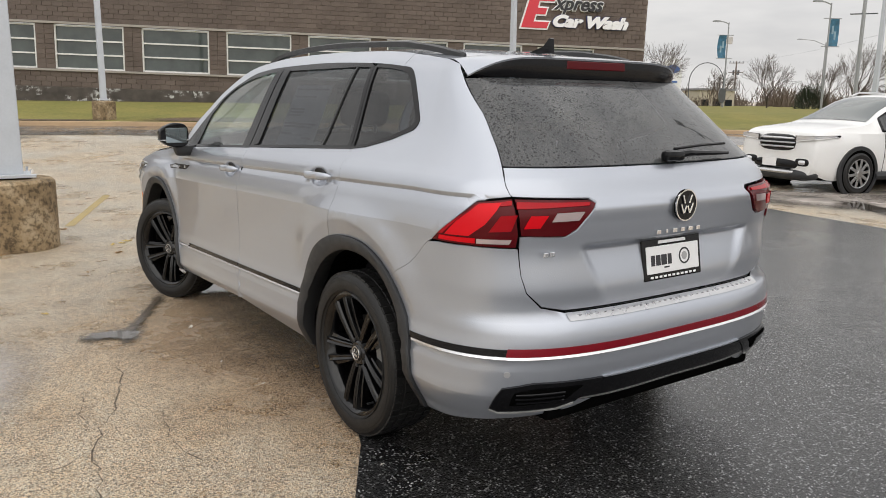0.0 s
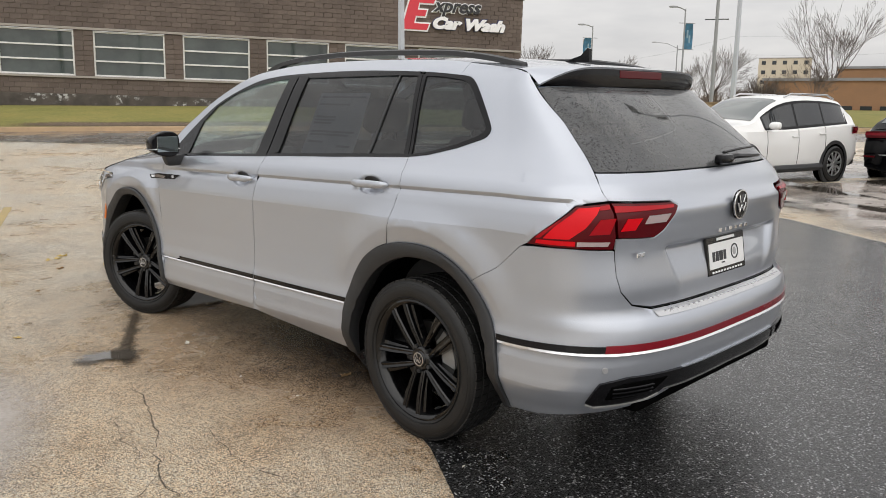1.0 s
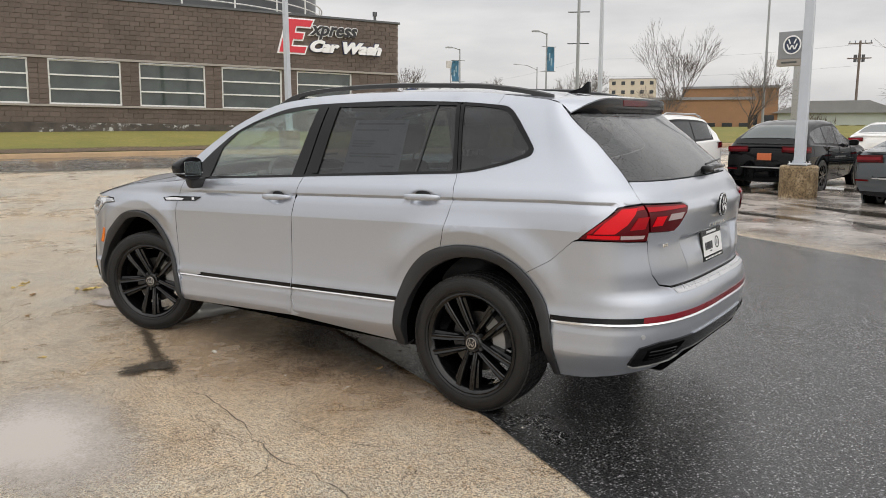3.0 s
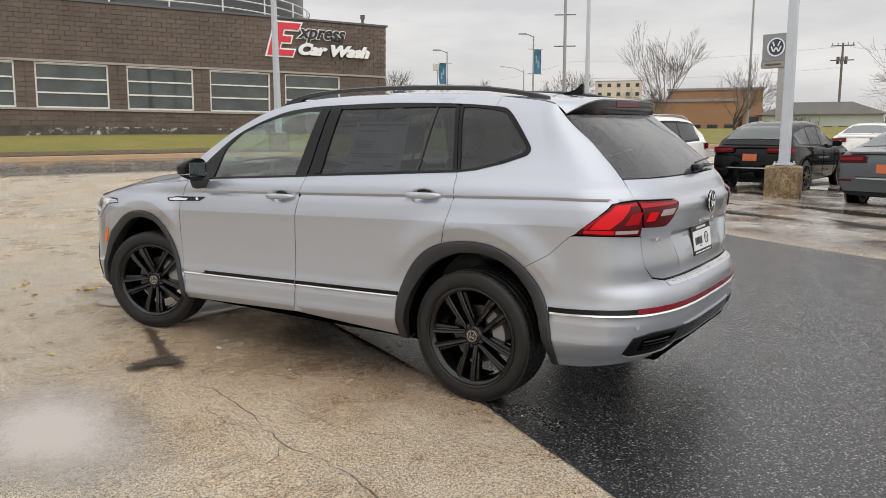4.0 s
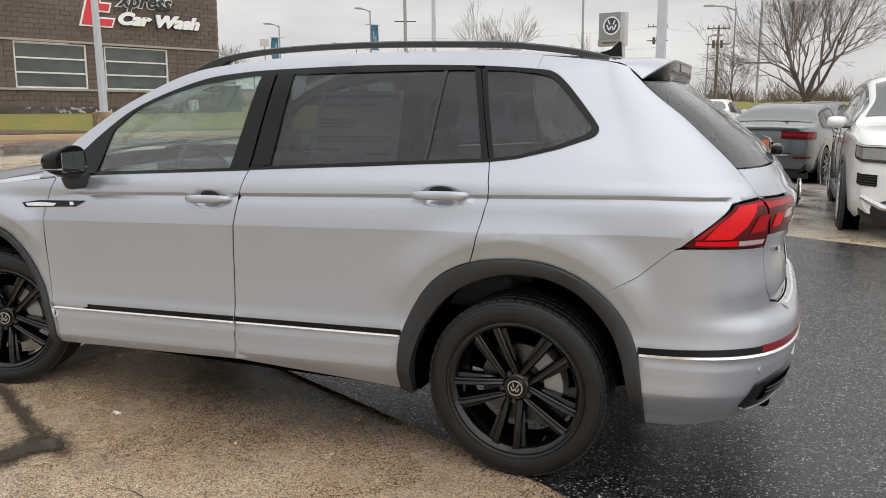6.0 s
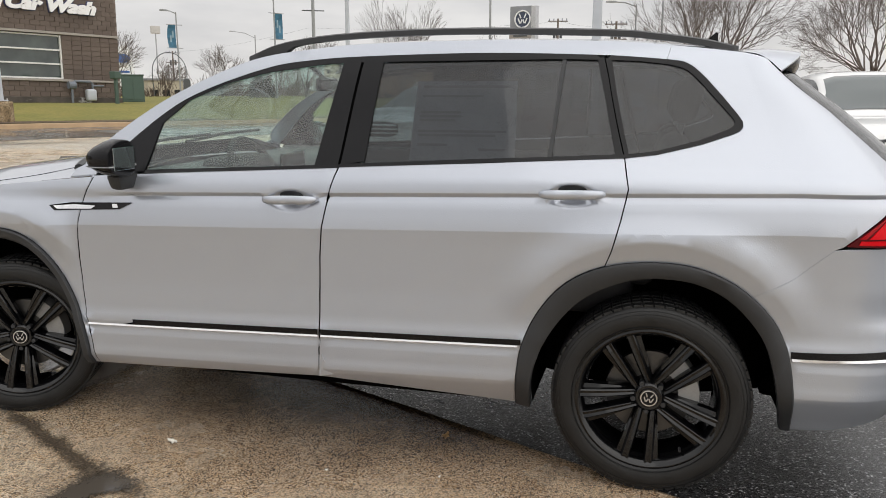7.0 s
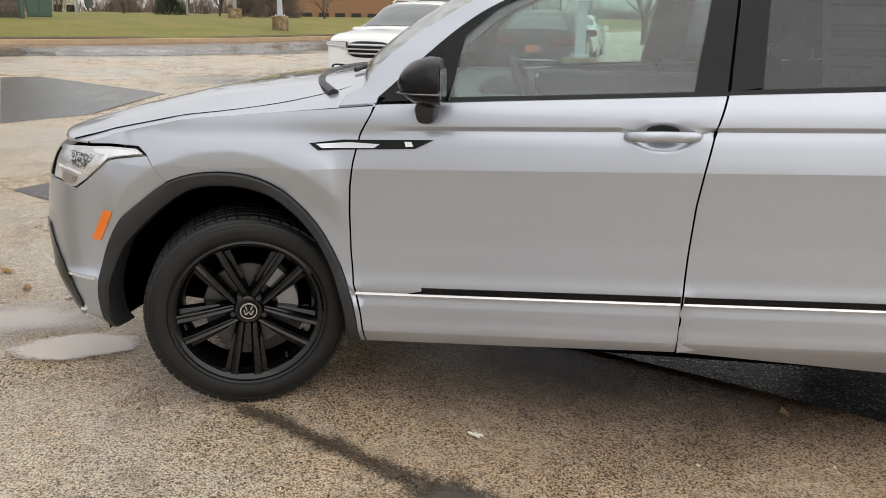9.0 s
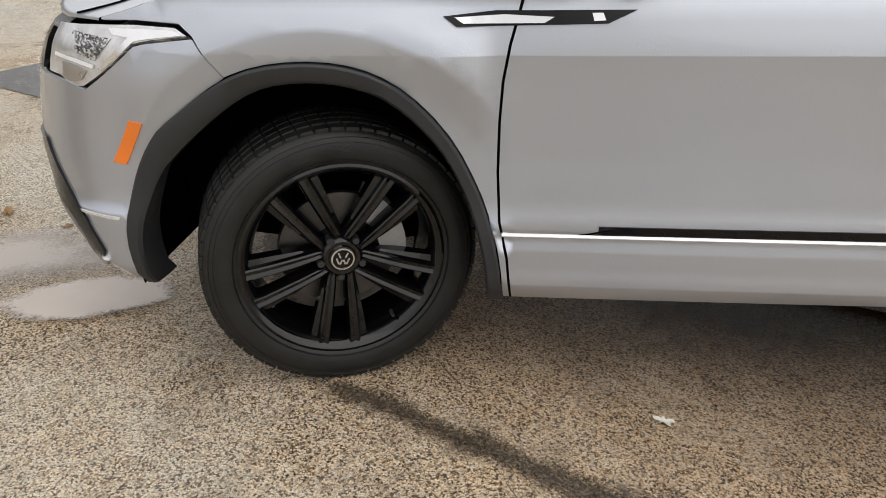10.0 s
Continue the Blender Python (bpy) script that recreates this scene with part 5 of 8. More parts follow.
def ground_z(x, y):
    n, m = NX * x + NY * y, NY * x - NX * y
    return 0.030 * clamp(n - 9, 0, 13.8) - 0.012 * clamp(m - 3, 0, 14) - 0.010


def from_nm(n, m):
    return NX * n + NY * m, NY * n - NX * m


OLD = Mat("old_asphalt", (0.2, 0.18, 0.15), 0.6)


def stones(m, scale, relief=0.9):
    """Rolled chippings: a tone for each stone, dark seats between them, and their relief."""
    st, fine = m.cells(scale), m.cells(scale * 2.3)
    grey = m.node("RGBToBW")
    m.link(m.mix(0.14, st.outputs["Color"], fine.outputs["Color"]), grey.inputs[0])
    seat = m.ramp(st.outputs["Distance"], (0.30, 1.0), (0.70, 0.30))
    m.bump(m.mix(0.35, st.outputs["Distance"], fine.outputs["Distance"]), relief, 0.010)
    return grey.outputs[0], seat


def old_asphalt(m):
    grey, seat = stones(m, 185)
    big, mid = m.noise(0.30, 5, 0.6), m.noise(1.9, 6, 0.65)
    c = m.ramp(grey, (0.20, (0.075, 0.053, 0.032)), (0.35, (0.62, 0.485, 0.33)), (0.46, (1.0, 0.875, 0.67)), (0.60, (1.0, 0.98, 0.90)))
    c = m.mix(0.54, c, seat, "MULTIPLY")
    # lost chippings leave dark pits, thicker in some places
    pits = m.ramp(m.math("ADD", m.noise(120, 2, 0.6), m.math("MULTIPLY", m.math("SUBTRACT", mid, 0.5), 0.25)), (0.36, 0.12), (0.43, 1.0))
    c = m.mix(1.0, c, pits, "MULTIPLY")
    # worn and stained patches, some greyer
    c = m.mix(1.0, c, m.ramp(m.noise(2.6, 6, 0.7), (0.36, (0.74, 0.72, 0.70)), (0.48, (1.0, 1.0, 1.0)), (0.66, (1.0, 1.0, 1.0))), "MULTIPLY")
    c = m.mix(1.0, c, m.ramp(m.noise(0.55, 4, 0.6), (0.40, (0.93, 0.97, 1.0)), (0.60, (1.0, 0.96, 0.88))), "MULTIPLY")
    wet = m.ramp(m.mix(0.45, big, mid), (0.36, 0.0), (0.60, 1.0))
    # rain that ran off the car has left a brown pool of damp beside it, with the car's shade painted into its dark
    # middle
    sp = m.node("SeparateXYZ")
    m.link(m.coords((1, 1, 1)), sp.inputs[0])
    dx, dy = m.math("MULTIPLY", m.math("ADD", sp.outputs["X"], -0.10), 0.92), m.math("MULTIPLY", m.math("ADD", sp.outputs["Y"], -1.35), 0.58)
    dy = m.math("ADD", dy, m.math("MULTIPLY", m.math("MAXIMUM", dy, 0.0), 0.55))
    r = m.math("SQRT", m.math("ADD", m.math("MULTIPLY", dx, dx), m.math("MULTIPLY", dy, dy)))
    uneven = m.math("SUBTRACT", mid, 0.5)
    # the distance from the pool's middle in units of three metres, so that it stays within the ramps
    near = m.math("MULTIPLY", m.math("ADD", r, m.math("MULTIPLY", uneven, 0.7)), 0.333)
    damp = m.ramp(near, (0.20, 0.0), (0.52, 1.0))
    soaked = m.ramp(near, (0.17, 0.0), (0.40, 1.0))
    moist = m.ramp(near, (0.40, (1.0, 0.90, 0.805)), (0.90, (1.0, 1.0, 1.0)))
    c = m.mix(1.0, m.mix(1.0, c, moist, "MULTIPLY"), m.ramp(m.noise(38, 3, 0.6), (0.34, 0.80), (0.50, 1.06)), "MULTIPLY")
    # near-black middle: soaked ground plus the shade under the car, put into the colour
    damp_shade_c = m.mix(soaked, m.mix(1.0, c, (0.062, 0.042, 0.027), "MULTIPLY"), m.mix(1.0, c, (0.38, 0.25, 0.15), "MULTIPLY"))
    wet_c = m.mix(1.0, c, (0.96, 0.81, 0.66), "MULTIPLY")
    m.colour(m.mix(damp, damp_shade_c, m.mix(wet, wet_c, m.mix(0.15, c, (0.60, 0.505, 0.395)))))
    m.rough(m.ramp(m.math("MULTIPLY", wet, damp), (0.0, 0.20), (0.6, 0.32), (1.0, 0.38)))


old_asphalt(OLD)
NEW = Mat("new_asphalt", (0.05, 0.05, 0.05), 0.5)


def new_asphalt(m):
    grey, seat = stones(m, 140, 0.75)
    c = m.ramp(grey, (0.22, (0.002, 0.002, 0.0022)), (0.52, (0.010, 0.010, 0.011)), (0.72, (0.036, 0.036, 0.038)), (0.88, (0.60, 0.60, 0.60)))
    m.colour(m.mix(0.7, c, seat, "MULTIPLY"))
    m.rough(m.ramp(m.noise(0.8, 4), (0.35, 0.24), (0.65, 0.38)))
    relief = m.b.inputs["Normal"].links[0].from_node
    film = m.node("Bump", Strength=0.19, Distance=0.010)
    m.link(relief.inputs["Height"].links[0].from_socket, film.inputs["Height"]), m.link(film.outputs["Normal"], m.b.inputs["Coat Normal"])
    m.set("Specular IOR Level", 0.08), m.set("Coat Weight", 1.0), m.set("Coat Roughness", 0.15), m.set("Coat IOR", 1.40)


new_asphalt(NEW)
CONCRETE = Mat("weathered_concrete", (0.30, 0.225, 0.135), 0.85)
cpit = CONCRETE.ramp(CONCRETE.noise(26, 4, 0.7, own=True), (0.40, 0.30), (0.52, 1.0))
cbase = CONCRETE.ramp(CONCRETE.noise(3.2, 6, 0.68, own=True), (0.34, (0.13, 0.088, 0.045)), (0.52, (0.30, 0.215, 0.12)), (0.70, (0.50, 0.40, 0.27)))
CONCRETE.colour(CONCRETE.mix(0.75, cbase, cpit, "MULTIPLY"))
CONCRETE.bump(CONCRETE.noise(30, 5, 0.7, own=True), 0.5, 0.02)
CONCRETE = CONCRETE.m
KERB = mottled("stained_kerb_concrete", (0.42, 0.29, 0.17), 0.7, 0.2, 2, bump=0.3, own=False)
# muddy water, its colour lightened further to stand for the sky it reflects
WATER = Mat("muddy_sky_pale_water", (0.36, 0.325, 0.295), 0.03)
WATER.colour(WATER.ramp(WATER.noise(3, 4), (0.3, (0.44, 0.385, 0.34)), (0.7, (0.56, 0.49, 0.44))))
soft_edge(WATER, 0.10, 0.28, 0.3)
WATER = WATER.m
# thin rain water whose pale base colour paints the sky's sheen on it
HAZE = Mat("sky_sheen_water", (0.40, 0.355, 0.315), 0.10)
soft_edge(HAZE, 0.04, 0.70, 0.5)
HAZE = HAZE.m
POOL = Mat("dark_rain_water", (0.075, 0.064, 0.052), 0.04)
soft_edge(POOL, 0.10, 0.5, 0.7)
POOL = POOL.m
DAMP = Mat("soaked_dark_asphalt", (0.07, 0.066, 0.062), 0.3)
DAMP.colour(DAMP.ramp(DAMP.noise(1.2, 5, 0.65), (0.35, (0.060, 0.056, 0.052)), (0.65, (0.19, 0.175, 0.16))))
DAMP.rough(DAMP.ramp(DAMP.noise(0.9, 4), (0.40, 0.06), (0.60, 0.30)))
DAMP.bump(DAMP.noise(90, 3), 0.07, 0.006)
soft_edge(DAMP, 0.06, 0.22, 0.35)
DAMP = DAMP.m
SHEEN = Mat("rain_filmed_old_asphalt", (0.26, 0.235, 0.21), 0.2)
SHEEN.colour(SHEEN.ramp(SHEEN.noise(1.1, 6, 0.7), (0.36, (0.11, 0.10, 0.09)), (0.46, (0.31, 0.275, 0.245)), (0.65, (0.52, 0.465, 0.42))))
SHEEN.rough(SHEEN.ramp(SHEEN.noise(0.9, 4), (0.40, 0.08), (0.60, 0.34)))
SHEEN.bump(SHEEN.noise(90, 3), 0.07, 0.006)
soft_edge(SHEEN, 0.06, 0.22, 0.35)
SHEEN = SHEEN.m


def sheet_on_ground(outline, lift, step, fine=None):
    """An outline in (x, y), filled and laid on the ground."""
    edge = densify(outline, step)
    pts, n = list(edge), len(edge)
    xs, ys = [p.x for p in edge], [p.y for p in edge]
    i = min(xs) + step / 2
    while i < max(xs):
        j = min(ys) + step / 2
        while j < max(ys):
            if inside((i, j), edge) and not near_line((i, j), edge, step * .4):
                pts.append(Vector((i, j)))
            j += step
        i += step
    co, _, faces, *_ = delaunay_2d_cdt(pts, [], [list(range(n))], 1, 1e-5)
    return [Vector((p.x, p.y, ground_z(p.x, p.y) + lift)) for p in co], faces


def ground_mesh():
    ticks = [-2400, -800, -300, -120, -60, -40, -30] + [-24 + 2 * k for k in range(37)] + [52, 58, 66, 80, 100, 140, 300, 800, 2500]
    verts, faces, k = [], [], len(ticks)
    for n in ticks:
        for m_ in ticks:
            x, y = from_nm(n, m_)
            verts.append((x, y, ground_z(x, y)))
    for i in range(k - 1):
        for j in range(k - 1):
            faces.append((i * k + j, i * k + j + 1, i * k + k + j + 1, i * k + k + j))
    return verts, faces


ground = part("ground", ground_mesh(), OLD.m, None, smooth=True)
tagged(ground, "old tan asphalt lot, cracked and wet from rain", "ground", kind="structure")
FRESH = [(-7.2, -9.5), (-3.0, -3.4), (-1.34, -.82), (-1.16, -.51), (-.93, -.14), (-.72, .33), (-.40, 1.02), (-.15, 1.58), (.55, 2.95), (1.40, 4.5), (2.13, 5.92), (4.4, 5.0), (7.54, 3.45), (7.2, 1.6), (6.35, .4), (5.5, -1.1), (4.6, -3.0), (2.0, -9.5)]
fresh = part("new_asphalt", sheet_on_ground([(x, y) for x, y in FRESH], 0.006, 0.5), NEW.m, None)
tagged(fresh, "dark new asphalt patch, damp, laid beside the old", "asphalt", kind="structure")

# ---- verge with its kerb ----
GRASS = Mat("winter_grass", (0.10, 0.13, 0.04), 0.9)
gb, gs = GRASS.noise(0.5, 5, 0.65), GRASS.noise(9, 4, 0.7)
GRASS.colour(GRASS.mix(GRASS.ramp(gb, (0.38, 0.0), (0.62, 1.0)), GRASS.ramp(gs, (0.3, (0.112, 0.116, 0.020)), (0.7, (0.205, 0.192, 0.036))), GRASS.ramp(gs, (0.3, (0.15, 0.135, 0.024)), (0.7, (0.27, 0.230, 0.055)))))
GRASS.bump(gs, 0.35, 0.04)


def verge_z(n, m_):
    x, y = from_nm(22.9, m_)
    return ground_z(x, y) + 0.13 + 0.50 * ease((n - 23.0) / 9.0)


def verge():
    verts, faces = [], []
    ms = [-60, -40] + [-30 + 2 * k for k in range(46)] + [75, 100, 160]
    ns = [22.95 + .3 * k for k in range(32)] + [34, 40, 60, 90]
    for n in ns:
        for m_ in ms:
            x, y = from_nm(n, m_)
            verts.append((x, y, verge_z(n, m_)))
    k = len(ms)
    for i in range(len(ns) - 1):
        for j in range(k - 1):
            faces.append((i * k + j, i * k + j + 1, i * k + k + j + 1, i * k + k + j))
    return verts, faces


grass = part("lawn", verge(), GRASS.m, None, smooth=True)
tagged(grass, "sloping winter lawn, green and straw-brown in patches", "grass", kind="structure")


def kerb():
    verts, faces = [], []
    ms = [-60] + [-30 + 3 * k for k in range(32)] + [75, 160]
    for m_ in ms:
        for n, h in ((22.72, -.05), (22.75, .13), (22.78, .145), (22.93, .145), (22.96, .05)):
            x, y = from_nm(n, m_)
            x0, y0 = from_nm(22.8, m_)
            verts.append((x, y, ground_z(x0, y0) + h))
    for i in range(len(ms) - 1):
        for j in range(4):
            faces.append((i * 5 + j, i * 5 + j + 1, i * 5 + 6 + j, i * 5 + 5 + j))
    return verts, faces


tagged(part("kerb", kerb(), KERB, None), "weathered tan concrete kerb along the lawn", "kerb", kind="structure")

# ---- long brick building ----
BRICK = Mat("dark_brick", (0.07, 0.05, 0.04), 0.75)


def brickwork(m):
    oi, ge = m.node("ObjectInfo"), m.node("NewGeometry")
    pick = m.math("FRACT", m.math("ADD", oi.outputs["Random"], ge.outputs["Random Per Island"]))
    c = m.ramp(pick, (0.0, (0.142, 0.108, 0.090)), (0.5, (0.158, 0.121, 0.102)), (1.0, (0.180, 0.140, 0.118)))
    stain = m.ramp(m.noise(0.7, 5), (0.35, (0.70, 0.70, 0.70)), (0.65, (1.0, 1.0, 1.0)))
    m.colour(m.mix(1.0, m.mix(0.8, c, stain, "MULTIPLY"), m.ramp(m.noise(60, 3), (0.3, 0.75), (0.7, 1.0)), "MULTIPLY"))
    m.bump(m.noise(90, 3), 0.3, 0.004)


brickwork(BRICK)
MORTAR = mottled("pale_mortar", (0.21, 0.175, 0.15), 0.9, 0.25, 2.0)
STONE = Mat("peeling_stone_base", (0.10, 0.09, 0.08), 0.8)
peel = STONE.math("MULTIPLY", STONE.ramp(STONE.noise(1.1, 3, own=True, stretch=(.5, 1, 1.6)), (0.52, 0.0), (0.60, 1.0)), STONE.ramp(STONE.noise(5, 5, 0.7, own=True), (0.52, 0.0), (0.58, 1.0)))
STONE.colour(STONE.mix(peel, STONE.ramp(STONE.noise(2.2, 5, own=True), (0.35, (0.050, 0.042, 0.036)), (0.7, (0.105, 0.090, 0.078))), (0.50, 0.50, 0.49)))
STONE = STONE.m
PALE_TRIM = mottled("pale_metal_coping", (0.33, 0.30, 0.27), 0.5, 0.1, 3)
WINDOW_FRAME = mottled("white_window_frame", (0.72, 0.72, 0.70), 0.5, 0.06, 6)
BUILDING_GLASS = Mat("grey_green_glass", (0.035, 0.05, 0.048), 0.06, Coat_Weight=0.3)
BUILDING_GLASS.colour(BUILDING_GLASS.ramp(BUILDING_GLASS.noise(0.9, 4), (0.35, (0.030, 0.040, 0.038)), (0.7, (0.062, 0.078, 0.073))))
BUILDING_GLASS = BUILDING_GLASS.m
SIGN_RED = Mat("red_sign_face", (0.62, 0.03, 0.05), 0.35).m
SIGN_WHITE = Mat("white_sign_face", (0.85, 0.85, 0.86), 0.35).m
SIGN_NAVY = Mat("navy_sign_edge", (0.02, 0.025, 0.09), 0.4).m
SIGN_BLACK = Mat("black_sign_face", (0.015, 0.015, 0.018), 0.4).m
METAL_PANEL = mottled("grey_metal_panel", (0.10, 0.105, 0.11), 0.4, 0.15, 2, metal=0.4)

HALL = pose(16.309, 33.386, -0.177, 0, 1.15, math.degrees(atan2(-NX, NY))) @ Matrix.Scale(1.12, 4)
hall = thing("commercial_building", "long dark-brown brick commercial building with a window band", "building", HALL)
WIN_Z0, WIN_Z1, WIN_W, PITCH, FIRST = 2.20, 4.02, 2.80, 3.53, -22.35
END = 14.72
starts = [FIRST + PITCH * i for i in range(10)]


def hall_walls():
    d = 0.35
    bits = [bm_data(box(END + 42, d, 2.50, 0, ((END - 42) / 2, d / 2, 4.06 + 1.25))), bm_data(box(END + 42, d, .72, 0, ((END - 42) / 2, d / 2, 1.78)))]
    x = -42.0
    for s in starts:
        bits.append(bm_data(box(s - x, d, 1.86, 0, ((s + x) / 2, d / 2, 3.11))))
        x = s + WIN_W
    bits.append(bm_data(box(END - x, d, 1.86, 0, ((END + x) / 2, d / 2, 3.11))))
    bits.append(bm_data(box(.35, 20, 5.1, 0, (END - .175, 10.36, 4.0))))
    bits.append(bm_data(box(.35, 20, 5.1, 0, (-41.8, 10.36, 4.0))))
    return join(*bits)


part("wall", hall_walls(), MORTAR, hall)
part("plinth", box(END + 42.1, .42, 1.6, 0.01, ((END - 41.9) / 2, .16, .64)), STONE, hall, "stained grey stone base")
part("roof", box(END + 42, 20, .2, 0, ((END - 42) / 2, 10.3, 6.3)), PALE_TRIM, hall)
part("coping", box(END + 42.1, .50, .10, 0.01, ((END - 41.95) / 2, .16, 6.60)), METAL_PANEL, hall)
part("lintel_band", box(END + 42, .10, .10, 0.01, ((END - 42) / 2, -.045, 4.10)), PALE_TRIM, hall)
part("sill_band", box(END + 42, .12, .09, 0.01, ((END - 42) / 2, -.05, 2.145)), PALE_TRIM, hall)
for s in starts:
    wn = part("window", box(WIN_W - .02, .02, WIN_Z1 - WIN_Z0 - .02, 0, (s + WIN_W / 2, .14, (WIN_Z0 + WIN_Z1) / 2)), BUILDING_GLASS, hall)
    for x in (s + .03, s + WIN_W - .03):
        part("frame", box(.07, .10, WIN_Z1 - WIN_Z0, .006, (x, .08, (WIN_Z0 + WIN_Z1) / 2)), WINDOW_FRAME, wn)
    for z in (WIN_Z0 + .03, WIN_Z0 + .62, WIN_Z0 + 1.20, WIN_Z1 - .03):
        part("transom", box(WIN_W - .13, .08, .065, .006, (s + WIN_W / 2, .08, z)), WINDOW_FRAME, wn)
# set-back upper storey with a rail
upper = part("upper_storey", lathe([(9, 6.3), (9, 9.2), (8.6, 9.3), (0, 9.3)], 60, "z"), METAL_PANEL, hall, m=pose(4.3, 9.6, 0), smooth=True)
for z in (6.95, 7.35, 7.75):
    part("railing", moved(lathe([(9.35 + .03 * cos(a), z + .03 * sin(a)) for a in (0, 1.57, 3.14, 4.71)], 60, "z", True), pose(4.3, 9.6, 0)), WINDOW_FRAME, hall)
for i in range(24):
    a = 2 * pi * i / 24
    part("rail_post", tube([(4.3 + 9.35 * cos(a), 9.6 + 9.35 * sin(a), 6.3), (4.3 + 9.35 * cos(a), 9.6 + 9.35 * sin(a), 7.78)], .04, 6), WINDOW_FRAME, hall)
part("roof_vent", join(tube([(13.9, 1.0, 6.2), (13.9, 1.0, 7.0)], .07, 8), tube([(13.9, 1.0, 7.0), (13.9, 1.0, 7.2)], .12, 8)), METAL_PANEL, hall)



def blocks():
    """Places of the wall's long blocks: x, z, width, height."""
    out, gap = [], .014
    for z0, z1, rows in ((4.16, 6.54, 12), (1.46, 2.09, 3)):
        h = (z1 - z0) / rows
        for r in range(rows):
            x = -42.0 + (.203 if r % 2 else 0)
            while x < END - .05:
                w_ = min(.406, END - x)
                if w_ > .1:
                    out.append((x + w_ / 2, z0 + h * (r + .5), w_ - gap, h - gap))
                x += .406
    edges = [(s_ + WIN_W, s_ + PITCH) for s_ in starts[:-1]] + [(starts[-1] + WIN_W, END)]
    for x0, x1 in edges:
        n = max(1, round((x1 - x0) / .406))
        for r in range(9):
            for i in range(n):
                w_ = (x1 - x0) / n
                out.append((x0 + w_ * (i + .5), 2.20 + .2038 * (r + .5), w_ - gap, .2038 - gap))
    return out


BLOCKS = blocks()
near = [b for b in BLOCKS if b[0] > 7.5 and b[1] > 4.1][:290]
shared = {}
for x, z, w_, h in near:
    key = (round(w_, 3), round(h, 3))
    if key not in shared:
        shared[key] = part("brick", box(w_, .03, h, .004), BRICK.m, hall, m=pose(x, -.012, z)).data
    else:
        ob = new("brick", shared[key])
        ob.parent, ob.matrix_basis = hall, pose(x, -.012, z)
rest = set(BLOCKS) - set(near)
cv, cf = [], []
for x, z, w_, h in sorted(rest):
    i, a, c = len(cv), w_ / 2, h / 2
    cv += [(x - a, .002, z - c), (x + a, .002, z - c), (x + a, .002, z + c), (x - a, .002, z + c), (x - a + .004, -.027, z - c + .004), (x + a - .004, -.027, z - c + .004), (x + a - .004, -.027, z + c - .004), (x - a + .004, -.027, z + c - .004)]
    cf += [tuple(i + k for k in f) for f in ((4, 5, 6, 7), (0, 1, 5, 4), (1, 2, 6, 5), (2, 3, 7, 6), (3, 0, 4, 7))]
tagged(part("brickwork", (cv, cf), BRICK.m, hall), kind="stuff")

# raised sign on the wall
sign = thing("wall_sign", "red, black and white raised letter sign on the brick wall", "sign", HALL)
FACE = pose(0, 0, 0, 90, 0, 0)
E_SHAPE = [(0, 0), (1.22, 0), (1.32, .28), (.58, .28), (.67, .62), (1.12, .62), (1.20, .90), (.75, .90), (.82, 1.22), (1.52, 1.22), (1.66, 1.52), (.42, 1.52)]


def e_mark(grow, y, d):
    pts = [Vector(p) for p in E_SHAPE]
    pts = shrink(pts, -grow) if grow else pts
    return prism([(p[0] + 8.55 + .18 * 0, p[1] + 4.86) for p in pts], d, "xz", y)


part("letter_border", e_mark(.07, -.10, .09), SIGN_WHITE, sign)
part("letter", e_mark(0, -.13, .06), SIGN_RED, sign)
lettering("word", "xpress", .86, SIGN_WHITE, sign, pose(10.10, -.10, 5.74) @ FACE, .03, .32, bold=.060)
lettering("word", "xpress", .86, SIGN_BLACK, sign, pose(10.10, -.16, 5.74) @ FACE, .025, .32, bold=.020)
WIDE = FACE @ Matrix.Diagonal((1.30, 1, 1, 1))
lettering("word_edge", "Car Wash", .68, SIGN_NAVY, sign, pose(10.00, -.06, 4.99) @ WIDE, .03, .30, bold=.075)
lettering("word", "Car Wash", .68, SIGN_WHITE, sign, pose(10.00, -.12, 4.99) @ WIDE, .04, .30, bold=.045)

# ---- lamp posts on concrete feet ----
POLE_PAINT = mottled("pale_grey_pole_paint", (0.50, 0.53, 0.57), 0.45, 0.08, 4)


def lamp_post(x, y, z, high=9.0, wide=.20, foot_r=.37, foot_h=.66):
    p = thing("lamp_post", "pale grey square lamp post on a concrete foot", "lamp post", pose(x, y, z), "lamp posts")
    part("foot", lathe([(0, -.3), (foot_r, -.3), (foot_r, foot_h - .03), (foot_r - .03, foot_h), (0, foot_h)], 36, "z"), CONCRETE, p, "weathered round concrete foot", smooth=True)
    part("base_plate", box(wide * 1.9, wide * 1.9, .03, .004, (0, 0, foot_h + .03)), POLE_PAINT, p)
    for i in range(4):
        a = pi / 4 + i * pi / 2
        part("bolt", tube([(wide * 1.15 * cos(a), wide * 1.15 * sin(a), foot_h), (wide * 1.15 * cos(a), wide * 1.15 * sin(a), foot_h + .09)], .018, 6), CHROME, p)
    part("pole", box(wide, wide, high, .012, (0, 0, foot_h + .04 + high / 2), taper=(.62, .62)), POLE_PAINT, p)
    part("arm", box(1.6, .10, .10, .01, (0, 0, foot_h + high)), POLE_PAINT, p)
    for sx in (-1, 1):
        part("lamp_head", box(.6, .35, .14, .03, (sx * 1.0, 0, foot_h + high)), METAL_PANEL, p)
    return p


lamp_post(-1.53, 5.40, 0.0, wide=.205, foot_r=.375, foot_h=.64)
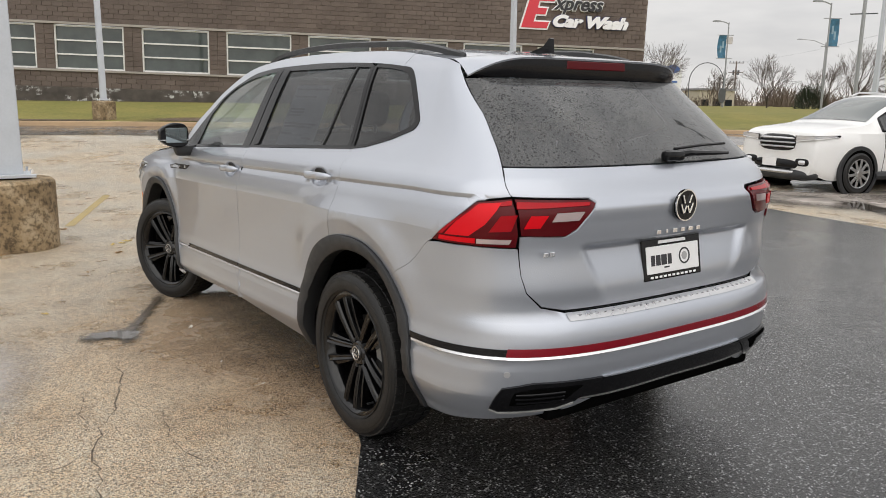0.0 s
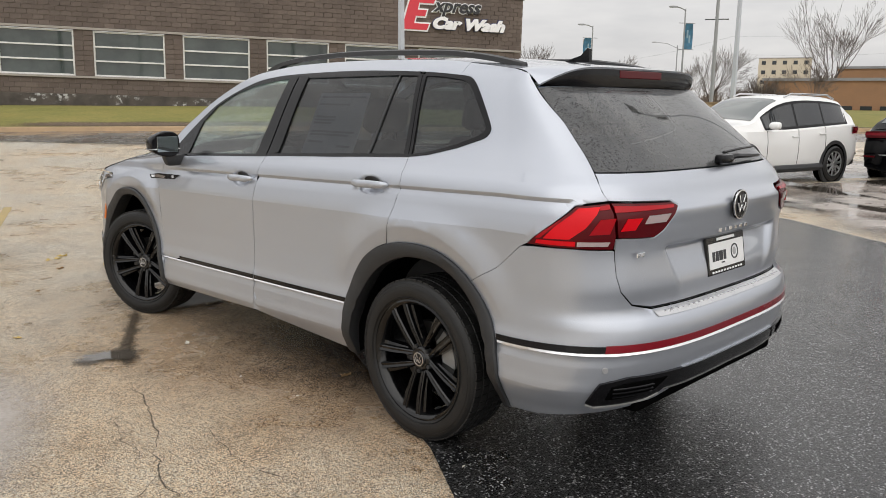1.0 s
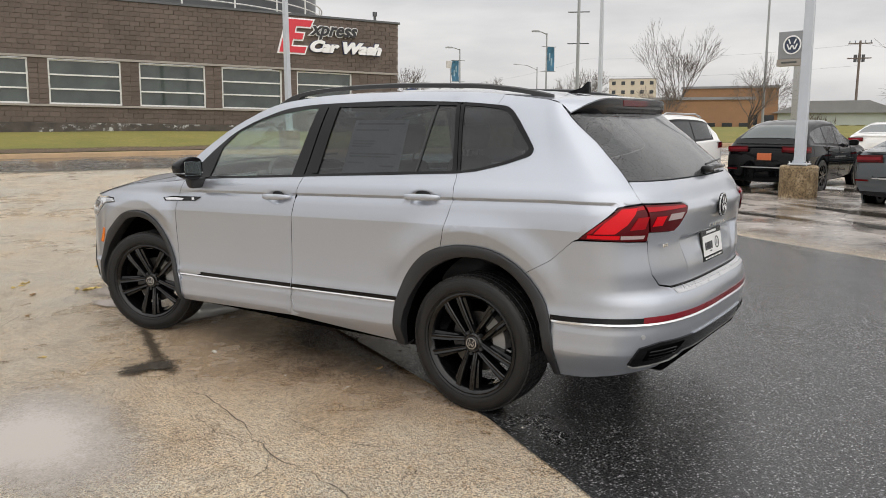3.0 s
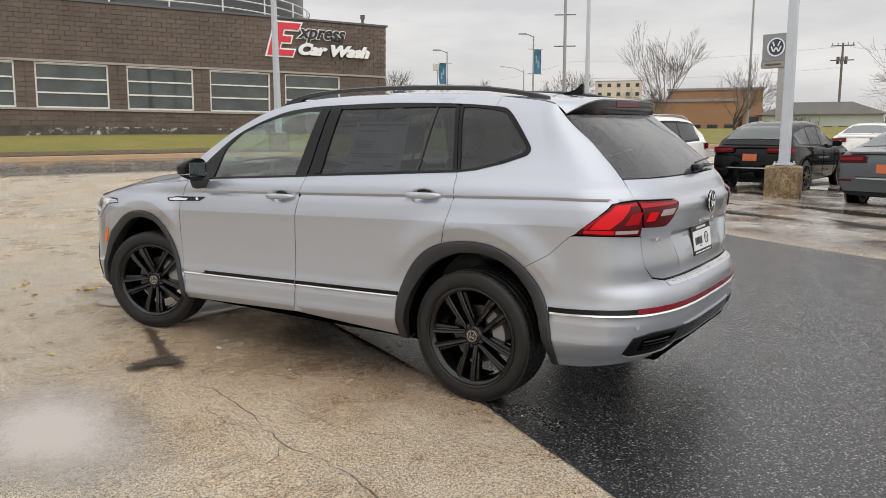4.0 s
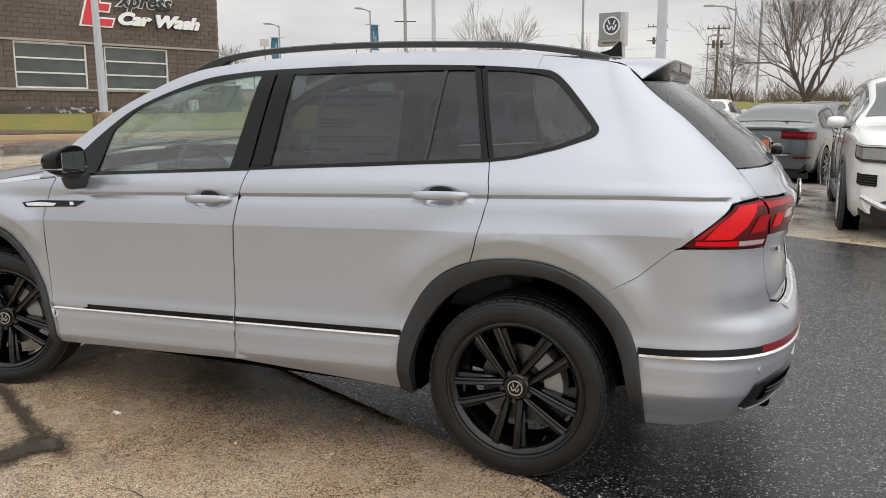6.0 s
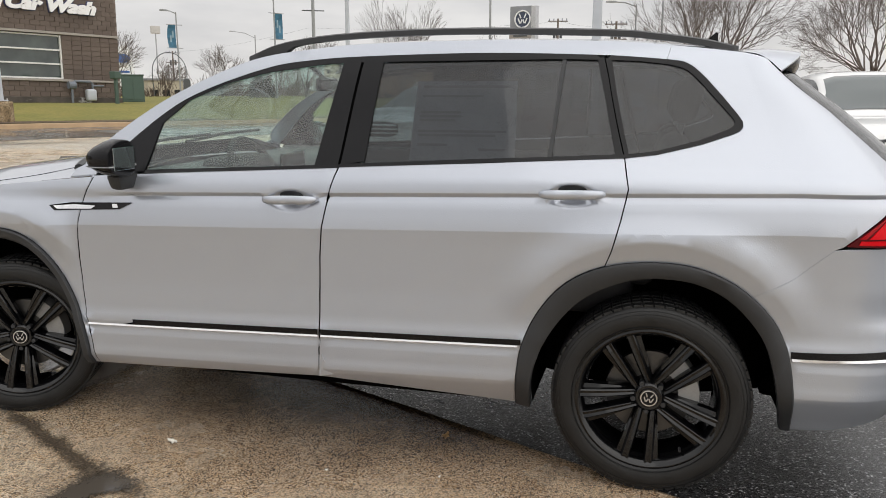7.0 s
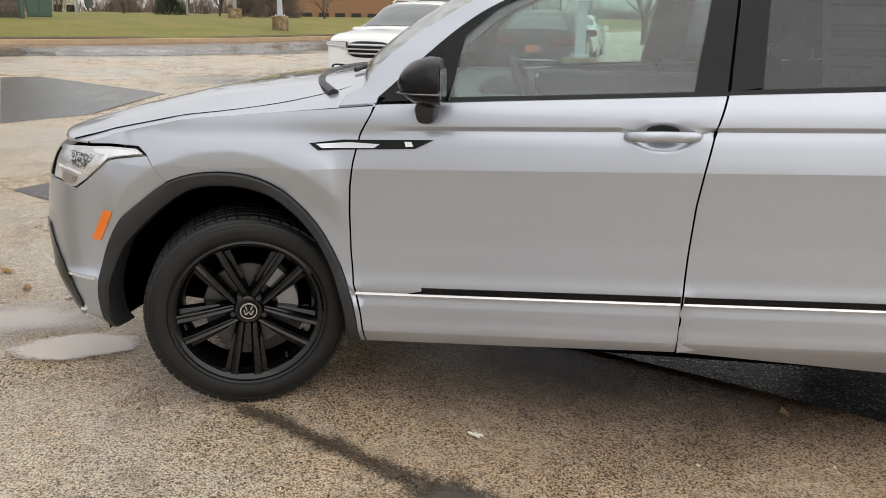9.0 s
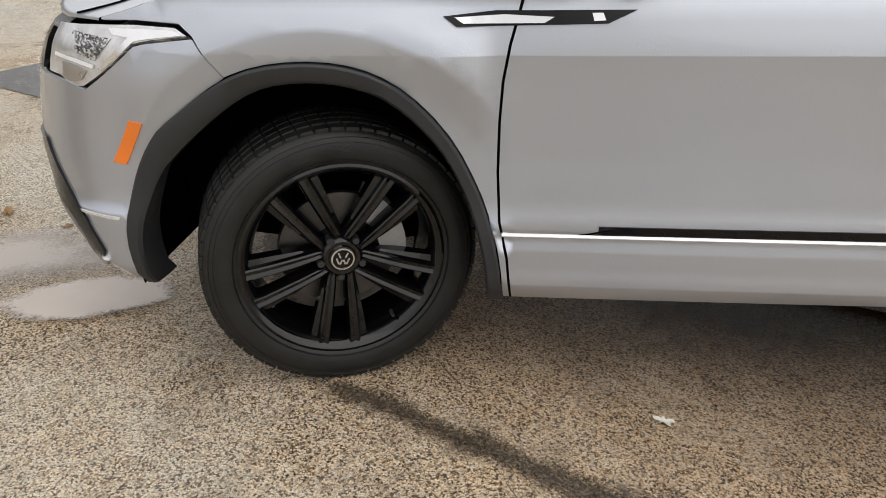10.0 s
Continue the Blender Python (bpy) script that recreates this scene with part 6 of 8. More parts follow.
lamp_post(13.25, 1.25, ground_z(13.25, 1.25), wide=.20)
for n_, m_ in ((24.4, -7.68), (24.4, 6.32), (26.4, 22.6)):
    x, y = from_nm(n_, m_)
    lamp_post(x, y, verge_z(n_, m_) - .05, wide=.19)

# ---- parked cars ----


def ends(t, n=3.2):
    """Plan taper towards an end: 1 in the middle, falling off near t = 1."""
    return max(1 - t ** n, 0.0) ** (1 / n)


def parked_car(name, label, m, paint_mat, width, line, belt, cabin, wheel_r=.35, wheelbase=2.7, axle=0.0, rails=False, plate_mat=None, clad=True, spokes=10, wheel_mat=None, deep_lamps=False):
    """A parked car with its nose at +y. line: the top's outline (y, z) from nose to tail; belt: waist heights front and rear;
    cabin: y of the screen's foot, the roof's front, the roof's rear and the rear screen's foot."""
    car = thing(name, label, "car", m)
    hw, y_n, y_t = width / 2, line[0][0], line[-1][0]
    rows = sorted(line)
    top_at = smooth_table(rows)
    foot, front, back, tail = cabin

    def waist(y):
        return belt[0] + (belt[1] - belt[0]) * clamp((front - y) / (front - tail))

    def section(y):
        mid = (y_n + y_t) / 2
        w = hw * (0.80 + 0.20 * ends(abs(y - mid) / ((y_n - y_t) / 2 + .01)))
        zt = top_at(y)
        zb = min(waist(y), zt - .05)
        k = ease((zt - zb - .05) / .40)
        wt = w * (0.86 - 0.17 * k)
        zs = min(.62, zb - .12)
        low = .22 + .10 * ease((abs(y - mid) / ((y_n - y_t) / 2) - .8) / .2)
        return [(w * .90, low), (w * .965, low + .08), (w * .985, .46), (w, zs), (w * .995, (zs + zb) / 2), (w * .965, zb - .02), (w * .93, zb + .01),
                (wt * 1.04 + .005, zt - .075 * k - .012), (wt * .98, zt - .03 * k - .004), (wt * .80, zt + .002), (wt * .4, zt + .016), (0, zt + .02)]

    ys = sorted(set([round(y_t + (y_n - y_t) * i / 48, 3) for i in range(49)] + [y_n - .015, y_n - .05, y_t + .015, y_t + .05] + [c + d for c in cabin for d in (-.04, .04)]))
    secs = [section(y) for y in ys]
    k = len(secs[0])
    verts, faces = [], []
    for y, sc in zip(ys, secs):
        verts += [(-x, y, z) for x, z in sc] + [(x, y, z) for x, z in sc[-2::-1]]
    r = 2 * k - 1
    for i in range(len(ys) - 1):
        for j in range(r - 1):
            faces.append((i * r + j, i * r + j + 1, (i + 1) * r + j + 1, (i + 1) * r + j))
    faces += [tuple(range(r)), tuple(range((len(ys) - 1) * r, len(ys) * r))]
    part("body", (verts, faces), paint_mat, car, smooth=True, sharp=38)

    def side_strip(y0, y1, lo, hi, n=14, out=.006):
        """A pane or band on the flank between two fractions of the glasshouse."""
        v, f = [], []
        for i in range(n + 1):
            y = y0 + (y1 - y0) * i / n
            sc = section(y)
            a, b = Vector(sc[6]), Vector(sc[7])
            for q in (lo, hi):
                p = a.lerp(b, q)
                v.append((-p.x - out, y, p.y))
        f = [(2 * i, 2 * i + 1, 2 * i + 3, 2 * i + 2) for i in range(n)]
        return v, f

    def screen_strip(y0, y1, wide, n=12, out=.008):
        v, f = [], []
        for i in range(n + 1):
            y = y0 + (y1 - y0) * i / n
            sc = section(y)
            row = [(-sc[8][0] * wide, sc[8][1]), (-sc[9][0] * wide, sc[9][1]), (-sc[10][0], sc[10][1]), (0, sc[11][1]), (sc[10][0], sc[10][1]), (sc[9][0] * wide, sc[9][1]), (sc[8][0] * wide, sc[8][1])]
            v += [(x, y + (out if y > 0 else -out) * .6, z + out) for x, z in row]
        for i in range(n):
            for j in range(6):
                f.append((i * 7 + j, i * 7 + j + 1, i * 7 + j + 8, i * 7 + j + 7))
        return v, f
    def wrapped(sx, end, x_in, back, low, high, out, n=8):
        """A lamp that runs from x_in of the end's half width out to its corner and back along the flank."""
        ye = y_n if end > 0 else y_t
        we = section(ye)[4][0]
        path = [(we * (x_in + (1 - x_in) * i / n), ye + end * out) for i in range(n)]
        for i in range(n + 1):
            y = ye - end * back * i / n
            path.append((section(y)[4][0] + out, y + (end * out if i == 0 else 0)))
        v, m_ = [], len(path) - 1
        for i, (x, y) in enumerate(path):
            q = i / m_
            for zz in (low[0] + (low[1] - low[0]) * q, high[0] + (high[1] - high[0]) * q):
                v += [(sx * x, y, zz), (sx * (x - .03), y - end * .03, zz)]
        f = []
        for i in range(m_):
            for a_, b_ in ((0, 2), (2, 3), (1, 0)):
                f.append((4 * i + a_, 4 * i + b_, 4 * i + 4 + b_, 4 * i + 4 + a_))
        return v, f
    a, d = foot - .34, tail + .30
    b, c = a + (d - a) * .36, a + (d - a) * .70
    for y0, y1 in ((a, b + .03), (b - .03, c + .025), (c - .025, d)):
        v = side_strip(y0, y1, .10, .90)
        for data in (v, flip(v)):
            part("side_window", data, FAR_GLASS, car, "dark side window")
    v = side_strip(a + .06, d - .06, .0, 1.0, 24, .003)
    for data in (v, flip(v)):
        part("window_surround", data, BLACK_GLOSS, car)
    part("windscreen", screen_strip(foot - .04, front + .03, .97), FAR_SCREEN, car, "dark windscreen", smooth=True)
    part("rear_screen", screen_strip(tail + .03, back - .02, .93), FAR_SCREEN, car, "dark rear screen", smooth=True)
    zn, zt_ = top_at(y_n - .25), top_at(y_t + .12)
    wn, wt2 = section(y_n - .10)[3][0], section(y_t + .10)[3][0]
    for sx in (-1, 1):
        mir = part("door_mirror", moved(bm_data(mirror_block(.11, .07, .07, (0, 0, 0))), pose(sx * (hw + .06), a - .06, waist(a) + .09)), paint_mat, car, smooth=True)
        part("mirror_foot", box(.12, .05, .03, .01, (sx * (hw - .06), a - .06, waist(a) + .03)), CLADDING, mir)
        for y in (b + .12, c + .12):
            part("door_handle", box(.03, .20, .028, .008, (sx * (section(y)[4][0] + .006), y, waist(y) - .13)), paint_mat, car)
        for y in (a + .02, b, c):
            sc = section(y)
            part("door_gap", tube([(sx * (x + .001), y, z) for x, z in sc[1:7]], .005, 4), DARK, car)
        if rails:
            zr = [top_at(y) for y in (front - .2, front - .4, back + .35, back + .12)]
            xr = section(0)[8][0] * .93
            part("roof_rail", tube([(sx * xr, front - .2, zr[0]), (sx * xr, front - .4, zr[1] + .05), (sx * xr, back + .35, zr[2] + .05), (sx * xr, back + .12, zr[3])], .018, 6), SATIN, car)
        if deep_lamps:
            lamp = part("head_lamp", wrapped(sx, 1, .50, .16, (zn - .31, zn - .24), (zn - .12, zn - .085), .008), FAR_GLASS, car, "dark-framed wide head lamp", smooth=True)
            part("lens", wrapped(sx, 1, .56, .10, (zn - .27, zn - .22), (zn - .15, zn - .12), .015), CALIPER, lamp, "clear lamp lens", smooth=True)
            part("light_guide", wrapped(sx, 1, .52, .14, (zn - .135, zn - .10), (zn - .125, zn - .09), .017), WHITE_PLASTIC, lamp, smooth=True)
        else:
            lamp = part("head_lamp", wrapped(sx, 1, .50, .46, (zn - .21, zn - .115), (zn - .105, zn - .085), .007), FAR_GLASS, car, smooth=True)
            part("lens", wrapped(sx, 1, .54, .38, (zn - .195, zn - .112), (zn - .112, zn - .090), .014), LAMP_BOWL, lamp, "clear lamp lens", smooth=True)
            part("light_guide", wrapped(sx, 1, .54, .40, (zn - .207, zn - .118), (zn - .195, zn - .108), .016), WHITE_PLASTIC, lamp, smooth=True)
        zt = waist(tail) - .04
        lamp = part("tail_lamp", wrapped(sx, -1, .46, .30, (zt - .13, zt - .15), (zt, zt - .02), .010), RED_DEEP, car, "red wrapped tail lamp", smooth=True)
        part("lens", wrapped(sx, -1, .50, .22, (zt - .085, zt - .10), (zt - .03, zt - .05), .018), RED_STRIP, lamp, smooth=True)
        part("bumper_reflector", wrapped(sx, -1, .74, .10, (.50, .50), (.535, .535), .02), RED_DEEP, car)
        if deep_lamps:
            vent = part("side_intake", wrapped(sx, 1, .84, .05, (.60, .63), (.72, .74), .012), BLACK_GLOSS, car, "black side intake", smooth=True)
            for k in range(4):
                part("intake_slat", wrapped(sx, 1, .85, .04, (.615 + .027 * k, .64 + .025 * k), (.622 + .027 * k, .647 + .025 * k), .02), CLADDING, vent)
            part("bumper_bar", tube([(sx * wn * .5, y_n + .03, .36), (sx * wn * .72, y_n + .03, .40), (sx * wn * .93, y_n - .02, .50)], .035, 6), SATIN, car, smooth=True)
        else:
            fog = part("fog_recess", moved(bm_data(mirror_block(.17, .08, .085, (0, 0, 0))), pose(sx * (wn - .27), y_n - .055, .52)), BLACK_GLOSS, car, smooth=True)
            part("fog_lamp", moved(bm_data(mirror_block(.085, .05, .05, (0, 0, 0))), pose(sx * (wn - .25), y_n - .01, .52)), LAMP_BOWL, fog, smooth=True)
        if clad:
            sc = section(0)
            part("side_cladding", tube([(sx * (sc[1][0] - .01), y, .30) for y in (wheelbase / 2 - .4 + axle, 0, -wheelbase / 2 + .4 + axle)], .075, 8), CLADDING, car, smooth=True)
    part("grille", moved(bm_data(mirror_block(wn * .50, .07, .15, (0, 0, 0))), pose(0, y_n - .035, zn - .24)), BLACK_GLOSS, car, smooth=True)
    for dz in (.085, .015, -.055):
        part("grille_bar", moved(bm_data(mirror_block(wn * .50 * (1 - abs(dz)), .03, .022, (0, 0, 0))), pose(0, y_n + .018, zn - .24 + dz)), SATIN, car, smooth=True)
    part("lower_grille", moved(bm_data(mirror_block(wn * .62, .06, .10, (0, 0, 0))), pose(0, y_n - .03, .47)), BLACK_GLOSS, car, smooth=True)
    part("front_plate", box(.31, .02, .15, .005, (wn * .12, y_n + .034, .50)), WHITE_PLASTIC, car, "plain white plate")
    part("front_skirt", moved(bm_data(mirror_block(wn * .95, .16, .16 if deep_lamps else .11, (0, 0, 0))), pose(0, y_n - .10, .36 if deep_lamps else .31)), CLADDING if clad else BLACK_GLOSS, car, smooth=True)
    part("skid_plate", moved(bm_data(mirror_block(wn * .55, .05, .045, (0, 0, 0))), pose(0, y_n + .03, .345)), SATIN, car, smooth=True)
    part("rear_skirt", moved(bm_data(mirror_block(wt2 * .96, .16, .15, (0, 0, 0))), pose(0, y_t + .10, .37)), CLADDING if clad else BLACK_GLOSS, car, smooth=True)
    part("bumper_trim", moved(bm_data(mirror_block(wt2 * .62, .03, .014, (0, 0, 0))), pose(0, y_t - .02, .56)), SATIN, car, smooth=True)
    zl = waist(tail) - .03
    part("lid_lip", moved(bm_data(mirror_block(wt2 * .80, .035, .018, (0, 0, 0))), pose(0, y_t + .05, zl + .03)), paint_mat, car, smooth=True)
    part("lid_gap", tube([(-wt2 * .62, y_t - .004, .60), (-wt2 * .60, y_t - .004, .585), (wt2 * .60, y_t - .004, .585), (wt2 * .62, y_t - .004, .60)], .006, 4), DARK, car)
    part("number_plate", box(.32, .02, .16, .005, (0, y_t - .012, waist(tail) - .28)), plate_mat or WHITE_PLASTIC, car, "orange card plate" if plate_mat else "white plate")
    part("rear_wiper", tube([(-.05, tail - .03, waist(tail) + .06), (.30, tail + .02, waist(tail) + .12)], .012, 6), CLADDING, car)
    part("underside", box(width * .80, (y_n - y_t) * .86, .10, .02, (0, (y_n + y_t) / 2, .27)), DARK, car)
    rim_mat = wheel_mat or SATIN
    for sx in (-1, 1):
        for y in (wheelbase / 2 + axle, -wheelbase / 2 + axle):
            face = section(y)[3][0]
            turn = 0 if sx < 0 else 180
            ring = [(wheel_r + .035, -.012), (wheel_r + .10, -.012), (wheel_r + .11, .03), (wheel_r + .035, .03)]
            part("wheel_arch", moved(lathe(ring, 40, "x", True), pose(sx * face, y, wheel_r + .01, 0, 0, turn)), CLADDING if clad else paint_mat, car, smooth=True, sharp=40)
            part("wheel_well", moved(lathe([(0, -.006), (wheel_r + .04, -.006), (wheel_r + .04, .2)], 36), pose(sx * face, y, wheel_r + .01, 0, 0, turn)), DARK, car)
            at = pose(sx * (face - .085), y, wheel_r, 0, 0, turn)
            wh = part("wheel", moved(lathe([(.66 * wheel_r, -.085), (.70 * wheel_r, -.105), (.9 * wheel_r, -.115), (wheel_r, -.09), (wheel_r, .09), (.9 * wheel_r, .115), (.66 * wheel_r, .10)], 40), at), RUBBER, car, smooth=True)
            part("rim", moved(lathe([(.64 * wheel_r, -.06), (.67 * wheel_r, -.108), (.705 * wheel_r, -.112), (.71 * wheel_r, -.10)], 40), at), rim_mat, wh, smooth=True)
            part("brake", moved(lathe([(0, -.092), (.64 * wheel_r, -.092)], 30), at), DARK, wh)
            part("hub", moved(lathe([(0, -.12), (.14 * wheel_r, -.118), (.17 * wheel_r, -.10)], 20), at), rim_mat, wh, smooth=True)
            for i in range(spokes):
                part("spoke", moved(bm_data(box(.02, .046, wheel_r * .56, .004, (-.104, 0, wheel_r * .38))), at @ pose(0, 0, 0, 360 / spokes * i + 10, 0, 0)), rim_mat, wh)
    return car


SUV_LINE = [(2.26, .62), (2.25, .84), (2.215, .98), (2.10, 1.045), (1.60, 1.11), (1.25, 1.145), (1.08, 1.19), (.62, 1.42), (.25, 1.57), (-.10, 1.635), (-.60, 1.66), (-1.30, 1.64), (-1.75, 1.59), (-1.86, 1.55), (-2.02, 1.36), (-2.16, 1.12), (-2.22, .98), (-2.26, .80), (-2.27, .60)]
COUPE_LINE = [(2.34, .55), (2.33, .72), (2.26, .85), (2.05, .95), (1.60, 1.02), (1.20, 1.07), (1.02, 1.12), (.55, 1.38), (.20, 1.54), (-.15, 1.60), (-.60, 1.61), (-1.10, 1.57), (-1.50, 1.49), (-1.62, 1.45), (-1.95, 1.22), (-2.14, 1.08), (-2.28, .98), (-2.34, .80), (-2.35, .58)]
SALOON_LINE = [(2.40, .50), (2.39, .64), (2.30, .77), (2.05, .87), (1.60, .94), (1.20, .98), (1.05, 1.02), (.55, 1.27), (.15, 1.41), (-.25, 1.45), (-.70, 1.43), (-1.10, 1.36), (-1.60, 1.15), (-1.80, 1.09), (-2.10, 1.06), (-2.32, 1.02), (-2.38, .84), (-2.40, .60)]
BIG_LINE = [(2.50, .66), (2.49, .90), (2.42, 1.06), (2.20, 1.14), (1.70, 1.19), (1.35, 1.22), (1.18, 1.28), (.75, 1.54), (.45, 1.69), (.10, 1.75), (-.6, 1.77), (-1.6, 1.76), (-2.05, 1.71), (-2.14, 1.66), (-2.32, 1.36), (-2.42, 1.14), (-2.48, .98), (-2.50, .80), (-2.51, .60)]


def heading(x, y, hx, hy):
    return pose(x, y, ground_z(x, y), 0, 0, math.degrees(atan2(-hx, hy)))


parked_car("sport_utility_car", "white compact SUV with silver wheels, parked on the wet lot", heading(12.30, 4.42, -.975, .22), WHITE_PAINT, 1.84, SUV_LINE, (1.02, 1.12), (1.10, .15, -1.78, -2.08), .345, 2.69, rails=True)
parked_car("sport_utility_car", "black SUV with an orange dealer card, parked on the wet lot", heading(16.9, 1.95, .991, -.13), BLACK_PAINT, 1.93, COUPE_LINE, (.98, 1.08), (1.04, .12, -1.52, -2.02), .36, 2.81, plate_mat=PLATE_ORANGE, clad=False, wheel_mat=GRAPHITE)
parked_car("saloon_car", "dark grey saloon with an orange dealer card on its tail", heading(14.1, -1.35, .97, -.25), GREY_PAINT, 1.85, SALOON_LINE, (.92, 1.02), (1.08, .10, -1.05, -1.72), .33, 2.82, plate_mat=PLATE_ORANGE, clad=False, wheel_mat=GRAPHITE)
parked_car("sport_utility_car", "large white SUV facing the lane, parked on the wet lot", heading(7.95, -2.72, -.999, .035), WHITE_PAINT, 1.99, BIG_LINE, (1.12, 1.20), (1.20, .40, -2.08, -2.34), .38, 2.98, deep_lamps=True)
parked_car("saloon_car", "white saloon parked far across the lot", heading(27.10, 0.98, .985, -.12), WHITE_PAINT, 1.83, SALOON_LINE, (.92, 1.02), (1.08, .10, -1.05, -1.72), .33, 2.75, clad=False, spokes=5)
parked_car("saloon_car", "dark grey saloon parked far across the lot", heading(25.5, -2.6, .95, -.3), GREY_PAINT, 1.83, SALOON_LINE, (.92, 1.02), (1.08, .10, -1.05, -1.72), .33, 2.75, clad=False, spokes=5)

# ---- bare trees ----
BARK = mottled("grey_brown_bark", (0.07, 0.056, 0.047), 0.9, 0.3, 6)
TWIG = mottled("bare_twigs", (0.125, 0.103, 0.090), 0.9, 0.3, 3)


def tree(x, y, z, high, spread, seed, levels=5, trunk=.16, fork=.25, name="bare_tree", label="bare winter tree with fine grey-brown twigs"):
    rng = random.Random(seed)
    t = thing(name, label, "tree", pose(x, y, z))
    limbs, twigs = [], []

    least = max(.005, hypot(x, y) * .00015)

    def grow(p, d, length, r, level):
        r = max(r, least)
        q = p + d * length
        mid = p.lerp(q, .5) + Vector((rng.uniform(-1, 1), rng.uniform(-1, 1), rng.uniform(-.3, .5))) * length * .06
        (limbs if level < 2 else twigs).append(tube([p, mid, q], r, 6 if level < 2 else 3, False, taper=r * .62))
        if level >= levels:
            return
        n = rng.choice((2, 3, 3) if level < 5 else (2, 2, 3)) if level else rng.choice((4, 5, 6))
        for i in range(n):
            side = d.orthogonal().normalized()
            side.rotate(Matrix.Rotation(rng.uniform(0, 2 * pi), 3, d))
            lean = (rng.uniform(.40, .95) if i or not level else rng.uniform(.10, .35)) * spread
            e = (d + side * lean + Vector((0, 0, .16))).normalized()
            start = q if i == 0 else p.lerp(q, rng.uniform(.45, .98))
            grow(start, e, length * rng.uniform(.66, .88) * (1.25 if level == 0 else 1), r * (.64 if i == 0 else .52), level + 1)
    grow(Vector((0, 0, -.2)), Vector((rng.uniform(-.05, .05), rng.uniform(-.05, .05), 1)).normalized(), high * fork * .88, trunk, 0)
    part("trunk", join(*limbs), BARK, t, smooth=True)
    part("crown", join(*twigs), TWIG, t)
    return t


tree(71.2, 24.0, .3, 11.8, .68, 3, 7, .17, .22)
tree(54.2, 12.8, .2, 5.6, 1.0, 4, 6, .11, .25)
tree(38.3, -2.6, 0, 10.5, 1.0, 16, 8, .20, .20)
tree(40.3, -10.6, 0, 10.8, 1.0, 4, 8, .20, .20)
tree(56.4, 1.4, .2, 5.6, 1.0, 14, 6, .08, .26)
tree(65.7, 40.8, .6, 6.6, 1.1, 7, 6, .10, .25)
tree(59.2, 31.6, .6, 4.8, 1.1, 8, 6, .08, .25)
tree(55.7, 27.2, .6, 6.4, 1.0, 9, 6, .10, .25)
tree(51.2, 42.2, .6, 6.6, 1.1, 10, 6, .10, .25)
tree(52.0, 18.0, .4, 4.6, 1.0, 11, 6, .07, .25)
tree(76.0, 54.0, .4, 5.5, 1.1, 12, 6, .09, .25)

# the brown belt of bushes and trees at the edge of sight
HEDGE = mottled("far_brown_scrub", (0.115, 0.088, 0.068), 1.0, 0.35, .3, own=False)


def scrub():
    rng, verts, faces = random.Random(21), [], []
    for k in range(1100):
        az = radians(rng.uniform(-8, 108))
        d = rng.uniform(90, 165)
        x, y, h = d * sin(az) * .98, d * cos(az), rng.uniform(1.5, 6.0) * rng.uniform(.5, 1)
        for j in range(64):
            a, b, q = rng.uniform(0, 2 * pi), rng.uniform(.05, .7), rng.uniform(.25, .8)
            bx, by, bz = x + h * b * .5 * cos(a), y + h * b * .5 * sin(a), h * (q - .25)
            tx, ty, tz = bx + h * .2 * rng.uniform(-1, 1), by + h * .2 * rng.uniform(-1, 1), bz + h * .30
            i = len(verts)
            verts += [(bx - .028, by + .028, bz), (bx + .028, by - .028, bz), (tx, ty, tz)]
            faces.append((i, i + 1, i + 2))
    return verts, faces


tagged(part("far_scrub", scrub(), HEDGE, None), "distant belt of bare brown bushes and small trees", "scrub", kind="stuff")
BUSH = mottled("dark_evergreen", (0.030, 0.040, 0.022), 0.95, 0.4, 2)


def bush(x, y, z, r, h, seed, material=TWIG, label="dense bare round shrub"):
    rng, bits = random.Random(seed), []
    for k in range(700):
        a, u = rng.uniform(0, 2 * pi), rng.uniform(0, 1) ** .4
        v = rng.uniform(-.1, 1)
        p = Vector((r * u * cos(a) * (1 - .5 * v * v), r * u * sin(a) * (1 - .5 * v * v), h * max(v, 0)))
        e = p + Vector((rng.uniform(-.3, .3), rng.uniform(-.3, .3), rng.uniform(0, .45))) * r * .7
        bits.append(tube([p * .7, p, e], .02, 3, False, taper=.008))
    b = thing("shrub", label, "shrub", pose(x, y, z))
    part("crown", join(*bits), material, b)
    return b


bush(52.6, 21.6, .6, 2.0, 2.3, 1)
bush(58.0, 26.0, .8, 1.2, 1.5, 2)
bush(62.5, 34.7, .6, 1.5, 2.2, 3, BUSH, "small dark evergreen shrub")

# ---- far buildings ----
TAN_BRICK = mottled("tan_brick", (0.30, 0.17, 0.095), 0.85, 0.15, 1.2)
CREAM = mottled("cream_render", (0.50, 0.45, 0.36), 0.85, 0.08, .5)
GREENISH = mottled("pale_green_cladding", (0.46, 0.50, 0.45), 0.6, 0.08, .5)
ROOFING = mottled("grey_roofing", (0.25, 0.25, 0.26), 0.8, 0.15, 1)
DARK_PANE = Mat("dark_window_pane", (0.02, 0.024, 0.028), 0.12).m


